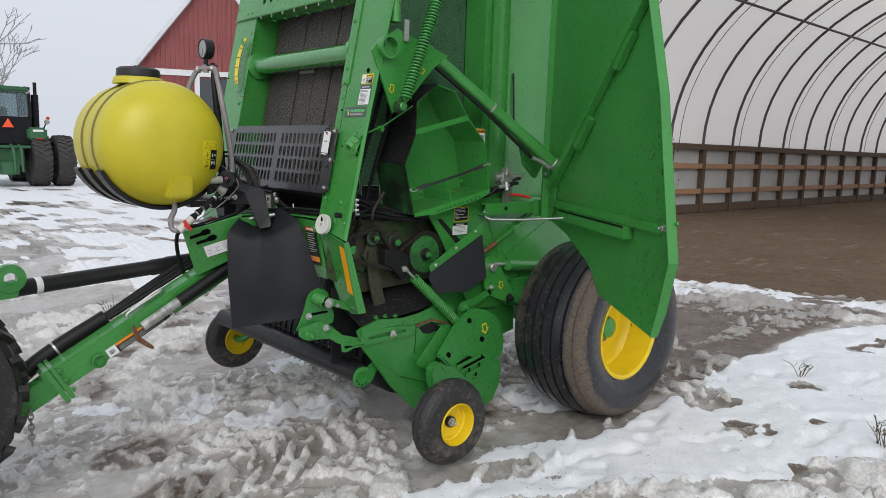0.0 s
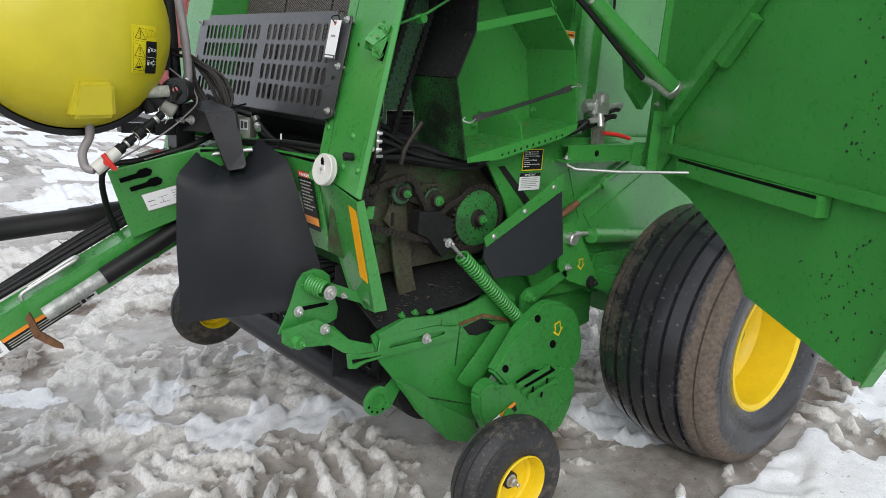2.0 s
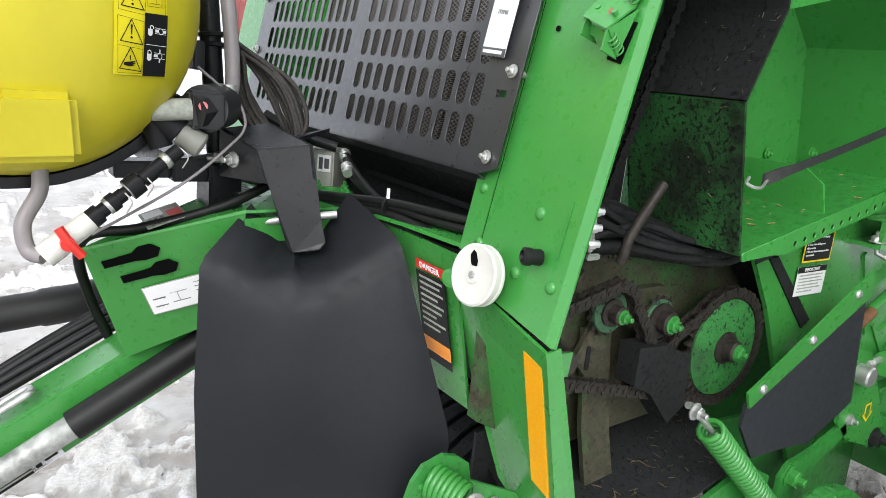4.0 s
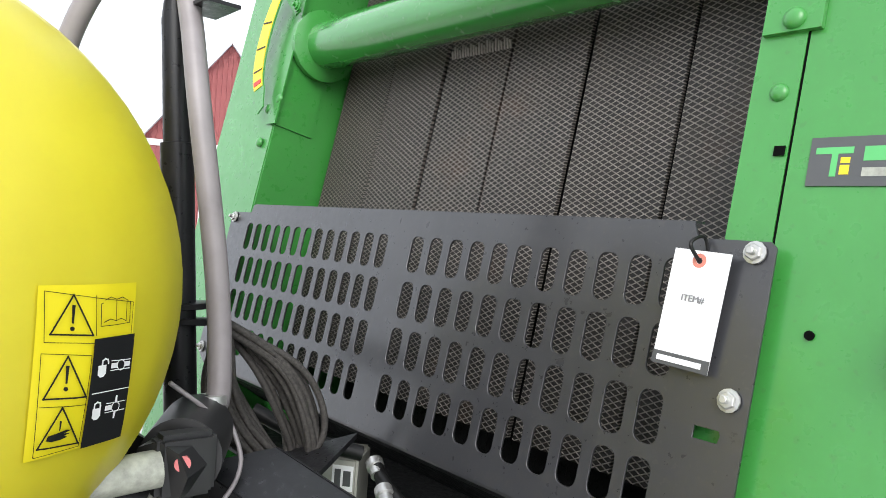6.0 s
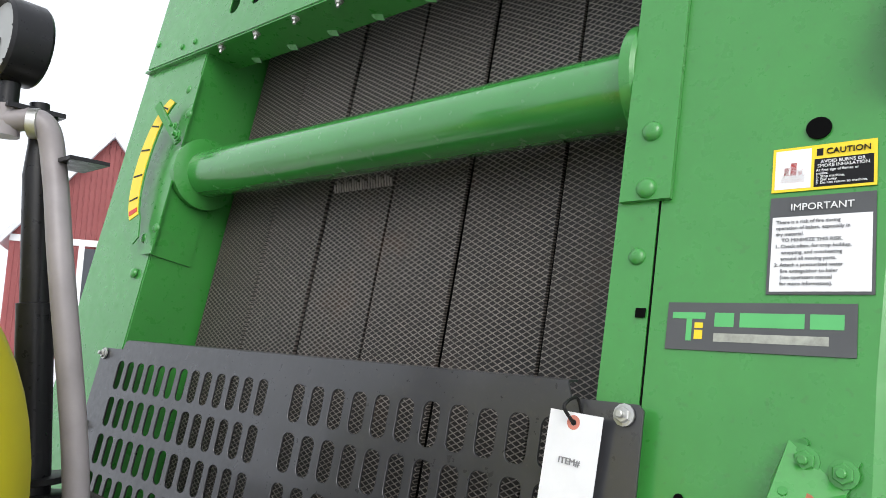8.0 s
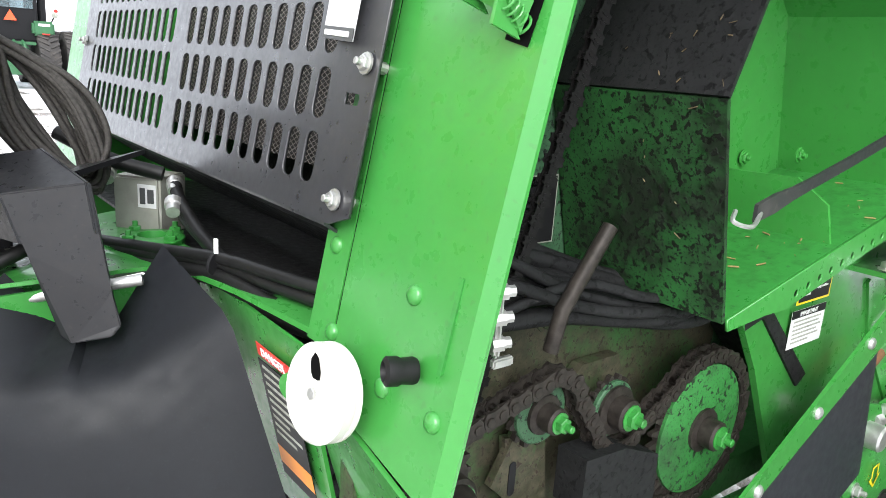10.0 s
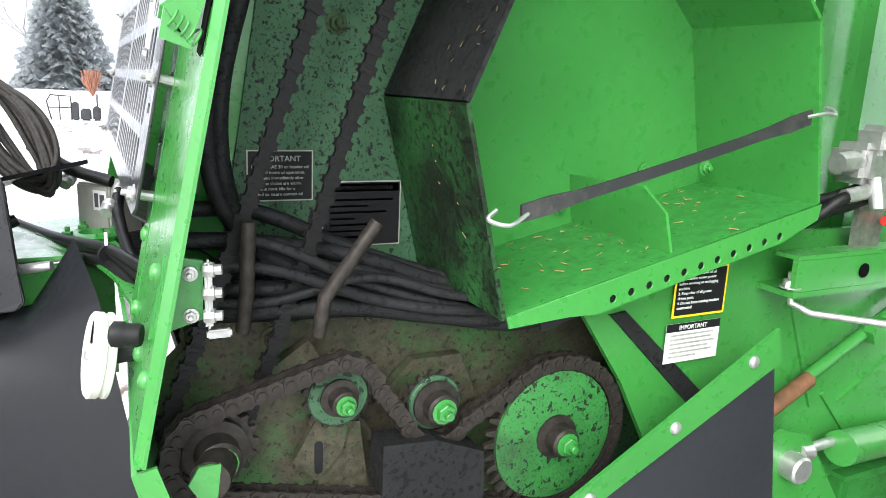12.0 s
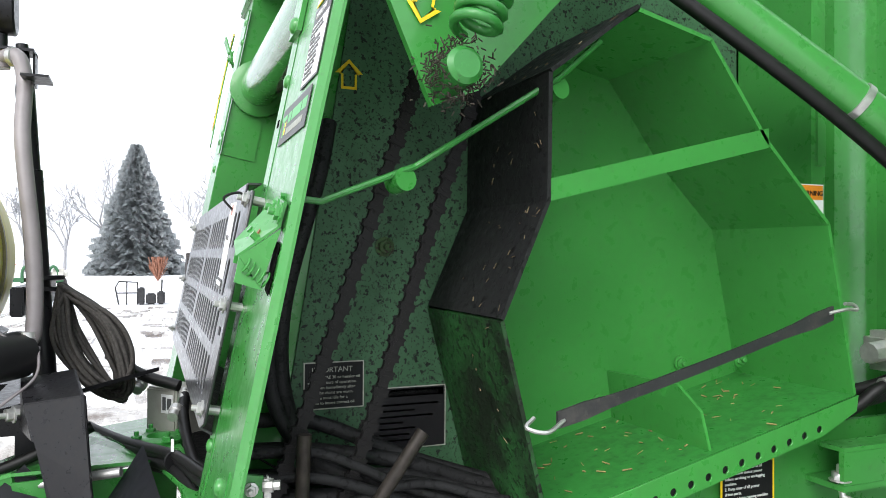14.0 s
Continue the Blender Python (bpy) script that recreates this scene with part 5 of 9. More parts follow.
for _ in range(120):
    x = rng.uniform(2.48, 3.0)
    y = rng.uniform(2.97, 3.15)
    p = V(x, y, 0.872 + 0.14 * (x - 2.46) + 0.40 * (y - 2.955) + 0.012)
    a_ = rng.uniform(0, 6.28)
    d_ = V(math.cos(a_), math.sin(a_), rng.uniform(-0.2, 0.3)) * rng.uniform(0.003, 0.012)
    tube([p - d_, p + d_], rng.uniform(0.0005, 0.0013), 4, bm, sm=False)
bpart("chaff", bm, plain("chaff_straw", (0.085, 0.060, 0.034), 0.85, 0, 0.6, 80), pick, "chaff and bits of straw")["kind"] = "stuff"
# black sheet added to block bright ground seen under the pickup top
bm = xz([(2.42, 0.62), (3.15, 0.62), (3.15, 1.12), (2.42, 1.05)], 3.168, 0.008)
bpart("gap_blocking_sheet", bm, BLACK_DIRT_AND_SHADE, pick)
# chain case: a rounded upper housing and a lower cover bolted over it
CYN = 2.82
bm = xz([(3.056, 0.808), (3.107, 0.859), (3.17, 0.892), (3.21, 0.897), (3.29, 0.880), (3.346, 0.844), (3.395, 0.800), (3.425, 0.740), (3.443, 0.672), (3.435, 0.60), (3.395, 0.560), (3.204, 0.620), (3.003, 0.573), (2.920, 0.655)], CYN, 0.055, bev=0.012)
ccase = bpart("chain_case", bm, GREEN_WORN, label="rounded green chain case with slots and arrow")
bm = xz([(3.192, 0.640), (3.30, 0.612), (3.396, 0.566), (3.412, 0.501), (3.398, 0.406), (3.347, 0.318), (3.251, 0.285), (3.055, 0.335), (2.91, 0.408), (2.855, 0.50), (2.842, 0.579), (2.86, 0.612), (2.905, 0.632), (2.992, 0.580)], CYN - 0.012, 0.06, bev=0.010)
lowc = bpart("lower_cover", bm, GREEN_WORN, ccase)
for x, z, r in ((3.134, 0.839, 0.017), (3.242, 0.712, 0.018), (2.979, 0.661, 0.017)):
    bm = prism([(x + r * 1.25 * math.cos(a) * 0.8 - r * 0.3 * math.sin(a), CYN - 0.0005, z + r * math.sin(a)) for a in [math.pi * k / 8 for k in range(16)]], (0, -0.0015, 0))
    bpart("hole", bm, HOLE, ccase)
bm = xz([(3.027, 0.600), (3.127, 0.632), (3.185, 0.612), (3.225, 0.628), (3.262, 0.600), (3.20, 0.575), (3.10, 0.560)], CYN - 0.014, 0.0016)
bpart("case_opening", bm, HOLE, lowc)
for k, (a, c) in enumerate((((3.03, 0.582), (3.215, 0.625)), ((3.06, 0.552), (3.245, 0.592)), ((3.10, 0.520), (3.262, 0.556)))):
    d_ = V(c[0] - a[0], 0, c[1] - a[1]).normalized()
    n_ = V(-d_.z, 0, d_.x) * (0.011 if k != 1 else 0.007)
    p_, q_ = V(a[0], CYN - 0.017, a[1]), V(c[0], CYN - 0.017, c[1])
    bpart("slot_cover", prism([p_ - n_, q_ - n_, q_ + n_, p_ + n_], (0, -0.009, 0), bev=0.002), GREEN_WORN, lowc)
for x, z in ((3.12, 0.552), (3.20, 0.571), (3.176, 0.516)):
    bpart("slot", xz(slot(x, z, 0.012, 0.026), CYN - 0.028, 0.0015), HOLE, lowc)
bm = lathe([(0.050, 0), (0.048, 0.010), (0.036, 0.018), (0.0, 0.020)], (3.10, CYN - 0.010, 0.405), NS, 24)
bpart("bearing_bulge", bm, GREEN_WORN, lowc, sm=40)
arrow_decal((3.261, CYN - 0.0015, 0.775), (1, 0, 0.25), (-0.25, 0, 1), 0.062, ccase)
for x, z in ((3.30, 0.601), (3.277, 0.545), (3.321, 0.444), (3.259, 0.361), (3.176, 0.490), (2.93, 0.60)):
    bpart("bolt", bolt((x, CYN - 0.012, z), NS, 0.010, 0.009), GREEN_WORN, lowc)
dx_, dz_ = V(0.92, 0, 0.40), V(-0.40, 0, 0.92)
DO = V(2.932, CYN - 0.0135, 0.424)
bpart("warning_decal", rect(DO, dx_, dz_, 0.130, 0.046, 0.002), INK, lowc, "small orange and black warning decal")
bpart("decal_heading", rect(DO + dx_ * 0.046 + dz_ * 0.030, dx_, dz_, 0.084, 0.016, 0.0035), LBL_ORANGE, lowc)
bpart("decal_picture", rect(DO, dx_, dz_, 0.044, 0.046, 0.0035), PAPER, lowc)
bm = prism([DO + dx_ * a + dz_ * c + V(0, -0.005, 0) for a, c in ((0.006, 0.034), (0.020, 0.020), (0.034, 0.040), (0.038, 0.034), (0.026, 0.014), (0.034, 0.006), (0.012, 0.006), (0.014, 0.018))], (0, -0.0006, 0))
bpart("decal_sign", bm, INK, lowc)
# folded guide plate in front of the case
bm = prism([(2.810, 2.90, 0.621), (2.987, 2.90, 0.808), (3.06, 2.90, 0.800), (3.095, 2.90, 0.761), (2.896, 2.90, 0.566), (2.83, 2.90, 0.60)], (0, 0.008, 0), bev=0.002)
prism([(2.987, 2.90, 0.808), (3.06, 2.90, 0.800), (3.07, 2.942, 0.800), (2.99, 2.942, 0.808)], (0, 0, 0.006), bm)
bpart("guide_plate", bm, GREEN_WORN, pick)
# slotted stop bars
bm = basis((0, 2.936, 0), (1, 0, 0), (0, 0, 1))
bholed([(2.455, 0.795), (2.462, 0.845), (2.53, 0.849), (2.719, 0.847), (2.771, 0.833), (2.817, 0.828), (2.819, 0.785), (2.75, 0.778), (2.404, 0.767), (2.363, 0.753), (2.336, 0.758), (2.329, 0.812), (2.371, 0.802)], [[(2.50, 0.800), (2.51, 0.815), (2.70, 0.826), (2.755, 0.818), (2.755, 0.804), (2.70, 0.800)], [(2.352, 0.770), (2.345, 0.790), (2.38, 0.786), (2.47, 0.782), (2.47, 0.776), (2.40, 0.774)]], 0.010, bm, GREEN_WORN, "slotted_bar")
bm = bolt((2.662, 2.928, 0.808), NS, 0.014, 0.014)
bpart("slot_bolt", bm, ZINC)
# lift arm with torsion coil and linkage
bm = xz([(2.156, 0.862), (2.197, 0.952), (2.224, 1.036), (2.245, 1.063), (2.287, 1.075), (2.317, 1.066), (2.345, 1.045), (2.355, 1.00), (2.384, 0.921), (2.379, 0.882), (2.354, 0.871), (2.263, 0.856)], 3.09, 0.010)
arm = bpart("lift_arm", bm, GREEN_WORN, label="green pickup lift arm with coil and bolts")
bm = xz([(2.235, 0.940), (2.245, 0.948), (2.33, 0.950), (2.345, 0.944), (2.34, 0.938), (2.25, 0.934)], 3.087, 0.002)
bpart("slot", bm, HOLE, arm)
bm = prism([(2.155, 3.06, 0.885), (2.189, 3.06, 0.890), (2.282, 3.06, 0.905), (2.348, 3.05, 0.868), (2.392, 3.02, 0.822), (2.46, 2.985, 0.805), (2.50, 2.955, 0.815), (2.50, 2.955, 0.772), (2.46, 2.985, 0.755), (2.372, 3.03, 0.776), (2.33, 3.05, 0.805), (2.19, 3.06, 0.815), (2.156, 3.06, 0.840)], (0, 0.010, 0))
bpart("arm_link", bm, GREEN_WORN, arm)
bm = prism([(2.33, 3.065, 1.028), (2.50, 3.02, 0.960), (2.50, 3.02, 0.925), (2.33, 3.065, 0.985)], (0, 0.008, 0))
bpart("upper_link", bm, GREEN_WORN, arm)
bm = coil((2.268, 3.10, 1.028), (2.296, 3.035, 1.012), 0.030, 0.0058, 7)
bpart("coil", bm, GREEN, arm, sm=60)
bm = cyl((2.20, 3.10, 0.843), (2.213, 3.04, 0.836), 0.024, 18)
bpart("bush", bm, GREEN, arm, sm=40)
for x, y, z, r in ((2.31, 3.025, 1.005, 0.018), (2.226, 3.088, 0.933, 0.013), (2.309, 3.05, 0.867, 0.014), (2.379, 3.05, 0.979, 0.008), (2.213, 3.04, 0.836, 0.012)):
    bpart("bolt", bolt((x, y, z), NS, r, 0.013), ZINC if r > 0.0125 or r < 0.009 else GREEN, arm)
# flotation spring
Q0, Q1 = V(2.713, 2.90, 1.171), V(3.165, 2.90, 0.770)
bm = coil(Q0 + (Q1 - Q0) * 0.14, Q0 + (Q1 - Q0) * 0.93, 0.023, 0.0058, 30)
fs = bpart("flotation_spring", bm, GREEN, label="green coil spring with hooked ends", sm=60)
bm = tube([Q0 + V(-0.02, 0, 0.01), Q0, Q0 + (Q1 - Q0) * 0.16], 0.007, 8)
bpart("hook", bm, ZINC, fs, sm=50)
bm = tube([Q0 + (Q1 - Q0) * 0.92, Q1, Q1 + V(0.01, 0, -0.03)], 0.007, 8)
bpart("hook", bm, GREEN_WORN, fs, sm=50)
bpart("bolt", bolt(Q0 + V(-0.01, -0.01, 0), NS, 0.012, 0.015), ZINC, fs)
# hanger strap up to the bracket
bm = prism([(3.145, 2.925, 0.895), (3.175, 2.925, 0.925), (3.28, 2.925, 0.935), (3.40, 2.925, 0.985), (3.42, 2.925, 0.950), (3.29, 2.925, 0.895), (3.215, 2.925, 0.860), (3.20, 2.925, 0.80), (3.15, 2.925, 0.79)], (0, 0.016, 0), bev=0.003)
bpart("pickup_hanger", bm, GREEN_WORN)
bm = bolt((3.185, 2.924, 0.890), NS, 0.020, 0.02)
bpart("hanger_bolt", bm, GREEN)
# wind guard roller, tines and stripper bands
W0, W1 = V(2.50, 2.995, 0.590), V(2.42, 4.55, 0.615)
bm = cyl(W0, W1, 0.055, 24)
wr = bpart("windguard_roller", bm, BLACK, label="long black crop roller", sm=40)
bm = lathe([(0.056, 0), (0.056, 0.012), (0.050, 0.014), (0.030, 0.014), (0.028, 0.004), (0.012, 0.004)], (2.50, 2.995, 0.578), NS, 24)
re_ = bpart("roller_end", bm, GREEN_WORN, wr, sm=35)
for a in range(5):
    t_ = radians(200 + 34 * a)
    bpart("hole", cyl((2.50 + 0.042 * math.cos(t_), 2.9805, 0.578 + 0.042 * math.sin(t_)), (2.50 + 0.042 * math.cos(t_), 2.9795, 0.578 + 0.042 * math.sin(t_)), 0.005, 10), HOLE, re_)
bpart("bolt", bolt((2.545, 2.981, 0.552), NS, 0.010, 0.009), GREEN_WORN, re_)
bm = prism([(2.53, 2.985, 0.62), (2.58, 2.985, 0.66), (2.60, 2.985, 0.60), (2.57, 2.985, 0.55), (2.545, 2.985, 0.53)], (0, 0.008, 0))
bpart("end_arm", bm, GREEN_WORN, re_)
for k in range(22):
    y = 3.06 + 0.066 * k
    bm = xz(arc(2.78, 0.62, 0.235, 195, 70, 12) + arc(2.78, 0.62, 0.228, 70, 195, 12), y, 0.045)
    bpart("stripper_band", bm, BLACK_DIRT_AND_SHADE)
bm = bmesh.new()
for k in range(22):
    for a in (215, 245, 285, 180):
        y = 3.12 + 0.066 * k
        p = V(2.78 + 0.20 * math.cos(radians(a)), y, 0.62 + 0.20 * math.sin(radians(a)))
        q = V(2.78 + 0.245 * math.cos(radians(a - 8)), y, 0.62 + 0.245 * math.sin(radians(a - 8)))
        tube([p, q], 0.003, 5, bm, sm=False)
bpart("tine_row", bm, STEEL)["kind"] = "stuff"
bm = cyl((2.78, 3.0, 0.62), (2.78, 4.55, 0.62), 0.19, 28)
bpart("pickup_drum", bm, BLACK_DIRT_AND_SHADE, sm=40)
bm = xz([(2.50, 0.66), (2.66, 0.45), (2.93, 0.375), (3.2, 0.352), (3.42, 0.40), (3.35, 0.62), (3.0, 0.97), (2.62, 0.97)], 4.55, 0.012)
bpart("pickup_side_plate", bm, GREEN_WORN)
# underside frame and axle
bm = box((3.0, 3.1, 0.95), (4.3, 4.42, 1.02))
box((3.82, 2.75, 0.70), (3.96, 4.78, 0.84), bm, 0.01)
box((3.62, 2.95, 0.84), (4.0, 3.05, 1.02), bm, 0.01)
box((3.62, 2.80, 0.86), (3.75, 2.98, 0.96), bm, 0.01)
bpart("axle_frame", bm, GREEN_WORN)
bm = prism([(2.42, 3.18, 1.28), (2.42, 4.33, 1.28), (3.2, 4.33, 0.98), (3.2, 3.18, 0.98)], (0, 0, 0.02))
bpart("chamber_floor", bm, BLACK_DIRT_AND_SHADE)


# -- wheels --
def muddy_tyre():
    """Wet black rubber with dried mud along the outer shoulder and in smears round the tread."""
    m, nt, b = mat("muddy_tyre")
    tc = nt.nodes.new("ShaderNodeTexCoord")
    sep = nt.nodes.new("ShaderNodeSeparateXYZ")
    nt.links.new(tc.outputs["Object"], sep.inputs[0])
    band = ramp(nt, map_range(nt, sep.outputs[1], -0.30, 0.30), [(0.03, grey(0.0)), (0.075, grey(0.62)), (0.20, grey(0.60)), (0.27, grey(0.18)), (0.6, grey(0.20)), (1.0, grey(0.45))])
    flat = nt.nodes.new("ShaderNodeVectorMath")
    flat.operation = "MULTIPLY"
    flat.inputs[1].default_value = (1, 0, 1)
    nt.links.new(tc.outputs["Object"], flat.inputs[0])
    rad = nt.nodes.new("ShaderNodeVectorMath")
    rad.operation = "LENGTH"
    nt.links.new(flat.outputs[0], rad.inputs[0])
    wall_ = ramp(nt, map_range(nt, rad.outputs["Value"], 0.36, 0.56), [(0.25, grey(0.25)), (0.50, grey(1))])
    band = mix(nt, 1.0, band, wall_, "MULTIPLY")
    n1 = tex_noise(nt, 7, 6, 0.65)
    n2 = tex_noise(nt, 60, 4, 0.6)
    k = ramp(nt, mix(nt, 0.5, band, mix(nt, 0.35, n1, n2)), [(0.40, grey(0)), (0.50, grey(0.9))])
    mud = ramp(nt, n2, [(0.3, (0.075, 0.055, 0.04)), (0.7, (0.17, 0.13, 0.10))])
    c = mix(nt, k, (0.021, 0.021, 0.024), mud)
    sp = ramp(nt, tex_noise(nt, 48, 3, 0.5), [(0.66, grey(0)), (0.70, grey(0.7))])
    nt.links.new(mix(nt, sp, c, (0.15, 0.12, 0.095)), b.inputs["Base Color"])
    nt.links.new(mix(nt, k, ramp(nt, n1, [(0.3, grey(0.12)), (0.7, grey(0.34))]), (0.85, 0.85, 0.85)), b.inputs["Roughness"])
    bump(nt, b, mix(nt, 0.5, k, n2), 0.5, 0.003)
    return m


TYRE_MUD = muddy_tyre()
TYRE_SMALL = paint("small_tyre_rubber", (0.020, 0.020, 0.021), 0.55, 1.0, (0.17, 0.135, 0.10), 2.2, speck=0.2)


def wheel(name, c, R, W, rim, out, parent, ribs, tread_mat, groove=0.008, crown=0.02):
    """A tyre with ribs and a dished yellow rim; out is +1 or -1 for the side its disc faces along y."""
    prof = []
    half = W / 2
    n = 120
    for i in range(n + 1):
        a = -1 + 2 * i / n
        if abs(a) < 0.80:
            r = R - crown * (a / 0.8) ** 2
            ph = (a + 0.8) / 1.6 * ribs
            if (ph % 1.0) < 0.09 or (ph % 1.0) > 0.91:
                r -= groove
            prof.append((r, a * half * 0.97))
        else:
            t = (abs(a) - 0.80) / 0.20
            ang = t * math.pi * 0.5
            r = (R - crown) - (R - crown - (R * 0.80)) * (1 - math.cos(ang)) - 0.002 * (i % 2)
            prof.append((r, math.copysign(half * (0.776 + 0.224 * math.sin(ang)), a)))
    side = [(R * 0.80, half), (R * 0.79, half * 1.005), (R * 0.70, half * 0.99), (R * 0.60, half * 0.93), (rim + 0.012, half * 0.86), (rim, half * 0.82)]
    prof = [(r, -h) for r, h in reversed(side)] + prof + side
    w = new(name)
    w.parent = parent
    w.matrix_basis = BI @ Matrix.Translation(c)
    t = part("tyre", lathe(prof, (0, 0, 0), (0, 1, 0), 72, caps=False), tread_mat, w, "muddy black rubber tyre")
    smooth(t, 45)
    e = half * 0.84
    rp = [(rim * 1.06, e), (rim * 1.08, e + 0.008), (rim * 1.04, e + 0.012), (rim * 0.98, e), (rim * 0.95, e * 0.6), (rim * 0.92, e * 0.30), (rim * 0.84, e * 0.22), (rim * 0.80, e * 0.05), (rim * 0.45, -e * 0.02), (rim * 0.02, 0.0)]
    rm = part("rim", lathe([(r, h * out) for r, h in rp], (0, 0, 0), (0, 1, 0), 48, caps=False), YELLOW, w, "yellow painted steel rim")
    smooth(rm, 35)
    return w, e


w1, e1 = wheel("main_wheel", (3.90, 2.475, 0.775), 0.535, 0.53, 0.262, -1, baler, 6, TYRE_MUD, 0.016, 0.03)
hb = part("hub_cap", lathe([(0.07, 0.02), (0.07, -0.06), (0.06, -0.09), (0.03, -0.105), (0, -0.108)], (0, 0, 0), (0, 1, 0), 24), GREEN, w1, "green hub cap")
smooth(hb, 40)
for k in range(6):
    a = 2 * math.pi * k / 6
    part("wheel_nut", bolt((0.105 * math.cos(a), -0.004, 0.105 * math.sin(a)), (0, -1, 0), 0.014, 0.014), STEEL, w1)
w2, e2 = wheel("main_wheel", (3.90, 5.05, 0.70), 0.535, 0.53, 0.262, 1, baler, 6, TYRE, 0.016, 0.03)
g1w, eg = wheel("gauge_wheel", (2.748, 2.545, 0.408), 0.230, 0.150, 0.105, -1, baler, 3, TYRE_SMALL, 0.004, 0.030)
ns = part("axle_nut", bolt((0, -0.02, 0), (0, -1, 0), 0.016, 0.02), ZINC, g1w)
bh = part("bearing", lathe([(0.03, 0.0), (0.03, -0.02), (0.022, -0.022)], (0, 0, 0), (0, 1, 0), 18), CHAIN, g1w)
g2w, eg = wheel("gauge_wheel", (2.64, 4.83, 0.375), 0.230, 0.150, 0.105, -1, baler, 3, TYRE_SMALL, 0.004, 0.030)
bm = tube([(2.748, 2.56, 0.408), (2.75, 2.68, 0.41), (2.93, 2.74, 0.46), (3.0, 2.80, 0.48)], 0.022, 12)
bpart("wheel_arm", bm, GREEN_WORN, sm=50)
bm = tube([(2.64, 4.82, 0.375), (2.64, 4.72, 0.385), (2.80, 4.66, 0.48), (2.9, 4.56, 0.55)], 0.022, 12)
bpart("wheel_arm", bm, GREEN_WORN, sm=50)

# -- open side door --
HX, HY = 3.785, 2.845
DV = V(3.205 - HX, 1.562 - HY, 0)
DLEN = DV.length
DU = DV.normalized()
DNn = V(DU.y, -DU.x, 0)      # faces the front
if DNn.x > 0:
    DNn = -DNn


def dp(s, z, off=0.0):
    return V(HX, HY, 0) + DU * s + V(0, 0, z) + DNn * off


out_d = [(0.0, 1.42), (0.10, 1.40), (0.30, 1.345), (0.46, 1.275), (0.56, 1.225), (0.63, 1.18), (0.68, 1.12), (0.72, 1.065), (1.22, 0.965), (1.29, 0.975), (1.345, 1.10), (DLEN, 1.345), (1.25, 2.10), (1.10, 2.56), (0.98, 2.95), (0.03, 2.95)]
bm = prism([dp(s, z) for s, z in out_d], DNn * -0.005)
door = bpart("side_door", bm, GREEN, label="large green sheet-metal side door swung open")
bm = bmesh.new()
for a_, c_ in (((DLEN, 1.345), (1.25, 2.10)), ((1.25, 2.10), (1.10, 2.56)), ((1.10, 2.56), (0.98, 2.95))):
    prism([dp(*a_), dp(*c_), dp(*c_, 0.05), dp(*a_, 0.05)], DU * 0.006, bm)
prism([dp(1.29, 0.975), dp(1.345, 1.10), dp(DLEN, 1.345), dp(DLEN, 1.345, 0.05), dp(1.345, 1.10, 0.05), dp(1.29, 0.975, 0.04)], DU * 0.006, bm)
bpart("door_edge", bm, GREEN, door)
bm = prism([dp(0.0, 1.42), dp(0.03, 2.95), dp(0.03, 2.95, 0.035), dp(0.0, 1.42, 0.035)], DU * 0.006)
bpart("hinge_edge", bm, GREEN, door)
bm = prism([dp(0.12, 1.540, 0.005), dp(1.32, 1.505, 0.005), dp(1.32, 1.465, 0.005), dp(0.12, 1.500, 0.005)], DNn * 0.03)
prism([dp(0.28, 1.492, 0.005), dp(1.03, 1.472, 0.005), dp(1.03, 1.405, 0.005), dp(0.28, 1.428, 0.005)], DNn * 0.05, bm)
bpart("door_rail", bm, GREEN, door)
# black strip paints the shadow line in the slot between the rails
bm = prism([dp(0.29, 1.490, 0.0355), dp(1.02, 1.470, 0.0355), dp(1.02, 1.459, 0.0355), dp(0.29, 1.479, 0.0355)], DNn * 0.020)
bpart("rail_slot_shade", bm, HOLE, door)
bm = prism([dp(0.015, 1.43, 0.006), dp(0.10, 1.40, 0.006), dp(0.155, 1.47, 0.006), dp(0.165, 1.655, 0.006), dp(0.085, 1.66, 0.006), dp(0.055, 1.71, 0.006), dp(0.015, 1.70, 0.006)], DNn * 0.012)
hbk = bpart("hinge_bracket", bm, GREEN, door, "folded green hinge bracket")
bm = prism([dp(0.075, 1.415, 0.018), dp(0.083, 1.415, 0.018), dp(0.083, 1.66, 0.018), dp(0.075, 1.66, 0.018)], DNn * 0.045)
bpart("bracket_rib", bm, GREEN, hbk)
for s_, z_ in ((0.028, 1.685), (0.028, 1.630), (0.045, 1.50), (0.045, 1.45)):
    bpart("bolt", bolt(dp(s_, z_, 0.018), DNn, 0.009, 0.009), ZINC, hbk)
bm = prism([dp(0.11, 1.62, 0.006), dp(1.06, 2.62, 0.006), dp(1.10, 2.58, 0.006), dp(0.15, 1.60, 0.006)], DNn * 0.045)
for s, z in ((0.40, 1.87), (0.78, 2.27)):
    prism([dp(s, z, 0.006), dp(s + 0.15, z + 0.16, 0.006), dp(s + 0.19, z + 0.13, 0.006), dp(s + 0.05, z - 0.03, 0.006)], DNn * 0.035, bm)
bpart("door_brace", bm, GREEN, door)
bm = prism([dp(1.30, 1.53, 0.006), dp(1.37, 1.53, 0.006), dp(1.37, 1.39, 0.006), dp(1.32, 1.39, 0.006)], DNn * 0.02)
bpart("door_bracket", bm, GREEN_WORN, door)
bpart("bolt", bolt(dp(1.335, 1.495, 0.026), DNn, 0.012, 0.02), ZINC, door)
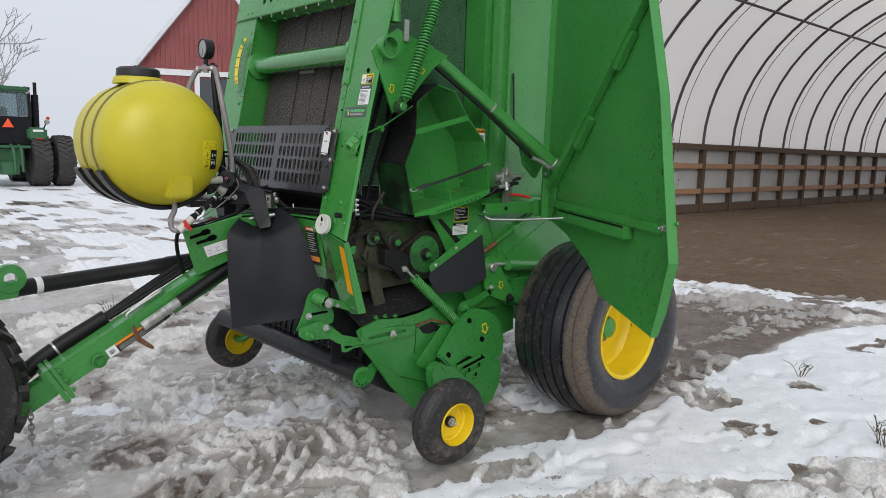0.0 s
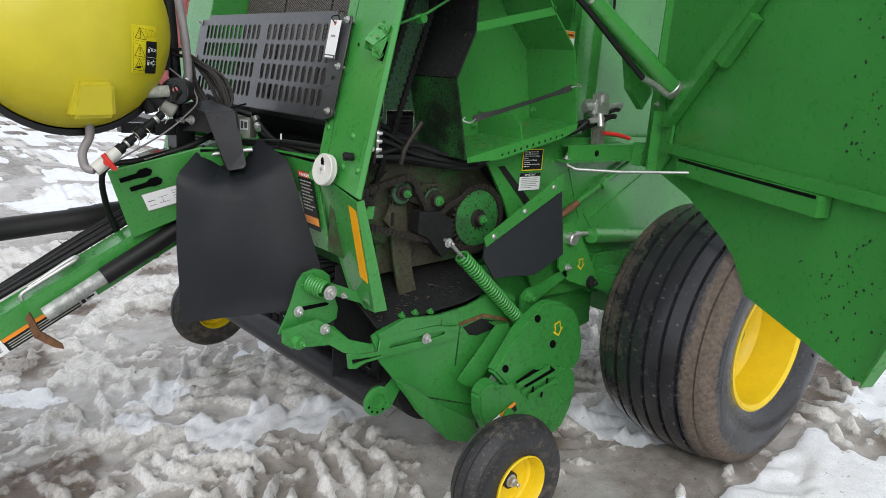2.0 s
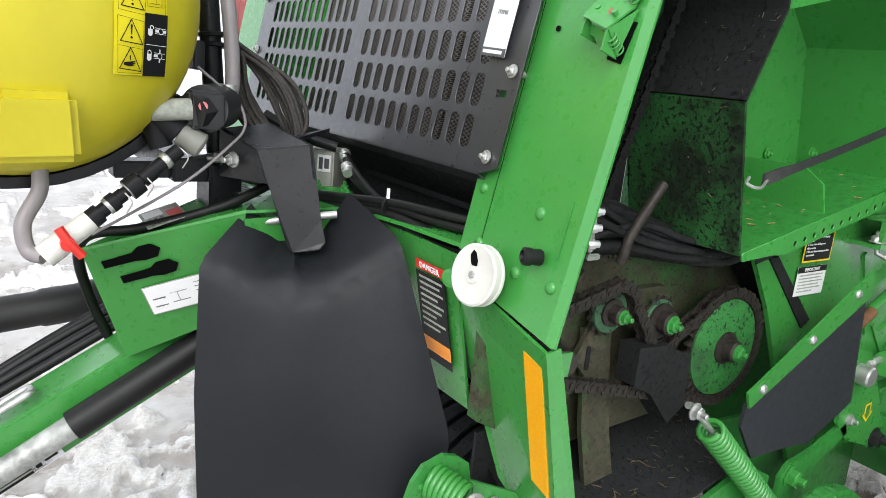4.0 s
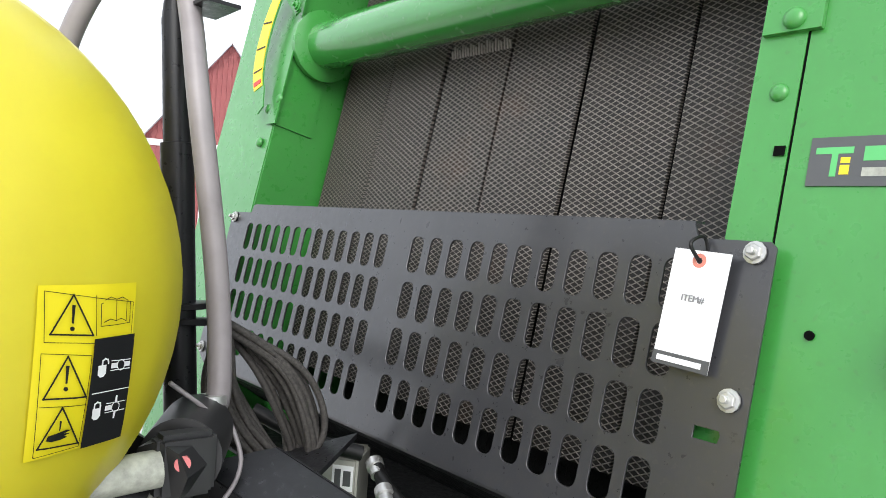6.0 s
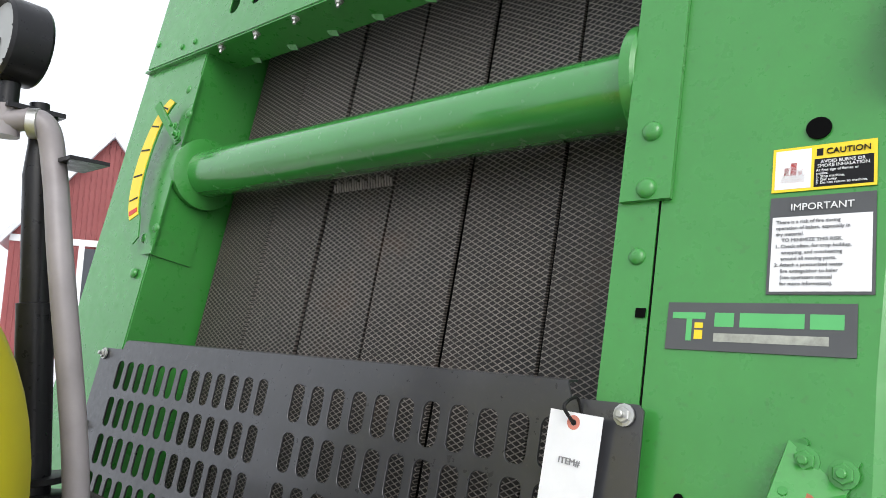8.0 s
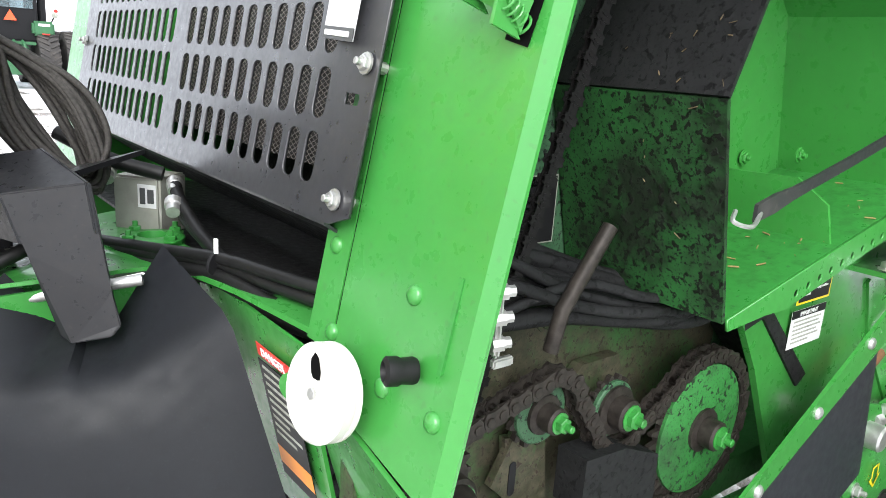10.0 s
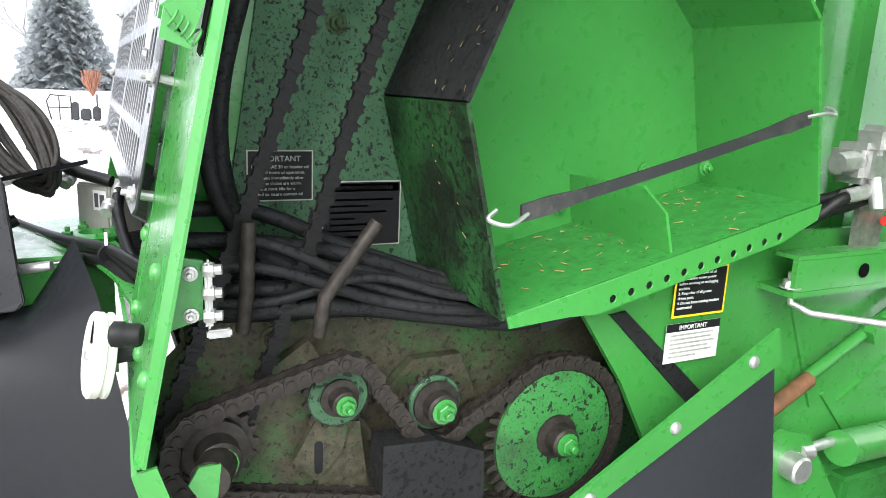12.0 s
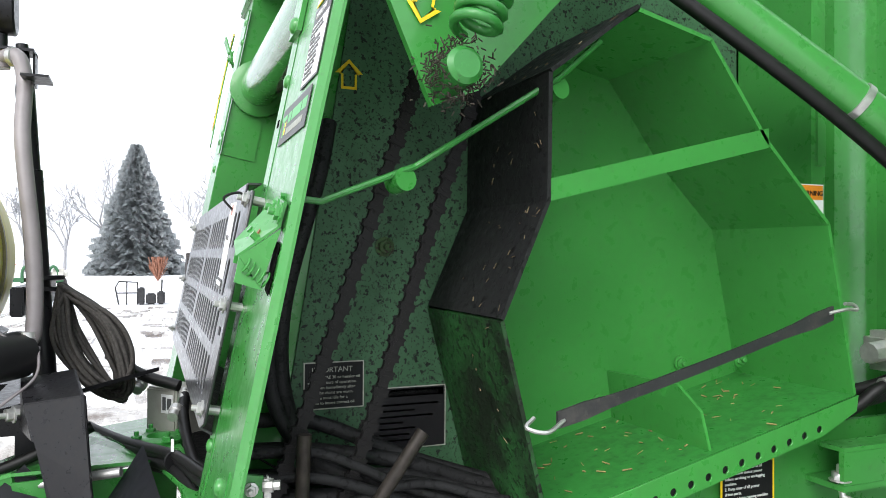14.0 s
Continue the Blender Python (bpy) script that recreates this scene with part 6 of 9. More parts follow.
for z in (1.52, 1.40):
    bpart("rivet", rivet(dp(DLEN - 0.02, z, 0.001), DNn, 0.010), GREEN, door)
bm = bmesh.new()
rng = random.Random(12)
for k in range(170):
    s, z = rng.gauss(1.20, 0.11), rng.gauss(1.72, 0.17)
    if rng.random() < 0.3:
        s, z = rng.gauss(1.12, 0.10), rng.gauss(1.18, 0.09)
    if s < 0.8 or s > DLEN - 0.02:
        continue
    r = rng.uniform(0.0015, 0.005)
    prism([dp(s + r * math.cos(a) * rng.uniform(0.6, 1.3), z + r * math.sin(a) * rng.uniform(0.6, 1.6), 0.0006) for a in (0, 1.05, 2.1, 3.14, 4.2, 5.2)], DNn * 0.0008, bm)
bpart("oil_spatter", bm, BLACK_DIRT_AND_SHADE, door, "dark oil spatter")["kind"] = "stuff"
# -- tongue, drawn as world parts of the baler --
def along(p, d, u, w, h, L, bm=None, bev=0.006):
    """A beam of width w and height h from p along d for L."""
    d, u = V(d).normalized(), V(u).normalized()
    s = d.cross(u).normalized()
    p = V(p)
    c = [p + s * a + u * e for a, e in ((-w / 2, -h / 2), (w / 2, -h / 2), (w / 2, h / 2), (-w / 2, h / 2))]
    return prism(c, d * L, bm, bev)


TD = V(-0.868, 0.03, -0.495).normalized()      # down along the tongue
TU = (V(0, 0, 1) - TD * TD.z).normalized()
TP = V(2.20, 3.75, 1.185)
bm = along(TP + TU * 0.020, TD, TU, 0.13, 0.125, 1.22)
tongue = bpart("tongue", bm, GREEN, label="green drawbar tongue with decals and bolted hitch")
bm = along(TP + TD * 1.15, TD, TU, 0.17, 0.20, 0.022, bev=0.003)
along(TP + TD * 1.176, TD, TU, 0.17, 0.20, 0.026, bm, bev=0.003)
along(TP + TD * 1.20, TD, TU, 0.10, 0.11, 0.20, bm)
for a in (-0.06, 0.0, 0.06):
    bolt(TP + TD * 1.15 + V(0, -0.075, 0) + TU * a, -TD, 0.012, 0.012, bm)
bpart("hitch_plate", bm, GREEN, tongue)
PN = TP + TD * 0.97 + V(0, -0.066, 0) - TU * 0.01
bm = lathe([(0.036, 0), (0.038, 0.004), (0.038, 0.025), (0.028, 0.027), (0.026, 0.012), (0, 0.012)], PN, NS, 24)
bpart("jack_socket", bm, GREEN_WORN, tongue, sm=35)
e_x = -TD
decal("tongue_label", TP + TD * 0.92 + V(0, -0.0665, 0) - TU * 0.038, e_x, TU, 0.36, 0.05,
      [INK, (0.0, 0.0, 0.055, 0.05, PAPER), (0.057, 0.036, 0.30, 0.014, LBL_ORANGE), (0.012, 0.012, 0.028, 0.024, INK)] + lines(0.065, 0.024, (0.27, 0.25, 0.26), 0.009, 0.004, PAPER_DIM), tongue, label="orange and black warning decal")
decal("model_plate", TP + TD * 0.60 + V(0, -0.0665, 0) - TU * 0.040, e_x, TU, 0.065, 0.035, [PAPER, (0.008, 0.006, 0.012, 0.022, INK), (0.028, 0.010, 0.028, 0.007, INK)], tongue, label="small white marking")
bm = cyl(TP + TD * 0.02 + V(0, -0.10, 0.03), TP + TD * 0.50 + V(0, -0.10, 0.025), 0.033, 20)
bpart("stand_cylinder", bm, HOSE, tongue, "black rubber-sleeved cylinder", sm=40)
bm = cyl(TP + TD * 0.49 + V(0, -0.10, 0.025), TP + TD * 0.72 + V(0, -0.098, 0.02), 0.026, 20)
bpart("worn_rod", bm, plain("worn_grey", (0.38, 0.39, 0.37), 0.5, 0.4, 0.5, 30), tongue, "worn bare metal rod end", sm=40)
bm = prism([TP + TD * 0.780 + V(0, -0.13, 0.075), TP + TD * 0.795 + V(0, -0.13, 0.065), TP + TD * 0.770 + V(0, -0.135, -0.02), TP + TD * 0.705 + V(0, -0.14, -0.095), TP + TD * 0.670 + V(0, -0.14, -0.125), TP + TD * 0.675 + V(0, -0.14, -0.105), TP + TD * 0.750 + V(0, -0.135, -0.01)], V(0.004, 0.012, 0))
bpart("rusty_strap", bm, RUST, tongue, "rusty hanging strap")
H0 = TP + TD * 0.74 + TU * 0.084 + V(0, -0.045, 0)
bm = tube([H0, H0 + TU * 0.018 - TD * 0.012, H0 - TD * 0.05 + TU * 0.022, H0 - TD * 0.20 + TU * 0.024, H0 - TD * 0.225 + TU * 0.022 + V(0, 0.015, 0), H0 - TD * 0.20 + TU * 0.024 + V(0, 0.032, 0), H0 - TD * 0.04 + TU * 0.016 + V(0, 0.034, 0)], 0.008, 8)
bpart("grab_handle", bm, ZINC, tongue, sm=50)
# hood where the tongue meets the body
bm = prism([(1.787, 3.645, 1.337), (2.06, 3.51, 1.432), (2.33, 3.50, 1.436), (2.33, 3.90, 1.436), (2.131, 3.81, 1.430), (1.955, 3.719, 1.385), (1.831, 3.682, 1.345)], (0, 0, 0.006))
prism([(1.787, 3.645, 1.337), (2.06, 3.51, 1.44), (2.08, 3.585, 1.20), (1.875, 3.685, 1.09)], (0.003, 0.006, 0), bm)
prism([(2.06, 3.512, 1.42), (2.33, 3.502, 1.43), (2.33, 3.55, 1.20), (2.08, 3.585, 1.20)], (0, 0.006, 0), bm)
prism([(1.831, 3.682, 1.345), (1.955, 3.719, 1.385), (2.131, 3.81, 1.430), (2.15, 3.83, 1.15), (1.95, 3.74, 1.10)], (0, 0.006, 0), bm)
hood = bpart("hitch_hood", bm, GREEN, label="green sheet-metal hood over the gearbox")
HO = V(1.787, 3.645, 1.337)
H1 = (V(2.06, 3.51, 1.44) - HO).normalized()
H2 = (V(1.875, 3.685, 1.09) - HO)
H2 = (H2 - H1 * H2.dot(H1)).normalized()
HN = H2.cross(H1).normalized()
HN = HN if HN.y < 0 else -HN
for a, c in ((0.025, 0.040), (0.045, 0.082)):
    loop_ = [(0, -0.008), (0.06, -0.010), (0.075, -0.020), (0.10, -0.020), (0.115, -0.006), (0.105, 0.010), (0.08, 0.012), (0.06, 0.008), (0, 0.008)]
    bm = prism([HO + H1 * (a + x) + H2 * (c + y) + HN * 0.001 for x, y in loop_], HN * 0.002)
    bpart("slot", bm, HOLE, hood)
decal("instruction_label", HO + H1 * 0.070 + H2 * 0.180, H1, -H2, 0.168, 0.068, [PAPER_DIM, (0.002, 0.002, 0.164, 0.064, PAPER), (0.012, 0.016, 0.026, 0.003, INK_GREY), (0.012, 0.034, 0.026, 0.003, INK_GREY), (0.048, 0.018, 0.036, 0.002, INK_GREY), (0.048, 0.040, 0.036, 0.002, INK_GREY), (0.062, 0.018, 0.002, 0.024, INK_GREY)] + lines(0.10, 0.052, (0.05, 0.042, 0.05, 0.036), 0.010, 0.002, INK_GREY), hood, label="white instruction label with small diagrams")
decal("routing_decal", (2.086, 3.620, 1.4400), (1, 0, 0.01), (0.10, 0.99, 0), 0.046, 0.155, [INK] + [(0.006, 0.012 + 0.013 * k, 0.034 - 0.006 * (k % 3), 0.003, PAPER_DIM) for k in range(10)], hood, label="black decal with white lines")
decal("danger_decal", (1.900, 3.600, 1.3835), (0.95, 0.06, 0.30), (0.06, 0.99, 0.0), 0.082, 0.135, [PAPER_DIM, (0.05, 0.008, 0.028, 0.085, LBL_RED), (0.006, 0.075, 0.038, 0.05, PAPER), (0.010, 0.010, 0.006, 0.055, INK_GREY), (0.022, 0.010, 0.006, 0.055, INK_GREY), (0.034, 0.010, 0.006, 0.055, INK_GREY)], hood, label="faded red and grey danger decal")
# body front beam below the belts, with danger decal
bm = prism([(2.345, 3.18, 1.43), (2.325, 3.36, 1.43), (2.29, 3.50, 1.432), (2.20, 3.72, 1.432), (2.33, 3.72, 1.434), (2.340, 3.586, 1.434), (2.374, 3.386, 1.434), (2.398, 3.288, 1.434), (2.43, 3.18, 1.434)], (0, 0, 0.008))
prism([(2.33, 3.18, 1.42), (2.33, 3.60, 1.42), (2.40, 3.60, 1.10), (2.40, 3.18, 1.10)], (0.006, 0, 0), bm)

# black sheet paints the shadow between guard and cross beam
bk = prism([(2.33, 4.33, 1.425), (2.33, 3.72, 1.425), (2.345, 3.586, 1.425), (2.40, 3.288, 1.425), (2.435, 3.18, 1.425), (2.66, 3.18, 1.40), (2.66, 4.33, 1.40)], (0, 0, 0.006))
bpart("throat_shadow_plate", bk, BLACK_DIRT_AND_SHADE, label="black sheet standing in for shadow under the belts")
fb = bpart("front_crossbeam", bm, GREEN, label="green cross beam under the belts")
dz = V(-0.2136, 0, 0.9769)
decal("danger_strip", V(2.3275, 3.31, 1.405) + V(0.010, 0, -0.045), (0, -1, 0), dz, 0.10, 0.020, [LBL_RED], fb, [("DANGER", 0.017, 0.014, 0.004, PAPER)], "red danger heading")
decal("danger_text", V(2.3275, 3.31, 1.405) + V(0.050, 0, -0.235), (0, -1, 0), dz, 0.10, 0.19, [INK, (0, 0.02, 0.10, 0.03, LBL_ORANGE)] + lines(0.01, 0.178, (0.08, 0.07, 0.08, 0.06, 0.08, 0.07, 0.05, 0.08, 0.06), 0.013, 0.005, PAPER_DIM), fb, label="black danger decal with white lines")
for k, (a, c, r_) in enumerate(((0.022, 0.0, 0.009), (0.004, 0.018, 0.0095), (-0.022, 0.0, 0.011), (-0.040, 0.02, 0.010))):
    bm = tube([(2.12, 3.95, 1.43 + a * 0.3), (2.21, 3.73, 1.430 + a * 0.4), (2.272, 3.56, 1.442 + a * 0.5), (2.325, 3.41 + c, 1.455 + a * 0.6), (2.358, 3.28 + c, 1.450 + a), (2.385, 3.205, 1.452 + a), (2.43, 3.14, 1.47 + a)], r_, 10)
    bpart("hose", bm, HOSE, fb, "black hydraulic hose with printed lines", sm=60)
bm = lathe([(0.017, 0), (0.018, 0.001), (0.018, 0.004), (0.017, 0.005)], V(2.320, 3.418, 1.460), V(0.4, -0.9, -0.1), 14)
zt = bpart("zip_tie", bm, INK, fb, "cable tie", sm=40)
bpart("zip_tail", box((2.316, 3.408, 1.476), (2.321, 3.413, 1.497)), PAPER, zt)
for k in range(2):
    bm = tube([(2.352, 3.69 - 0.012 * k, 1.528), (2.345, 3.62, 1.50 - 0.012 * k), (2.35, 3.53 + 0.01 * k, 1.462), (2.36, 3.44 + 0.02 * k, 1.44), (2.375, 3.34, 1.445), (2.40, 3.20, 1.445)], 0.0105, 10)
    bpart("hose", bm, HOSE, fb, sm=60)
bm = tube([(2.20, 3.80, 1.60), (2.27, 3.74, 1.56), (2.34, 3.70, 1.54)], 0.012, 10)
bpart("hose", bm, HOSE, fb, sm=60)
for o_ in ((2.356, 3.690, 1.530), (2.335, 3.635, 1.508), (2.268, 3.755, 1.545)):
    bm = lathe([(0.010, 0), (0.014, 0.004), (0.014, 0.018), (0.011, 0.020), (0.011, 0.034)], V(o_), V(-0.3, -0.8, -0.4), 12)
    bpart("hose_fitting", bm, ZINC, fb, sm=35)
CBX = basis((2.275, 3.765, 1.425), V(0.052, -0.060, 0.0), V(0.0, 0.0, 1))
bm = box((0.0, 0.0, -0.085), (0.088, 0.107, 0.0), bev=0.004)
bm.transform(CBX)
cb = bpart("control_box", bm, plain("grey_box", (0.34, 0.34, 0.30), 0.5), fb, "grey valve box with label")
cex, cey = V(0.052, -0.060, 0.0).normalized(), V(0, 0, 1)
decal("box_label", V(2.275, 3.765, 1.425) + cex * 0.048 + cey * 0.055, cex, cey, 0.034, 0.040, [PAPER, (0.004, 0.006, 0.010, 0.028, INK_GREY), (0.018, 0.008, 0.012, 0.024, INK_GREY)], cb)
bpart("bolt", bolt(V(2.275, 3.765, 1.532) + cex * 0.03 + V(0.03, 0.03, 0), (0, 0, 1), 0.008, 0.008), ZINC, cb)
# casting plate with a hole and bolts, on the beam
bm = lathe([(0.050, 0), (0.050, 0.012), (0.038, 0.016), (0.024, 0.016), (0.022, 0.002)], (2.300, 3.635, 1.438), (0, 0, 1), 20)
pl = bpart("gearbox_plate", bm, GREEN_WORN, fb, sm=30)
for a_ in (20, 110, 200, 290):
    bpart("bolt", bolt((2.300 + 0.044 * math.cos(radians(a_)), 3.635 + 0.044 * math.sin(radians(a_)), 1.450), (0, 0, 1), 0.009, 0.010), GREEN_WORN, pl)
decal("beam_decal", (2.335, 3.40, 1.4425), (0.15, -1, 0), (1, 0.15, 0), 0.10, 0.028, [INK, (0.01, 0.016, 0.07, 0.005, PAPER_DIM), (0.01, 0.007, 0.05, 0.004, PAPER_DIM)], fb, label="small black decal")

# black bracket with hanging rubber flap
BTL, BTR, BBL, BBR = V(2.077, 3.512, 1.556), V(2.176, 3.470, 1.573), V(2.126, 3.457, 1.364), V(2.208, 3.462, 1.366)
bn = (BTR - BTL).cross(BBL - BTL).normalized()
bn = bn if bn.y < 0 else -bn
BBR = BBR - bn * (BBR - BTL).dot(bn)
kn = BTL.lerp(BBL, 0.40) + V(0.004, 0, 0)
kr = BTR.lerp(BBR, 0.72)
bm = prism([BTL, BTR, kr, BBR + V(0.002, 0, 0.014), BBR - V(0.010, 0, 0), BBL + V(0.012, 0, -0.004), BBL + V(0, 0, 0.010), kn], -bn * 0.008, bev=0.002)
fbk = bpart("flap_bracket", bm, BLACK, label="black folded steel bracket")
bk_l, bk_r = V(2.052, 3.660, 1.580), V(2.150, 3.625, 1.598)
bm = prism([BTL, BTR, bk_r, bk_l], V(0, 0, -0.006), bev=0.002)
bpart("top_plate", bm, BLACK, fbk)
bm = prism([BTL, bk_l, bk_l - V(0, 0, 0.10), BTL.lerp(BBL, 0.33)], V(0.006, 0, 0), bev=0.0015)
bpart("side_plate", bm, BLACK, fbk)
bm = prism([BTR, bk_r, bk_r - V(0, 0, 0.10), BTR.lerp(BBR, 0.33)], V(-0.006, 0, 0), bev=0.0015)
bpart("side_plate", bm, BLACK, fbk)
bpart("bolt", bolt((2.056, 3.655, 1.518), (-1, -0.1, 0), 0.010, 0.016), ZINC, fbk)
bm = cyl((2.100, 3.522, 1.411), (2.236, 3.470, 1.433), 0.0085, 12)
bpart("pin", bm, ZINC, fbk, sm=40)
tipL, tipR = V(2.078, 3.530, 1.447), V(2.270, 3.488, 1.474)
shL, shR = V(1.966, 3.490, 1.345), V(2.303, 3.325, 1.412)


def along_line(stops, v):
    """The point at v along (v, point) stops."""
    for (a, p), (c, q) in zip(stops, stops[1:]):
        if v <= c:
            return p.lerp(q, (v - a) / (c - a))
    return stops[-1][1]


left_e = [(0.0, tipL), (0.16, shL), (0.55, V(1.945, 3.44, 1.10)), (1.0, V(1.943, 3.390, 0.844))]
right_e = [(0.0, tipR), (0.16, shR), (0.62, V(2.362, 3.185, 1.06)), (1.0, V(2.350, 3.145, 0.915))]
bm = bmesh.new()
NX, NZ = 28, 28
grid = {}
for i in range(NX + 1):
    for j in range(NZ + 1):
        u, v = i / NX, j / NZ
        p = along_line(left_e, v).lerp(along_line(right_e, v), u)
        dip = 0.085 * min(1.0, u / 0.28) if u < 0.5 else 0.105 * min(1.0, (1 - u) / 0.36)
        p += V(0, 0, -dip) * max(0.0, 1 - v / 0.30)
        p += V(-0.010, -0.030, 0) * math.sin(math.pi * u) * math.sin(math.pi * min(1.0, v * 1.1)) * 0.7
        p += V(0.002, 0.004, 0) * math.sin(9 * u + 5 * v)
        grid[i, j] = bm.verts.new(p)
for i in range(NX):
    for j in range(NZ):
        bm.faces.new((grid[i, j], grid[i + 1, j], grid[i + 1, j + 1], grid[i, j + 1]))
bmesh.ops.solidify(bm, geom=list(bm.faces), thickness=0.006)
bpart("rubber_flap", bm, RUBBER, fbk, "black rubber flap with rain spots", sm=40)

# PTO shaft and hose sock on the tongue
PT0, PT1 = V(2.25, 4.10, 1.12), V(0.90, 3.93, 1.055)
bm = lathe([(0.050, 0), (0.050, 0.40), (0.046, 0.42), (0.046, 0.50), (0.042, 0.51), (0.042, 1.20), (0.046, 1.205), (0.046, 1.24), (0.042, 1.245), (0.042, 1.37)], PT0, PT1 - PT0, 24)
pto = bpart("pto_shaft", bm, paint("pto_black", (0.013, 0.013, 0.013), 0.5, 0.4, (0.04, 0.036, 0.032), 6.0), label="black plastic-guarded drive shaft", sm=40)
bm = lathe([(0.0425, 0), (0.044, 0.002), (0.044, 0.03), (0.0425, 0.032)], PT0.lerp(PT1, 0.80), PT1 - PT0, 24)
bpart("worn_patch", bm, PAPER, pto, sm=40)
bm = lathe([(0.065, 0), (0.070, 0.006), (0.070, 0.05), (0.03, 0.055), (0.03, 0.0)], V(1.01, 3.88, 1.135), NS, 28, closed=True)
rh = bpart("tow_ring", bm, GREEN_WORN, label="green ring bracket on the shaft", sm=35)
bm = prism([(0.96, 3.84, 1.12), (1.06, 3.84, 1.12), (1.04, 3.84, 1.04), (0.95, 3.84, 1.03)], (0, 0.02, 0))
bpart("ring_stem", bm, GREEN_WORN, rh)
SK = [TP + TD * 1.36 + TU * 0.045 + V(0, 0.10, 0), TP + TD * 1.26 + TU * 0.085 + V(0, 0.11, 0), TP + TD * 1.08 + TU * 0.10 + V(0, 0.12, 0), TP + TD * 0.80 + TU * 0.095 + V(0, 0.12, 0), TP + TD * 0.45 + TU * 0.09 + V(0, 0.13, 0), TP + TD * 0.1 + TU * 0.09 + V(0, 0.14, 0)]
bm = tube(SK[:4], 0.042, 16)
sock = bpart("hose_sleeve", bm, HOSE, label="bundle of hoses in a black sleeve", sm=60)
for k in range(5):
    bm = tube([SK[3] + V(0, 0.02 * (k - 2), 0.01 * (k % 2)), SK[4] + V(0, 0.025 * (k - 2), 0.012 * (k % 3)), SK[5] + V(0, 0.03 * (k - 2), 0)], 0.012, 8)
    bpart("hose", bm, HOSE, sock, sm=60)
for f_ in (0.30, 0.66):
    c = catmull(SK[:4], 20)
    i = int(f_ * (len(c) - 1))
    bm = lathe([(0.043, 0), (0.045, 0.001), (0.045, 0.011), (0.043, 0.012)], c[i], c[i + 1] - c[i], 20)
    bpart("clamp", bm, ZINC, sock, sm=40)
bm = bmesh.new()
for k in range(7):
    c = TP + TD * 1.33 + V(0.0, -0.07, -0.04 - 0.026 * k)
    u = V(0.012, 0, 0) if k % 2 else V(0, 0.012, 0)
    ps = [c + u * math.cos(a) + V(0, 0, 0.02) * math.sin(a) for a in [i * math.pi / 4 for i in range(9)]]
    tube(ps, 0.004, 6, bm, sm=False)
bpart("safety_chain", bm, STEEL, tongue)

# -- sprayer tank: a thing of its own, on a black cradle --
tank = thing("applicator_tank", "yellow plastic applicator tank strapped on black cradle over the tongue", "tank", m=pose(1.70, 3.97, 1.48))
TI = tank.matrix_world.inverted()


def tpart(name, bm, material, parent=None, label="", sm=0):
    bm.transform(TI)
    ob = part(name, bm, material, parent or tank, label)
    return smooth(ob, sm) if sm else ob


CABLE = plain("braided_cable", (0.040, 0.036, 0.032), 0.75, 0, 0.6, 220, 0.6)
TX, TZ, TR = 1.677, 1.806, 0.315
TY0, TY1 = 3.405, 4.20
prof = [(0.03, 0), (0.11, 0.010), (0.185, 0.032), (0.25, 0.072), (0.292, 0.122), (0.312, 0.18), (TR, 0.23)]
L = TY1 - TY0
half = [(r, h) for r, h in prof]
full = half + [(TR + (0.006 if k in (2, 6) else 0), 0.23 + (L - 0.46) * k / 8) for k in range(1, 8)] + [(r, L - h) for r, h in reversed(half)]
body = tpart("tank_shell", lathe(full, (TX, TY0, TZ), (0, 1, 0), 64), TANK, None, "translucent yellow plastic shell", sm=50)
bm = prism([(1.632, 3.435, 1.535), (1.765, 3.435, 1.540), (1.755, 3.405, 1.650), (1.645, 3.405, 1.650)], (0, 0.20, 0), bev=0.012)
tpart("sump", bm, TANK, body)
LX, LY = 1.632, 3.80
bm = lathe([(0.125, 0), (0.12, 0.03), (0.115, 0.035)], (LX, LY, TZ + TR - 0.015), (0, 0, 1), 40)
tpart("filler_neck", bm, TANK, body, sm=40)
bm = lathe([(0.105, 0), (0.108, 0.01), (0.105, 0.045), (0.09, 0.055), (0.03, 0.058), (0.02, 0.066), (0, 0.067)], (LX, LY, TZ + TR + 0.015), (0, 0, 1), 24)
tpart("lid", bm, plain("lid_black", (0.02, 0.02, 0.022), 0.45), tank, "black ribbed screw lid", sm=25)
for y in (3.67, 3.84):
    bm = lathe([(TR + 0.002, 0), (TR + 0.006, 0.001), (TR + 0.006, 0.016), (TR + 0.002, 0.017)], (TX, y, TZ), (0, 1, 0), 64)
    tpart("strap", bm, plain("strap_olive", (0.18, 0.16, 0.05), 0.5), tank, "dark steel tank strap", sm=40)
# label with pictograms
n_l = V(0.62, -0.75, 0.05).normalized()
lx = V(0.0, 0.0, 1).cross(n_l).normalized()
lx = -lx if lx.x < 0 else lx
lz = n_l.cross(lx).normalized()
lz = -lz if lz.z < 0 else lz


def shell_pt(dx, dz):
    """On the tank's near dome at dx, dz from its axis."""
    r = math.hypot(dx, dz)
    for (r0, h0), (r1, h1) in zip(prof, prof[1:]):
        if r0 <= r <= r1:
            h = h0 + (h1 - h0) * (r - r0) / (r1 - r0)
            return V(TX + dx, TY0 + h, TZ + dz)
    return V(TX + dx, TY0, TZ + dz)


def lmx(x):
    return 0.133 + (x - 0.122) * 0.845


def lmz(z):
    return -0.123 + (z + 0.128) * 0.838


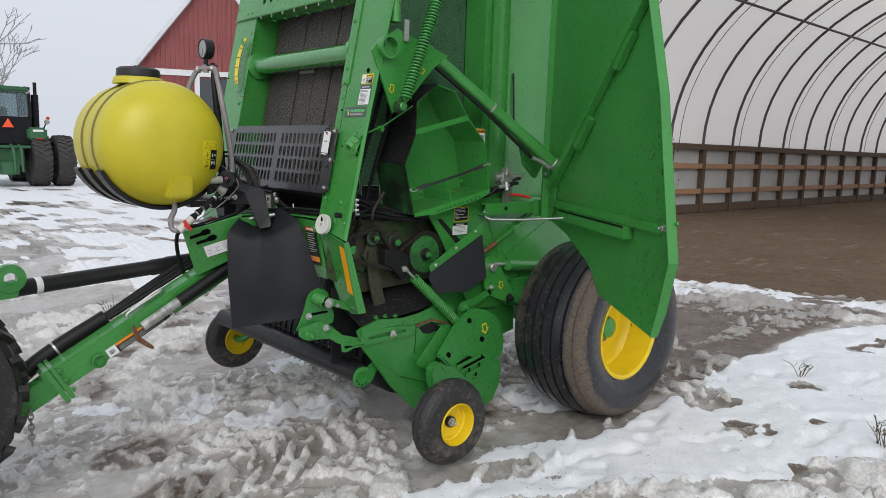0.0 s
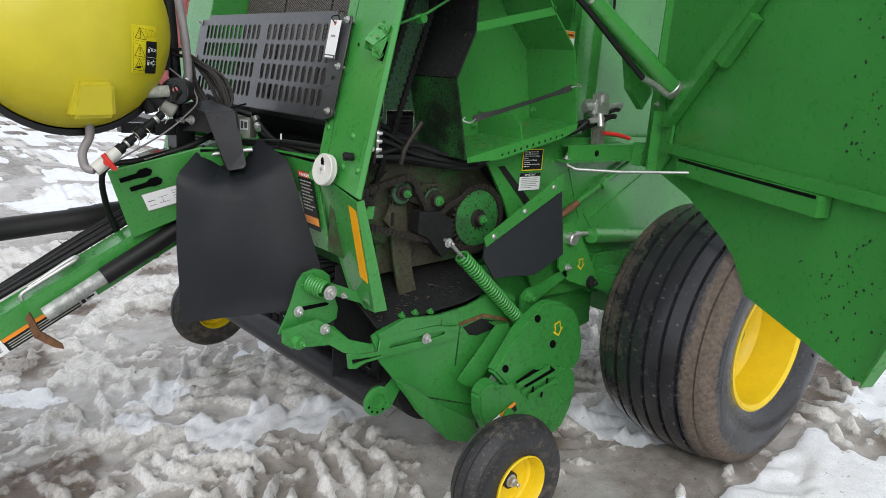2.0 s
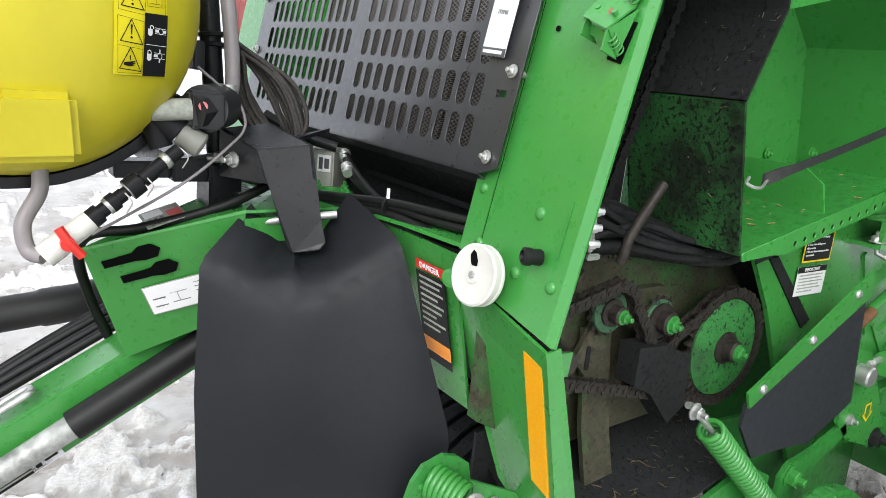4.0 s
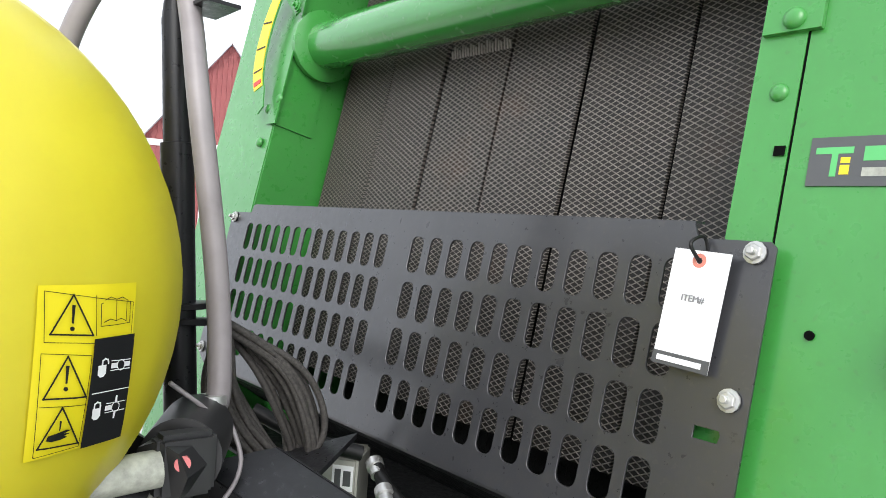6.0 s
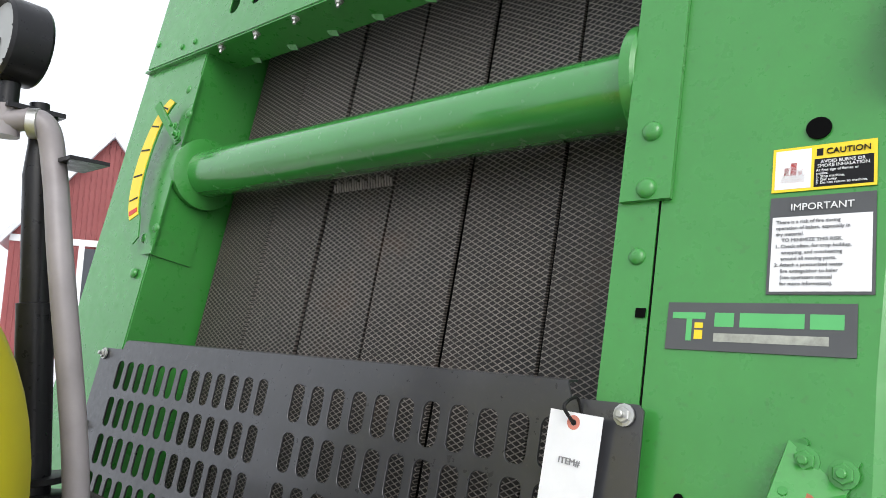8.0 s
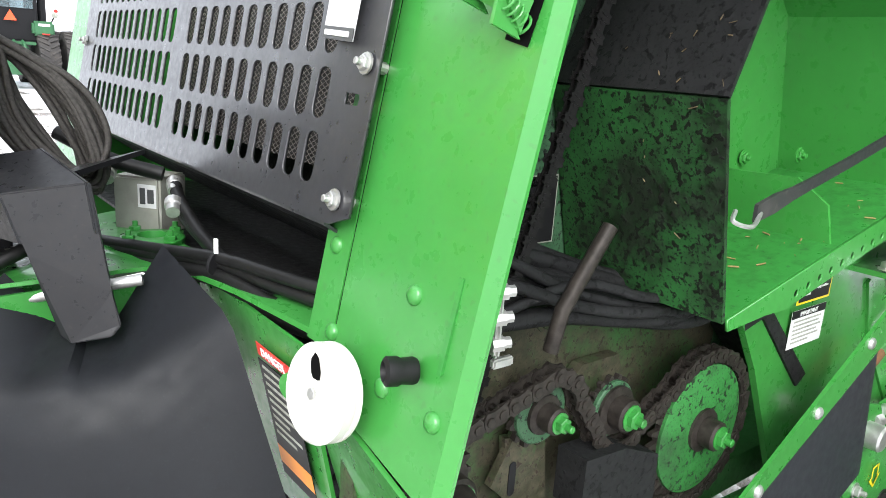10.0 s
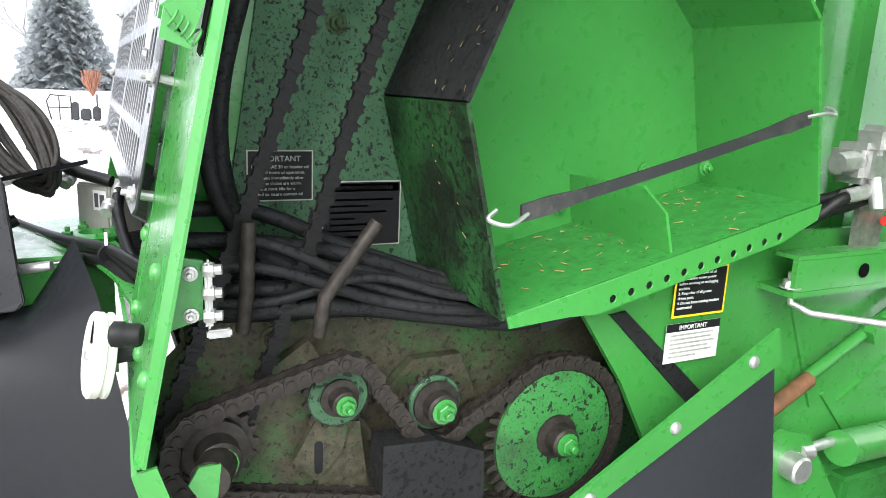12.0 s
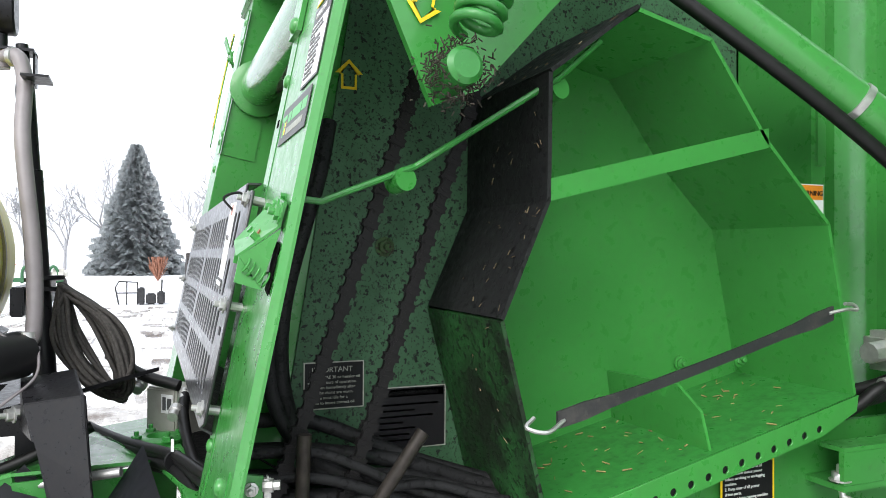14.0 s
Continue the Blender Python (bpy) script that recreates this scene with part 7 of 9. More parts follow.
def patch(x0, z0, x1, z1, mt, name, parent, lift):
    x0, x1, z0, z1 = lmx(x0), lmx(x1), lmz(z0), lmz(z1)
    b = bmesh.new()
    n = 6
    g = {}
    for i in range(n + 1):
        for j in range(n + 1):
            p = shell_pt(x0 + (x1 - x0) * i / n, z0 + (z1 - z0) * j / n)
            d = (p - V(TX, TY0 + 0.4, TZ)).normalized()
            g[i, j] = b.verts.new(p + d * lift)
    for i in range(n):
        for j in range(n):
            b.faces.new((g[i, j], g[i + 1, j], g[i + 1, j + 1], g[i, j + 1]))
    return tpart(name, b, mt, parent, "", 60)


def lab_pt(x, y, lift):
    """A point of the label's drawing, x across and y down, laid on the dome."""
    yy = y + 0.16 * (x - 40)
    p = shell_pt(lmx(0.122 + (x - 40) / 490 * 0.103), lmz(0.045 - (yy - 140) / 800 * 0.173))
    return p + (p - V(TX, TY0 + 0.4, TZ)).normalized() * lift


def lab_fill(shapes, mt, name, parent, lift):
    """Filled outlines of the drawing, joined as one print."""
    b = bmesh.new()
    for pts in shapes:
        b.faces.new([b.verts.new(lab_pt(x, y, lift)) for x, y in pts])
    return tpart(name, b, mt, parent)


def lab_line(loops, w, mt, name, parent, lift, closed=True):
    """Drawn lines of width w."""
    b = bmesh.new()
    for pts in loops:
        seq = list(pts) + ([pts[0]] if closed else [])
        for (x0, y0), (x1, y1) in zip(seq, seq[1:]):
            d = math.hypot(x1 - x0, y1 - y0) or 1
            ex, ey = (x1 - x0) / d * w / 2, (y1 - y0) / d * w / 2
            n = max(1, int(d / 40))
            for k in range(n):
                a, c = k / n, (k + 1) / n
                q = [(x0 + (x1 - x0) * a - ex - ey, y0 + (y1 - y0) * a - ey + ex), (x0 + (x1 - x0) * a - ex + ey, y0 + (y1 - y0) * a - ey - ex),
                     (x0 + (x1 - x0) * c + ex + ey, y0 + (y1 - y0) * c + ey - ex), (x0 + (x1 - x0) * c + ex - ey, y0 + (y1 - y0) * c + ey + ex)]
                b.faces.new([b.verts.new(lab_pt(x, y, lift)) for x, y in q])
    return tpart(name, b, mt, parent)


LBL_TANK = plain("label_lemon", (0.72, 0.60, 0.012), 0.35, 0, 0.04, 20, 0)
lab = patch(0.122, -0.128, 0.225, 0.045, LBL_TANK, "label", body, 0.0025)
lab["label"] = "yellow and black pictogram label"
field = patch(0.178, -0.128, 0.2255, -0.010, INK, "pictogram_field", lab, 0.0040)
lab_line([[(62, 160), (508, 160), (508, 360), (75, 385)], [(300, 150), (312, 335)], [(66, 435), (298, 430), (292, 880), (75, 915)], [(80, 678), (298, 668)]], 3, INK, "border", lab, 0.0042)
for cx, top, bot in ((194, 160, 335), (188, 440, 628), (184, 678, 862)):
    lab_line([[(cx - 96, bot + 12), (cx + 102, bot), (cx - 2, top)]], 8, INK, "warning_triangle", lab, 0.0045)
for cx, y in ((195, 205), (188, 482)):
    lab_fill([[(cx - 8, y), (cx + 8, y), (cx + 5, y + 84), (cx - 4, y + 84)], [(cx + 11 * math.cos(a), y + 108 + 11 * math.sin(a)) for a in [k * math.pi / 5 for k in range(10)]]], INK, "mark", lab, 0.0045)
lab_fill([[(122, 835), (130, 812), (170, 800), (215, 785), (240, 788), (205, 803), (236, 803), (208, 815), (224, 822), (195, 833), (150, 840)], [(176, 740), (186, 740), (184, 780), (178, 792)]], INK, "hand", lab, 0.0045)
lab_line([[(345, 165), (375, 148), (408, 156), (440, 142), (468, 152), (470, 255), (440, 245), (412, 258), (380, 252), (347, 270)], [(408, 156), (412, 258)], [(335, 180), (325, 185), (330, 290), (412, 278), (492, 262), (488, 160), (476, 158)]], 3.5, INK, "book", lab, 0.0045, False)
lab_line([[(318, 615), (522, 590)]], 5, PAPER, "divider", field, 0.0055, False)
for y, shut in ((505, False), (720, True)):
    sh_ = [(340, y - 30), (340, y - 52), (352, y - 62), (368, y - 58), (372, y - 44), (372, y - 30 if shut else y - 40)]
    lab_fill([[(332, y - 28), (376, y - 34), (378, y + 8), (366, y + 26), (348, y + 30), (333, y + 18)]], PAPER, "padlock", field, 0.0055)
    lab_line([[(x + (0 if shut else 14), yy) for x, yy in sh_]], 8, PAPER, "shackle", field, 0.0055, False)
    yv = y - 30
    lab_line([[(404, yv - 22), (440, yv - 24), (512, yv - 32)], [(404, yv + 26), (440, yv + 22), (512, yv + 14)], [(460 + 22 * math.cos(a), yv - 2 + 26 * math.sin(a)) for a in [k * math.pi / 6 for k in range(13)]]], 4.5, PAPER, "valve_sign", field, 0.0055, False)
    if shut:
        lab_fill([[(400, yv - 10), (436, yv - 14), (436, yv + 12), (400, yv + 16)], [(453, yv - 62), (463, yv - 62), (466, yv - 28), (452, yv - 28)], [(453, yv + 26), (466, yv + 24), (462, yv + 58), (452, yv + 58)]], PAPER, "valve_bar", field, 0.0055)
    else:
        lab_fill([[(404, yv - 10), (440, yv - 14), (440, yv + 12), (404, yv + 16)], [(482, yv - 18), (512, yv - 22), (512, yv + 2), (482, yv + 6)]], PAPER, "valve_bar", field, 0.0055)
# cradle
bm = bmesh.new()
for y in (3.60, 3.80, 3.98):
    tpart("cradle", xz(arc(TX, TZ, TR + 0.024, 205, 330, 16) + arc(TX, TZ, TR + 0.004, 330, 205, 16), y, 0.09), BLACK, tank, "curved black tank cradle", sm=30)
bm = box((1.86, 3.72, 1.465), (2.06, 3.78, 1.50), bev=0.003)
box((1.86, 4.10, 1.465), (2.06, 4.16, 1.50), bm, 0.003)
box((1.97, 3.70, 1.46), (2.05, 4.18, 1.51), bm, 0.003)
tpart("cradle_beam", bm, BLACK, tank)
bm = box((2.04, 3.68, 1.40), (2.11, 3.78, 1.50), bev=0.004)
prism([(2.0, 3.70, 1.505), (2.16, 3.56, 1.56), (2.30, 3.66, 1.58), (2.10, 3.80, 1.505)], (0, 0, 0.008), bm)
tpart("pedestal", bm, BLACK, tank)
bm = box((2.02, 3.74, 1.69), (2.045, 4.30, 1.75), bev=0.003)
tpart("rear_bar", bm, BLACK, tank)
# mast with pressure gauge and grey pipe
M0, M1 = V(2.085, 3.775, 1.50), V(2.03, 3.79, 2.255)
md = (M1 - M0).normalized()
bm = lathe([(0.0225, 0), (0.0225, 0.49), (0.0225, 0.492), (0.0185, 0.493), (0.0185, 0.66), (0.013, 0.70), (0.012, 0.755)], M0, md, 20)
mast = tpart("mast", bm, BLACK, tank, "telescoped round black steel mast", sm=40)
bm = box((1.985, 3.765, 2.235), (2.055, 3.825, 2.241))
box((2.04, 3.70, 2.17), (2.09, 3.78, 2.175), bm)
box((2.05, 3.79, 2.17), (2.055, 3.825, 2.241), bm)
tpart("gauge_bracket", bm, BLACK, mast)
GC = V(1.992, 3.79, 2.325)
gn = V(-0.985, -0.05, 0.0).normalized()
bm = lathe([(0.052, -0.028), (0.055, -0.024), (0.055, 0.018), (0.050, 0.022), (0.046, 0.016)], GC, gn, 36)
cyl(GC - V(0, 0, 0.055), GC - V(0, 0, 0.095), 0.013, 12, bm)
gauge = tpart("pressure_gauge", bm, BLACK, tank, "round black pressure gauge", sm=35)
bm = cyl(GC + gn * 0.010, GC + gn * 0.0165, 0.047, 36)
tpart("dial", bm, DIAL, gauge)
gu, gw, _g = frame_of(gn)
bm = prism([GC + gn * 0.017 + gu * 0.002, GC + gn * 0.017 - gu * 0.002, GC + gn * 0.017 + gw * 0.036], gn * 0.001)
for a in range(-30, 220, 25):
    c, s = math.cos(radians(a)), math.sin(radians(a))
    p = GC + gn * 0.017 + gu * 0.036 * c + gw * 0.036 * s
    q = GC + gn * 0.017 + gu * 0.043 * c + gw * 0.043 * s
    tube([p, q], 0.0012, 4, bm, sm=False)
tpart("needle", bm, INK, gauge)
top = GC - V(0, 0, 0.105)
bm = tube([top + V(-0.005, 0, 0), top + V(0.035, -0.03, 0.0), top + V(0.050, -0.041, -0.06), V(2.045, 3.707, 2.04), V(2.070, 3.674, 1.82), V(2.075, 3.654, 1.68), V(2.066, 3.65, 1.645)], 0.0155, 12)
tpart("grey_pipe", bm, PIPE_GREY, tank, "grey plastic hose on the mast", sm=60)
bm = tube([top + V(0.0, 0, 0), top + V(-0.035, 0.03, -0.01), top + V(-0.07, 0.06, -0.10), top + V(-0.09, 0.09, -0.24), V(1.88, 3.93, 1.97)], 0.0145, 12)
tpart("grey_hose", bm, PIPE_GREY, tank, "grey plastic hose to the tank", sm=60)
tpart("tee_fitting", cyl(top + V(0, 0, -0.02), top + V(0, 0, 0.02), 0.018, 14), PIPE_GREY, mast, sm=40)
for o, d in ((top + V(0.022, -0.018, 0.0), V(0.8, -0.6, 0)), (top + V(-0.026, 0.022, -0.004), V(-0.7, 0.6, -0.3)), (V(2.066, 3.652, 1.655), V(0, 0.1, 1))):
    tpart("hose_clamp", lathe([(0.018, 0), (0.020, 0.001), (0.020, 0.012), (0.018, 0.013)], o, d, 18), ZINC, mast, sm=40)
# hank of cable hung on the mast
rng = random.Random(21)
LA, SA = V(0.058, -0.03, -0.112), V(0.040, -0.016, 0.016)
for k in range(16):
    bm = bmesh.new()
    pts = []
    l_, s_ = rng.uniform(0.82, 1.06), rng.uniform(0.35, 1.6)
    off = V(rng.uniform(-0.008, 0.008), rng.uniform(-0.022, 0.022), rng.uniform(-0.006, 0.006))
    for i in range(21):
        a = 2 * math.pi * i / 20
        pinch = 1.0 - 0.75 * max(0.0, -math.cos(a)) ** 2
        pts.append(V(2.170, 3.725, 1.640) + LA * (l_ * math.cos(a)) + SA * (s_ * pinch * math.sin(a)) + off * (0.4 + 0.6 * pinch) + V(0.003 * math.sin(3 * a + k), 0.003 * math.sin(2 * a + 2 * k), 0))
    tube(pts, 0.0052, 8, bm, n=3)
    tpart("coiled_cable", bm, CABLE, tank, "hank of braided black cable", sm=60)
for k in range(2):
    bm = lathe([(0.036, 0), (0.038, 0.001), (0.038, 0.008), (0.036, 0.009)], M0 + md * (0.262 - 0.022 * k) + V(0.012, 0, 0), md + V(0.1 * k, 0.05, 0), 18)
    tpart("zip_tie", bm, INK, tank, sm=40)
# pump, filter and ball valve train
PC = V(1.990, 3.555, 1.625)
bm = cyl(PC, PC + V(0.06, 0.10, 0), 0.045, 24)
cyl(PC + V(-0.03, -0.02, -0.005), PC, 0.035, 8, bm)
box(PC - V(0.035, 0.03, 0.035), PC + V(0.03, 0.0, 0.035), bm, 0.006)
pump = tpart("pump", bm, plain("pump_black", (0.016, 0.016, 0.017), 0.4), tank, "black diaphragm pump with red button", sm=35)
bm = cyl(PC + V(-0.012, -0.034, 0.008), PC + V(-0.014, -0.042, 0.008), 0.0085, 12)
tpart("button", bm, plain("faded_red", (0.55, 0.16, 0.16), 0.5), pump)
bm = cyl(PC + V(-0.10, -0.015, -0.005), PC + V(-0.03, -0.02, 0.0), 0.020, 14)
tpart("inlet_pipe", bm, PAPER_DIM, pump, sm=40)
FC = V(1.945, 3.555, 1.580)
bm = lathe([(0.021, 0), (0.0235, 0.004), (0.025, 0.044), (0.021, 0.048), (0.009, 0.050)], FC, V(0.80, -0.25, -0.50), 24)
tpart("filter_bowl", bm, plain("filter_grey", (0.20, 0.20, 0.175), 0.5), tank, "grey filter bowl", sm=35)
bm = cyl(FC + V(-0.05, 0.02, 0.04), FC, 0.026, 16)
cyl(FC + V(-0.05, 0.02, 0.04), FC + V(-0.03, 0.01, -0.03), 0.022, 14, bm)
tpart("filter_head", bm, INK, tank, sm=35)
VA, VBp = FC + V(-0.005, -0.02, -0.030), V(1.742, 3.510, 1.392)
tr = tpart("quick_coupler", cyl(VA, VA.lerp(VBp, 0.30), 0.013, 16), INK, tank, "black cam-lock coupler", sm=35)
for f0, f1, r in ((0.24, 0.34, 0.016), (0.30, 0.52, 0.011), (0.36, 0.46, 0.021), (0.50, 0.80, 0.013), (0.56, 0.62, 0.017), (0.70, 0.78, 0.018)):
    tpart("collar", cyl(VA.lerp(VBp, f0), VA.lerp(VBp, f1), r, 16), INK, tr, sm=35)
for f_ in (0.10, 0.42, 0.60):
    p = VA.lerp(VBp, f_)
    tpart("clamp", lathe([(0.0145, 0), (0.016, 0.002), (0.016, 0.010), (0.0145, 0.012)], p, VBp - VA, 16), ZINC, tr, sm=40)
    tpart("cam_lever", tube([p + V(0.02, -0.01, 0.02), p + V(0.03, -0.02, 0.005), p + V(0.02, -0.02, -0.015)], 0.0015, 6), STEEL, tr, sm=40)
bm = cyl(VA.lerp(VBp, 0.78), VBp + (VBp - VA).normalized() * 0.03, 0.020, 18)
cyl(VBp, VBp + V(-0.03, -0.0, -0.025), 0.022, 16, bm)
bv = tpart("ball_valve", bm, WHITE, tank, "white plastic ball valve with red handle", sm=35)
bm = tube([VBp + V(-0.01, -0.025, 0.03), VBp + V(0.005, -0.03, 0.005), VBp + V(0.025, -0.03, -0.02)], 0.0085, 8)
cyl(VBp + V(0.003, -0.012, 0.003), VBp + V(0.003, -0.036, 0.003), 0.012, 12, bm)
tpart("handle", bm, LBL_RED, bv, sm=40)
bm = tube([V(1.715, 3.56, 1.51), V(1.712, 3.555, 1.47), V(1.685, 3.54, 1.42), V(1.690, 3.53, 1.375), VBp + V(-0.03, 0, -0.025)], 0.014, 10)
tpart("drain_hose", bm, PIPE_GREY, tank, "grey drain hose", sm=60)
bm = tube([V(1.99, 3.60, 1.70), V(2.04, 3.60, 1.66), V(2.06, 3.61, 1.63), V(2.08, 3.64, 1.64)], 0.0028, 7)
tube([V(2.085, 3.64, 1.64), V(2.085, 3.60, 1.59), V(2.04, 3.57, 1.55), V(1.95, 3.56, 1.48), V(1.80, 3.60, 1.38)], 0.003, 7, bm)
tpart("thin_line", bm, PIPE_GREY, tank, sm=60)
bm = tube([V(2.18, 3.62, 1.485), V(2.05, 3.60, 1.43), V(1.90, 3.64, 1.38), V(1.80, 3.72, 1.34), V(1.82, 3.80, 1.20), V(1.9, 3.85, 1.0)], 0.011, 8)
tpart("black_hose", bm, HOSE, tank, sm=60)
bm = bmesh.new()
bolt(V(2.055, 3.575, 1.527), V(-0.9, -0.4, 0), 0.011, 0.014, bm)
tpart("bolt", bm, ZINC, tank)
# ---- ground: one sheet to the horizon ----
def lattice(seed, n=256):
    return np.random.RandomState(seed).rand(n, n)


def vnoise(x, y, s, seed):
    g = lattice(seed)
    n = g.shape[0]
    u, v = x / s, y / s
    i, j = np.floor(u).astype(int), np.floor(v).astype(int)
    fu, fv = u - i, v - j
    fu, fv = fu * fu * (3 - 2 * fu), fv * fv * (3 - 2 * fv)
    a, b = g[i % n, j % n], g[(i + 1) % n, j % n]
    c, d = g[i % n, (j + 1) % n], g[(i + 1) % n, (j + 1) % n]
    return (a * (1 - fu) + b * fu) * (1 - fv) + (c * (1 - fu) + d * fu) * fv


def fbm(x, y, s, seed, octv=4, gain=0.5):
    out, amp, tot = 0, 1.0, 0.0
    for k in range(octv):
        out = out + amp * vnoise(x + 37.3 * k, y - 11.7 * k, s / 2 ** k, seed + k)
        tot += amp
        amp *= gain
    return out / tot


def sstep(a, b, x):
    t = np.clip((x - a) / (b - a), 0, 1)
    return t * t * (3 - 2 * t)


def base_height(x, y):
    """The yard's slope under the machine, level further off."""
    plane = 0.1257 + 0.0672 * x - 0.0577 * y
    r = np.hypot(x - 2.6, y - 3.0)
    w = 1 - sstep(3.2, 9.0, r)
    return plane * w


def ground_fields(x, y):
    wig = fbm(x, y, 1.1, 5, 3) - 0.5
    wig2 = fbm(x, y, 0.30, 13, 3) - 0.5
    edge = 2.20 - 0.16 * np.clip(x - 5.6, 0, 9) + wig * 0.25 + wig2 * 0.14
    bank = sstep(-0.02, 0.06, edge - y) * sstep(-0.04, 0.06, (x - 2.95) + (y - 1.95) * 0.9 + wig * 0.5 + wig2 * 0.2)
    strips = sstep(0.50, 0.58, np.abs((((x - 2.6) * 0.62 + (y - 2.2) * 0.78 + wig * 0.2) / 0.42) % 1.0 - 0.5) * 2 + wig2 * 0.5) * sstep(2.1, 2.5, x) * (1 - sstep(2.35, 2.6, y)) * (1 - sstep(3.3, 3.6, x))
    trod = np.exp(-(((x - 4.0) * 0.74 - (y - 1.15) * 0.67 + wig * 0.5) / 0.28) ** 2)
    tread = sstep(0.60, 0.68, fbm(x, y, 0.34, 17, 4) + 0.20 * trod - 0.04) * sstep(0.30, 0.5, fbm(x, y, 1.6, 19, 2) + 0.5 * trod)
    bank = np.clip(np.maximum(bank, strips * 0.95) * (1 - 0.95 * tread), 0, 1)
    s = x + 0.7 * (y - 4)
    soil = sstep(9.0, 9.8, s + wig * 1.6 + wig2) * (1 - sstep(13.6, 14.2, y)) * sstep(-6, 0, y + 0.1 * x) * sstep(6.0, 8.0, x)
    mixed = sstep(6.6, 7.6, s + wig) * (1 - soil) * sstep(0.45, 0.56, fbm(x, y, 0.5, 23, 4))
    far_snow = 0.85 * sstep(0.57, 0.66, fbm(x * 0.55, y * 1.3, 2.6, 21, 4)) * sstep(4.8, 6.5, y + wig)
    patch_ = sstep(0.66, 0.73, fbm(x, y, 0.55, 31, 4)) * (1 - sstep(5.0, 6.0, y)) * 0.85
    field = sstep(26, 34, y + 0.25 * x)
    rut = sstep(2.10, 2.35, y) * (1 - sstep(3.3, 3.9, y + wig)) * sstep(3.9, 4.6, x) * (1 - bank)
    snow = np.clip(np.maximum.reduce([bank, far_snow, patch_ * (1 - rut), mixed * 0.9, field * 0.9]) * (1 - soil), 0, 1)
    rid = 1 - np.abs(2 * fbm(x + wig2 * 0.15, y + wig * 0.15, 0.24, 81, 3) - 1)
    rid = sstep(0.70, 0.97, rid)
    rid2 = sstep(0.72, 0.96, 1 - np.abs(2 * fbm(x, y, 0.10, 85, 2) - 1))
    zone = sstep(0.36, 0.56, fbm(x, y, 0.9, 61, 3))
    chunk = sstep(0.50, 0.60, fbm(x + wig2 * 0.1, y, 0.19, 121, 4, 0.6))
    small = sstep(0.54, 0.64, fbm(x, y, 0.085, 125, 3, 0.6))
    lump = np.clip(rid * (0.15 + 0.55 * zone) * (0.2 + 0.8 * chunk) + chunk * zone * 0.45 + small * 0.30 * zone, 0, 1)
    for px, py, ang, wd in ((1.5, 3.05, 10, 0.34), (1.2, 2.2, -6, 0.34), (1.7, 4.3, 24, 0.36), (5.4, 2.75, -4, 0.30), (2.6, 3.6, -30, 0.3)):
        ca, sa = math.cos(radians(ang)), math.sin(radians(ang))
        u, v = (x - px) * ca + (y - py) * sa, -(x - px) * sa + (y - py) * ca
        inside = sstep(wd, wd - 0.07, np.abs(v + wig * 0.25)) * sstep(0.33, 0.50, fbm(x, y, 0.8, 111, 2))
        bars = sstep(0.52, 0.86, np.abs(((u - np.abs(v) * 0.8 + wig2 * 0.22 + wig * 0.30) / 0.16) % 1.0 - 0.5) * 2 + wig2 * 0.5)
        lump = lump * (1 - 0.8 * inside) + inside * bars * (0.25 + 0.75 * sstep(0.40, 0.58, fbm(x, y, 0.20, 131, 4))) * 0.8 + inside * small * 0.25
    lump = np.clip(lump, 0, 1) * (1 - bank) * (1 - 0.75 * soil)
    mud = np.clip(soil + rut * 0.85 + sstep(0.60, 0.70, fbm(x, y, 0.8, 71, 4)) * (1 - bank) * 0.8, 0, 1)
    return snow, lump, mud, soil, bank


def ground_height(x, y):
    snow, lump, mud, soil, bank = ground_fields(x, y)
    near = 1 - sstep(9, 18, np.hypot(x - 2.5, y - 3))
    h = base_height(x, y)
    h = h + near * lump * 0.072 * (0.7 + 0.6 * fbm(x, y, 0.07, 97, 2))
    h = h + near * (fbm(x, y, 0.7, 91, 3) - 0.5) * 0.030
    h = h + near * (bank * (0.030 + 0.050 * (fbm(x, y, 0.35, 95, 4) - 0.5) - 0.022 * sstep(0.60, 0.72, fbm(x, y, 0.16, 151, 3))) + snow * (1 - bank) * 0.014)
    h = h + near * (fbm(x, y, 0.05, 99, 2) - 0.5) * (0.014 * lump + 0.004 + 0.012 * soil)
    return h - 0.012 * near


def axis_coords(lo, hi, step, far):
    core = list(np.arange(lo, hi + 1e-6, step))
    a, d = [], step
    p = hi
    while p < far:
        d *= 1.06
        p += d
        a.append(p)
    b, d, p = [], step, lo
    while p > -far:
        d *= 1.06
        p -= d
        b.append(p)
    return np.array(b[::-1] + core + a)


gx, gy_ = axis_coords(-0.2, 6.4, 0.022, 700), axis_coords(0.4, 6.2, 0.022, 700)
X, Yg = np.meshgrid(gx, gy_, indexing="ij")
Z = ground_height(X, Yg)
nx, ny = len(gx), len(gy_)
co = np.stack([X.ravel(), Yg.ravel(), Z.ravel()], 1)
idx = np.arange(nx * ny).reshape(nx, ny)
quads = np.stack([idx[:-1, :-1].ravel(), idx[1:, :-1].ravel(), idx[1:, 1:].ravel(), idx[:-1, 1:].ravel()], 1)
me = bpy.data.meshes.new("ground")
me.vertices.add(len(co))
me.vertices.foreach_set("co", co.ravel())
me.loops.add(quads.size)
me.loops.foreach_set("vertex_index", quads.ravel().astype(np.int32))
me.polygons.add(len(quads))
me.polygons.foreach_set("loop_start", np.arange(0, quads.size, 4, dtype=np.int32))
me.update(calc_edges=True)
snow, slush, mud, soil, bank = ground_fields(X, Yg)
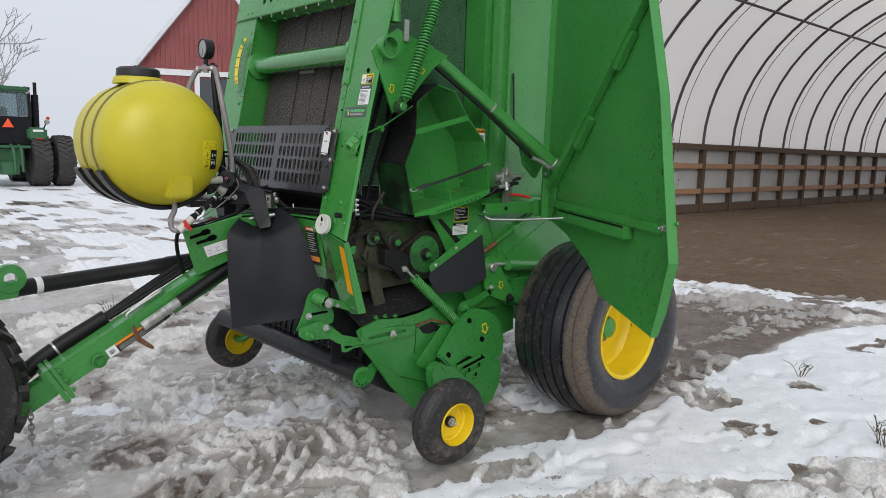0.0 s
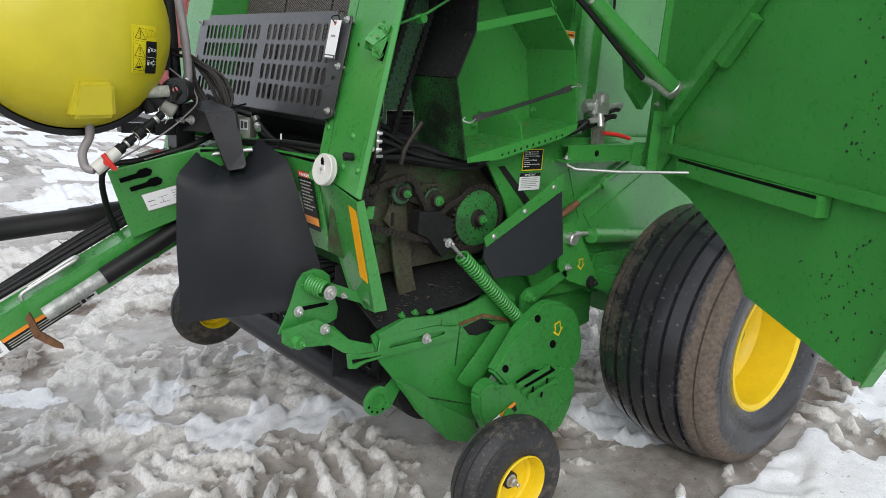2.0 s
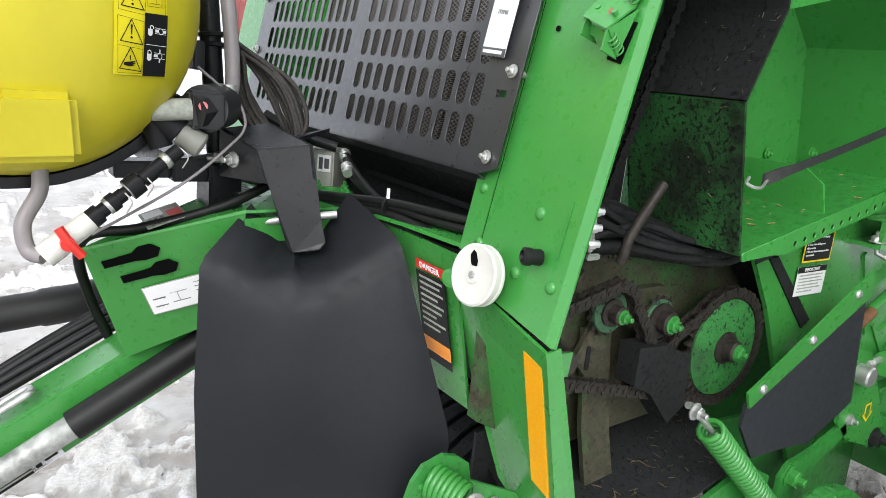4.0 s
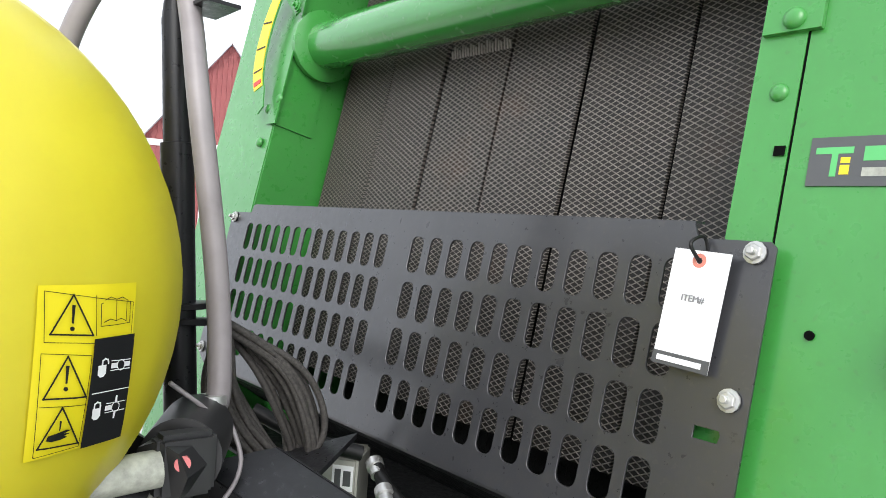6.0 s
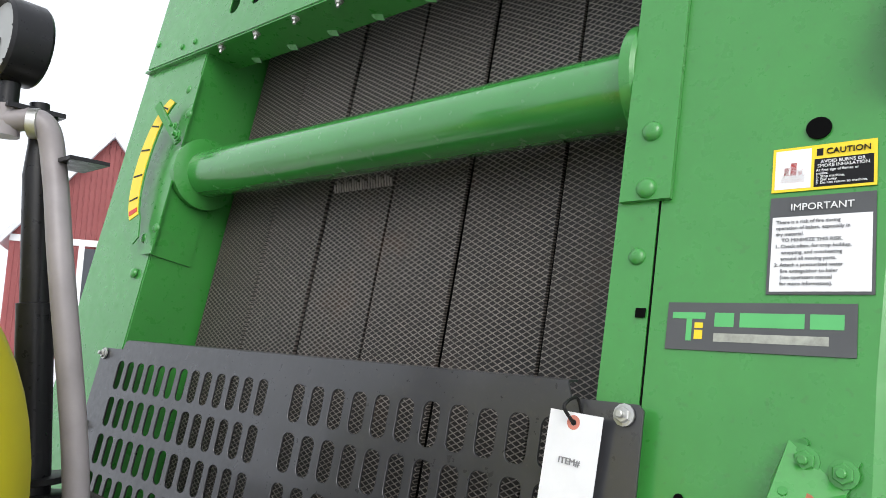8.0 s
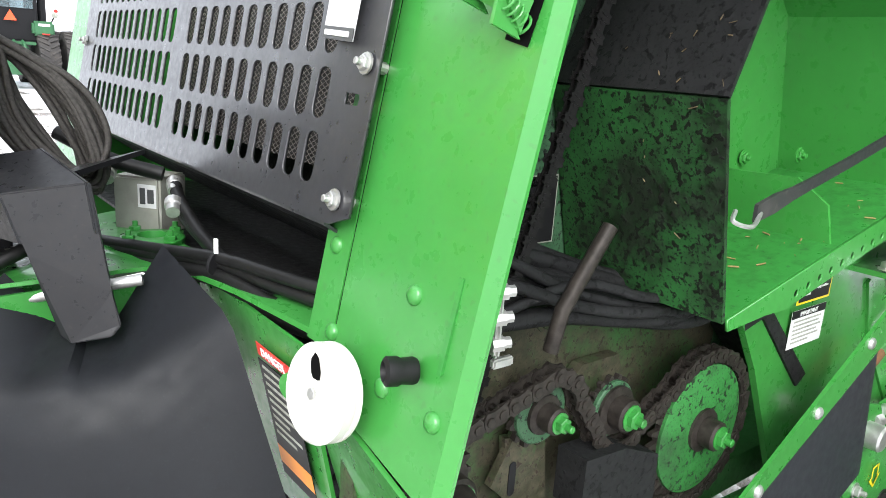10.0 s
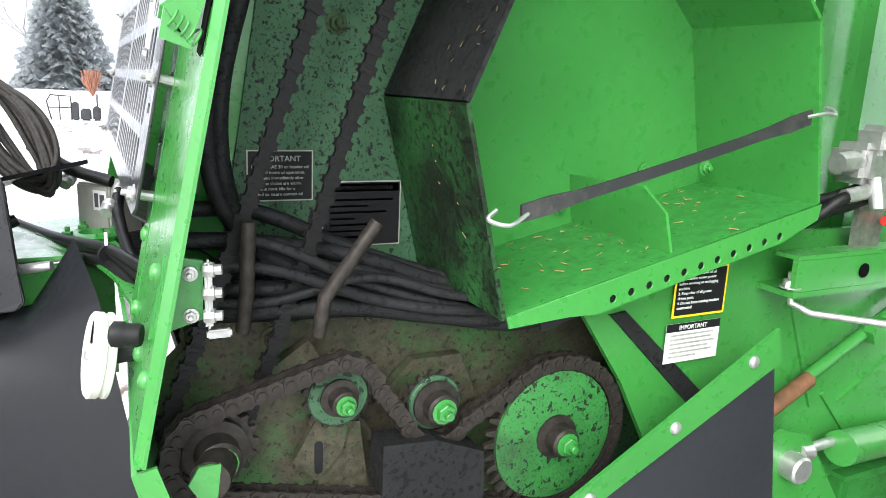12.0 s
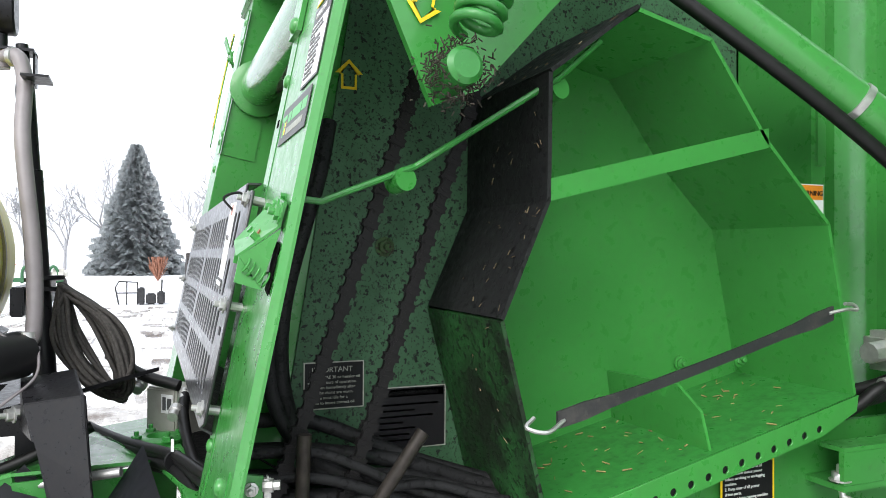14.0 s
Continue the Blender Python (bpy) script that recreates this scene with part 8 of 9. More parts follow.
att = me.color_attributes.new("cover", "FLOAT_COLOR", "POINT")
att.data.foreach_set("color", np.stack([snow.ravel(), slush.ravel(), mud.ravel(), soil.ravel()], 1).astype(np.float32).ravel())
me.shade_smooth()


def ground_material():
    m, nt, b = mat("icy_yard")
    at = nt.nodes.new("ShaderNodeVertexColor")
    at.layer_name = "cover"
    sep = nt.nodes.new("ShaderNodeSeparateColor")
    nt.links.new(at.outputs["Color"], sep.inputs[0])
    big = tex_noise(nt, 1.1, 5, 0.6)
    mid = tex_noise(nt, 7, 5, 0.65)
    fine = tex_noise(nt, 60, 4, 0.65)
    ice = ramp(nt, mix(nt, 0.35, big, mid), [(0.30, (0.17, 0.138, 0.108)), (0.46, (0.37, 0.34, 0.31)), (0.64, (0.54, 0.53, 0.515))])
    slush_c = ramp(nt, mix(nt, 0.6, mid, fine), [(0.30, (0.38, 0.335, 0.285)), (0.48, (0.64, 0.615, 0.58)), (0.68, (0.88, 0.875, 0.87))])
    mud_c = ramp(nt, mix(nt, 0.5, mid, fine), [(0.30, (0.045, 0.027, 0.016)), (0.55, (0.105, 0.068, 0.042)), (0.75, (0.21, 0.15, 0.10))])
    snow_c = ramp(nt, mix(nt, 0.4, mid, fine), [(0.25, (0.66, 0.67, 0.69)), (0.6, (0.84, 0.85, 0.87))])
    mm = ramp(nt, mix(nt, 0.30, sep.outputs[2], mid), [(0.30, grey(0)), (0.62, grey(0.9))])
    c = mix(nt, mm, ice, mud_c)
    crisp = tex_noise(nt, 24, 7, 0.68)
    lm = ramp(nt, mix(nt, 0.42, sep.outputs[1], crisp), [(0.33, grey(0)), (0.43, grey(0.92))])
    c = mix(nt, lm, c, mix(nt, mix(nt, 0.5, mm, (0, 0, 0)), slush_c, mud_c))
    sm_ = ramp(nt, mix(nt, 0.32, sep.outputs[0], crisp), [(0.44, grey(0)), (0.50, grey(1))])
    c = mix(nt, sm_, c, snow_c)
    specks = ramp(nt, tex_noise(nt, 42, 3, 0.55), [(0.68, grey(0)), (0.73, grey(0.75))])
    c = mix(nt, specks, c, (0.085, 0.06, 0.04))
    grit = tex_noise(nt, 170, 3, 0.65)
    c = mix(nt, 0.28, c, ramp(nt, grit, [(0.30, grey(0.50)), (0.50, grey(1.10)), (0.72, grey(1.6))]), "MULTIPLY")
    straw_n = tex_noise(nt, 1.7, 9, 0.82, stretch=(1.0, 2.6, 1.0))
    straw_f = ramp(nt, mix(nt, 0.25, straw_n, fine), [(0.46, grey(0)), (0.60, grey(0.8))])
    soil_m = ramp(nt, at.outputs["Alpha"], [(0.4, grey(0)), (0.8, grey(1))])
    c = mix(nt, mix(nt, 1.0, straw_f, soil_m, "MULTIPLY"), c, (0.17, 0.11, 0.062))
    nt.links.new(c, b.inputs["Base Color"])
    wet = ramp(nt, big, [(0.42, grey(0.14)), (0.62, grey(0.46))])
    r = mix(nt, sm_, mix(nt, lm, mix(nt, soil_m, wet, (0.9, 0.9, 0.9)), (0.5, 0.5, 0.5)), (0.75, 0.75, 0.75))
    nt.links.new(r, b.inputs["Roughness"])
    nt.links.new(ramp(nt, at.outputs["Alpha"], [(0.4, grey(0.5)), (0.8, grey(0.05))]), b.inputs["Specular IOR Level"])
    bump(nt, b, mix(nt, 0.30, mix(nt, 0.6, mix(nt, 0.5, mid, fine), crisp), grit), 0.9, 0.011)
    return m


me.materials.append(ground_material())
ground = tagged(new("ground", me), "icy farmyard with slush, snow patches and brown mud", "ground", kind="structure")


def gz(x, y):
    return float(ground_height(np.array([float(x)]), np.array([float(y)]))[0])


# dry weed stalks poking through the snow
def weed(x, y, n, h, seed, spread):
    r = random.Random(seed)
    z = gz(x, y) - 0.01
    b = bmesh.new()
    for _ in range(n):
        a, t = r.uniform(0, 6.28), r.uniform(0.3, 1)
        d = V(math.cos(a) * spread * t, math.sin(a) * spread * t, h * r.uniform(0.6, 1))
        o = V(r.uniform(-0.03, 0.03), r.uniform(-0.03, 0.03), 0)
        tube([o, o + d * 0.5 + V(0, 0, h * 0.1), o + d], 0.0022, 4, b, n=3)
        for _k in range(3):
            q = o + d * r.uniform(0.5, 1)
            tube([q, q + V(r.gauss(0, 0.03), r.gauss(0, 0.03), 0.03)], 0.0013, 4, b, sm=False)
    w = part("weed_clump", b, STRAWM)
    w.matrix_world = Matrix.Translation((x, y, z))
    return tagged(w, "dry brown weed stalks standing in snow", "weed", "weeds in the snow")


STRAWM = plain("dry_stalk", (0.10, 0.07, 0.045), 0.85, 0, 0.4, 60)
weed(4.35, 1.0, 10, 0.16, 1, 0.10)
weed(5.2, 1.75, 6, 0.10, 2, 0.06)
weed(3.55, 0.85, 5, 0.05, 3, 0.05)
weed(2.6, 7.6, 16, 0.34, 4, 0.2)
weed(3.0, 8.2, 10, 0.22, 5, 0.2)
weed(3.9, 8.3, 12, 0.25, 6, 0.22)

# ---- hoop building ----
hoop = thing("hoop_barn", "open fabric hoop barn on wooden post walls, straw floor", "barn", m=pose(30, 6, 0))
HI = hoop.matrix_world.inverted()
WOOD_D = paint("weathered_post", (0.10, 0.065, 0.042), 0.8, 0.5, (0.05, 0.035, 0.025), 3.0)
WOOD_L = paint("pine_board", (0.36, 0.20, 0.11), 0.7, 0.4, (0.18, 0.10, 0.06), 3.0)
TIN = paint("grey_tin", (0.42, 0.43, 0.43), 0.5, 0.3, (0.25, 0.24, 0.22), 2.0)
FABRIC, _nt, _b = mat("cream_fabric")
_n = tex_noise(_nt, 0.8, 4, 0.5)
_nt.links.new(ramp(_nt, _n, [(0.3, (0.72, 0.67, 0.62)), (0.7, (0.80, 0.75, 0.70))]), _b.inputs["Base Color"])
_b.inputs["Roughness"].default_value = 0.6
_tr = _nt.nodes.new("ShaderNodeBsdfTranslucent")
_tr.inputs["Color"].default_value = (0.90, 0.85, 0.79, 1)
_mx = _nt.nodes.new("ShaderNodeMixShader")
_mx.inputs[0].default_value = 0.72
_nt.links.new(_b.outputs[0], _mx.inputs[1])
_nt.links.new(_tr.outputs[0], _mx.inputs[2])
_nt.links.new(_mx.outputs[0], _nt.nodes["Material Output"].inputs["Surface"])
TUBE = plain("galvanised_tube", (0.10, 0.095, 0.10), 0.5, 0.4, 0.2, 20)


def hpart(name, bm, material, parent=None, label="", sm=0):
    bm.transform(HI)
    ob = part(name, bm, material, parent or hoop, label)
    return smooth(ob, sm) if sm else ob


PX0, PITCH, NB = 16.26, 1.93, 16
WY, SPAN, WH = 12.0, 13.0, 2.2


def hoop_pt(a, r=0.0):
    """On the arch at a degrees from the far wall's top (0) to the near one's (180)."""
    t = radians(a)
    return (WY - SPAN / 2 + (SPAN / 2 + r) * math.cos(t), WH + (5.4 + r) * math.sin(t))


angs = [a for a in range(0, 181, 6)]
b = bmesh.new()
xs = [PX0 - 0.2, PX0 + PITCH * (NB - 1) + 0.2]
rows_ = [[b.verts.new((x, *hoop_pt(a, 0.06))) for a in angs] for x in xs]
for i in range(len(angs) - 1):
    b.faces.new((rows_[0][i], rows_[1][i], rows_[1][i + 1], rows_[0][i + 1]))
hpart("fabric_cover", b, FABRIC, label="cream translucent fabric cover", sm=60)
for k in range(NB):
    x = PX0 + PITCH * k
    hpart("arch", tube([(x, *hoop_pt(a)) for a in angs], 0.045, 8, sm=False), TUBE, sm=60)
    if k % 2 == 0:
        hpart("seam_strap", tube([(x + 0.55, *hoop_pt(a, 0.03)) for a in angs], 0.012, 6, sm=False), TUBE, sm=60)
    for y, s in ((WY, 1), (WY - SPAN, -1)):
        hpart("post", box((x - 0.10, y - 0.10, -0.3), (x + 0.10, y + 0.10, WH), bev=0.01), WOOD_D)
for y in (WY, WY - SPAN):
    for z in (0.62, 1.42):
        hpart("rail", box((PX0, y - 0.06 * (1 if y > 5 else -1) - 0.03, z), (PX0 + PITCH * (NB - 1), y, z + 0.16)), WOOD_L)
    hpart("sill_beam", box((PX0, y - 0.12, WH - 0.18), (PX0 + PITCH * (NB - 1), y + 0.12, WH)), WOOD_D)
    hpart("base_board", box((PX0, y - 0.07, 0.02), (PX0 + PITCH * (NB - 1), y + 0.07, 0.28)), WOOD_D)
    hpart("wall_tin", box((PX0, y + (0.06 if y > 5 else -0.09), 0.1), (PX0 + PITCH * (NB - 1), y + (0.09 if y > 5 else -0.06), WH)), TIN)
for a in (46, 90, 134):
    hpart("purlin", tube([(PX0, *hoop_pt(a, -0.05)), (PX0 + PITCH * (NB - 1), *hoop_pt(a, -0.05))], 0.04, 8, sm=False), TUBE)

# ---- red barn ----
barn = thing("red_barn", "red metal-sided barn with white trim and pale roof", "barn", m=pose(13.15, 38, 0, 0, 0, -23.5))
# siding red is lightened and dulled, putting fog haze into its colour
REDM, _nt, _b = mat("hazed_red_siding")
_n = tex_noise(_nt, 0.7, 4, 0.6)
_nt.links.new(ramp(_nt, _n, [(0.3, (0.46, 0.135, 0.135)), (0.7, (0.54, 0.175, 0.17))]), _b.inputs["Base Color"])
_b.inputs["Roughness"].default_value = 0.55
TRIM = plain("white_trim", (0.66, 0.66, 0.66), 0.5, 0, 0.06, 3, 0)
ROOF = plain("snowy_roof", (0.62, 0.63, 0.65), 0.6, 0, 0.1, 2, 0)


def rpart(name, bm, material, parent=None, label=""):
    return part(name, bm, material, parent or barn, label)


BX0, BX1, BYF, BYB, EV, RG = 0.0, 7.6, 0.0, 24.0, 5.35, 10.3
BXM = (BX0 + BX1) / 2
b = bmesh.new()
pitch = 0.23
cols = []
for k in range(int((BX1 - BX0) / pitch)):
    x0 = BX0 + k * pitch
    cols += [(x0, 0.0), (x0 + pitch * 0.74, 0.0), (x0 + pitch * 0.80, -0.035), (x0 + pitch * 0.94, -0.035)]
cols.append((BX1, 0.0))
low_v = [b.verts.new((x, BYF + d, -0.2)) for x, d in cols]
top_v = [b.verts.new((x, BYF + d, EV + (RG - EV) * (1 - abs(x - BXM) / (BXM - BX0)))) for x, d in cols]
for k in range(len(cols) - 1):
    b.faces.new((low_v[k], low_v[k + 1], top_v[k + 1], top_v[k]))
bmesh.ops.solidify(b, geom=list(b.faces), thickness=0.04)
rpart("gable_wall", b, REDM, label="red ribbed metal gable wall")
b = box((BX0, BYF + 0.1, -0.2), (BX0 + 0.15, BYB, EV))
box((BX1 - 0.15, BYF + 0.1, -0.2), (BX1, BYB, EV), b)
rpart("side_wall", b, REDM)
b = prism([(BX0 - 0.35, BYF - 0.4, EV - 0.45), (BXM, BYF - 0.4, RG), (BXM, BYF - 0.4, RG + 0.28), (BX0 - 0.5, BYF - 0.4, EV - 0.28)], (0, BYB - BYF + 0.8, 0))
prism([(BX1 + 0.35, BYF - 0.4, EV - 0.45), (BXM, BYF - 0.4, RG), (BXM, BYF - 0.4, RG + 0.28), (BX1 + 0.5, BYF - 0.4, EV - 0.28)], (0, BYB - BYF + 0.8, 0), b)
rpart("roof", b, ROOF, label="pale snow-dusted metal roof")
rpart("trim_band", box((BX0, BYF - 0.09, EV - 0.25), (BX1, BYF - 0.03, EV + 0.05)), TRIM)
rpart("door_opening", box((BX0 + 3.0, BYF - 0.06, -0.1), (BX1 - 0.9, BYF - 0.005, EV - 0.35)), plain("dark_opening", (0.06, 0.065, 0.075), 0.8))
rpart("door_trim", box((BX0 + 2.75, BYF - 0.09, -0.1), (BX0 + 3.0, BYF - 0.03, EV - 0.25)), TRIM)

# ---- far tractor ----
trac = thing("farm_tractor", "large green tractor with dual wheels and orange triangle", "tractor", m=pose(6.2, 30.0, 0))


def kpart(name, bm, material, parent=None, label="", sm=0):
    bm.transform(trac.matrix_world.inverted())
    ob = part(name, bm, material, parent or trac, label)
    return smooth(ob, sm) if sm else ob


TG = paint("tractor_green", (0.03, 0.13, 0.05), 0.45, 0.4, (0.06, 0.06, 0.05), 2.0)
GLASS, _nt, _b = mat("cab_glass")
_b.inputs["Base Color"].default_value = (0.22, 0.30, 0.32, 1)
_b.inputs["Roughness"].default_value = 0.06
_b.inputs["Transmission Weight"].default_value = 0.75
TXc = 5.75
kpart("chassis", box((TXc - 0.55, 29.6, 0.75), (TXc + 0.55, 33.6, 1.35), bev=0.03), TG)
kpart("drawbar_frame", box((TXc - 0.3, 29.2, 0.45), (TXc + 0.3, 29.9, 0.9), bev=0.02), TG)
for x in (-0.42, 0.10, 0.34):
    kpart("lift_link", tube([(TXc + x, 29.45, 1.50), (TXc + x + 0.03, 29.2, 1.30), (TXc + x + 0.05, 29.1, 0.55)], 0.045, 8), TG, sm=40)
kpart("lift_rail", box((TXc - 0.75, 29.35, 1.38), (TXc + 0.72, 29.5, 1.48), bev=0.02), TG)
kpart("hood", box((TXc - 0.5, 31.6, 1.3), (TXc + 0.5, 34.2, 2.15), bev=0.05), TG)
kpart("cab_base", box((TXc - 0.85, 29.7, 1.50), (TXc + 0.87, 31.5, 2.50), bev=0.04), INK)
kpart("cab_roof", box((TXc - 0.88, 29.55, 3.38), (TXc + 0.82, 31.6, 3.56), bev=0.07), TG)
kpart("beacon", lathe([(0.10, 0), (0.11, 0.02), (0.10, 0.10), (0.05, 0.14), (0, 0.14)], (TXc - 0.05, 30.4, 3.55), (0, 0, 1), 16), TG, sm=40)
for x in (-0.86, 0.74):
    for y in (29.68, 31.40):
        kpart("cab_pillar", prism([(TXc + x, y, 3.40), (TXc + x + 0.09, y, 3.40), (TXc + x + 0.13, y, 2.45), (TXc + x + 0.02, y, 2.45)], (0, 0.09, 0)), INK)
kpart("rear_window", box((TXc - 0.78, 29.73, 2.50), (TXc + 0.76, 29.75, 3.38)), GLASS)
kpart("side_window", box((TXc + 0.80, 29.8, 2.50), (TXc + 0.82, 31.40, 3.38)), GLASS)
kpart("driver_seat", box((TXc - 0.25, 30.5, 2.3), (TXc + 0.25, 30.65, 2.85), bev=0.06), INK)
kpart("steering_wheel", tube([(TXc - 0.05 + 0.18 * math.cos(a * math.pi / 6), 31.0, 2.72 + 0.14 * math.sin(a * math.pi / 6)) for a in range(13)], 0.018, 6, sm=False), INK)
fend = kpart("fender", box((TXc + 0.66, 29.45, 1.68), (TXc + 1.30, 30.7, 2.14), bev=0.07), TG)
kpart("tail_lamp", box((TXc + 0.82, 29.43, 1.98), (TXc + 1.16, 29.46, 2.06), bev=0.01), PAPER, fend)
kpart("reflector", box((TXc + 0.92, 29.43, 1.72), (TXc + 1.14, 29.46, 1.76)), LBL_RED, fend)
stack = kpart("exhaust_stack", cyl((TXc + 1.04, 30.0, 2.1), (TXc + 1.04, 30.0, 3.32), 0.125, 20), INK, sm=40)
kpart("stack_pipe", cyl((TXc + 1.06, 30.0, 3.30), (TXc + 1.06, 30.0, 3.76), 0.06, 14), INK, stack, sm=40)
kpart("air_intake", lathe([(0.05, 0), (0.05, 0.20), (0.14, 0.21), (0.14, 0.28), (0.03, 0.31)], (TXc + 0.74, 29.9, 3.28), (0, 0, 1), 16), INK, sm=40)
kpart("work_lamp", lathe([(0.05, 0), (0.075, 0.02), (0.075, 0.07), (0, 0.07)], (TXc + 0.74, 29.72, 3.40), (0, -1, 0), 14), PAPER_DIM, sm=40)
kpart("warning_triangle", prism([(5.645, 29.62, 2.11), (6.005, 29.62, 2.11), (5.835, 29.62, 2.43)], (0, -0.03, 0)), plain("smv_orange", (0.95, 0.10, 0.03), 0.4, 0, 0.03, 5, 0), None, "orange slow-vehicle triangle")
arm_l = kpart("lamp_arm", tube([(TXc + 1.28, 30.2, 2.0), (TXc + 1.38, 30.2, 2.2), (TXc + 1.45, 30.2, 2.34)], 0.025, 6), INK)
kpart("lamp", lathe([(0.03, 0), (0.095, 0.03), (0.095, 0.08), (0, 0.10)], (TXc + 1.45, 30.2, 2.36), (0, -1, 0), 14), PAPER_DIM, arm_l, sm=40)
kpart("signal_lamp", lathe([(0.03, 0), (0.06, 0.02), (0.06, 0.06), (0, 0.07)], (TXc + 1.49, 30.2, 2.50), (0, -1, 0), 14), LBL_RED, arm_l, sm=40)


def lug_tyre(R, W, seg=28):
    """Big tractor tyre with slanted lugs."""
    hw = W / 2
    b = lathe([(R * 0.52, -hw * 0.8), (R * 0.7, -hw), (R * 0.88, -hw * 0.98), (R * 0.93, -hw * 0.7), (R * 0.94, 0), (R * 0.93, hw * 0.7), (R * 0.88, hw * 0.98), (R * 0.7, hw), (R * 0.52, hw * 0.8)], (0, 0, 0), (1, 0, 0), 40)
    for k in range(seg):
        for s in (-1, 1):
            a0 = 2 * math.pi * (k + (0.5 if s > 0 else 0)) / seg
            q = []
            for (x, da, r) in ((0.03, 0.10, 1.0), (hw * 0.98, -0.08, 0.97), (hw * 0.98, -0.02, 0.97), (0.03, 0.16, 1.0)):
                q.append((s * x, R * r * math.cos(a0 + da), R * r * math.sin(a0 + da)))
            q2 = [(x, y * 0.92, z * 0.92) for x, y, z in q]
            vs = [b.verts.new(p) for p in q] + [b.verts.new(p) for p in q2]
            for f in ((0, 1, 2, 3), (0, 4, 5, 1), (1, 5, 6, 2), (2, 6, 7, 3), (3, 7, 4, 0)):
                b.faces.new([vs[i] for i in f])
    return b


TYRE_FAR = paint("far_tyre", (0.045, 0.042, 0.040), 0.8, 0.6, (0.13, 0.11, 0.09), 2.0)
for x, y in ((TXc + 1.08, 30.0), (TXc + 1.88, 30.0), (TXc - 1.08, 30.0), (TXc - 1.88, 30.0), (TXc + 1.08, 33.4), (TXc + 1.88, 33.4)):
    b = lug_tyre(0.96, 0.60)
    b.transform(Matrix.Translation((x, y, 0.94)))
    w = kpart("wheel", b, TYRE_FAR)
    kpart("rim", lathe([(0.5, -0.2), (0.5, 0.2), (0.44, 0.12), (0.40, -0.05), (0.12, 0.0)], (x, y, 0.94), (1, 0, 0), 30), YELLOW, w, sm=35)

# ---- dark lugged tyre of the machine hitched in front ----
fw = thing("tractor_wheel", "dirty black lugged tractor tyre standing in slush", "wheel", m=pose(0.50, 3.83, 0.0))
b = lug_tyre(0.56, 0.34, 22)
b.transform(Matrix.Rotation(radians(84), 4, "Z"))
b.transform(Matrix.Translation((0, 0, 0.62)))
part("tyre", b, TYRE, fw)
b = lathe([(0.30, -0.14), (0.30, 0.10), (0.26, 0.05), (0.08, 0.03)], (0, 0, 0.62), (0.1, 1, 0), 28)
part("rim", b, STEEL, fw)


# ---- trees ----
# bark and needle colours are paled to paint in the fog
HAZED_BARK = plain("fog_paled_bark", (0.30, 0.30, 0.31), 0.9, 0, 0.25, 6, 0)
SPRUCE = plain("fog_paled_needles", (0.33, 0.355, 0.36), 0.9, 0, 0.4, 3, 0)


def bare_tree(x, y, h, seed, name="bare_tree"):
    r = random.Random(seed)
    t = thing(name, "leafless grey tree standing in fog", "tree", "bare trees", m=pose(x, y, 0))
    b = bmesh.new()

    def grow(p, d, L, rad, lvl):
        q = p + d * L
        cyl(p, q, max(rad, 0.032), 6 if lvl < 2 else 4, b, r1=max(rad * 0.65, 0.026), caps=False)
        if lvl == 5:
            return
        for _ in range(2 if lvl > 3 else 3):
            nd = (d + V(r.gauss(0, 0.42), r.gauss(0, 0.42), r.gauss(0.10, 0.25))).normalized()
            grow(q if r.random() < 0.7 else p.lerp(q, 0.65), nd, L * r.uniform(0.58, 0.82), rad * 0.6, lvl + 1)

    grow(V(0, 0, -0.2), V(0.02, 0, 1), h * 0.30, h * 0.018, 0)
    part("limb_frame", b, HAZED_BARK, t)
    return t


def spruce(x, y, h, R, seed):
    r = random.Random(seed)
    t = thing("spruce_tree", "dark spruce tree standing in fog on snow", "tree", m=pose(x, y, 0))
    part("trunk", cyl((0, 0, -0.2), (0, 0, h * 0.97), 0.28, 8, r1=0.03), HAZED_BARK, t)
    b = bmesh.new()
    z = h * 0.05
    while z < h * 0.985:
        f = 1 - z / h
        n = int(11 + 20 * f)
        for k in range(n):
            a = 2 * math.pi * (k + r.random()) / n
            L = R * f ** 0.85 * r.uniform(0.60, 1.15) + 0.15
            d = V(math.cos(a), math.sin(a), 0)
            s = V(-d.y, d.x, 0)
            droop = -0.22 * L
            m_ = int(5 + L * 5)
            for j in range(m_):
                u = (j + 0.5) / m_
                c = V(0, 0, z) + d * (L * u) + V(0, 0, droop * u * u + 0.10 * L * u)
                w = (0.62 * (1 - u * 0.55)) * (0.6 + f)
                for sg in (-1, 1):
                    tip = c + s * sg * w * r.uniform(0.6, 1.2) + d * 0.25 + V(0, 0, r.uniform(-0.50, 0.02))
                    v0, v1, v2 = b.verts.new(c + d * 0.24 + V(0, 0, 0.10)), b.verts.new(c - d * 0.24 - V(0, 0, 0.12)), b.verts.new(tip)
                    b.faces.new((v0, v1, v2))
        z += h * 0.016 * (0.7 + f)
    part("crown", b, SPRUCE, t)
    return t


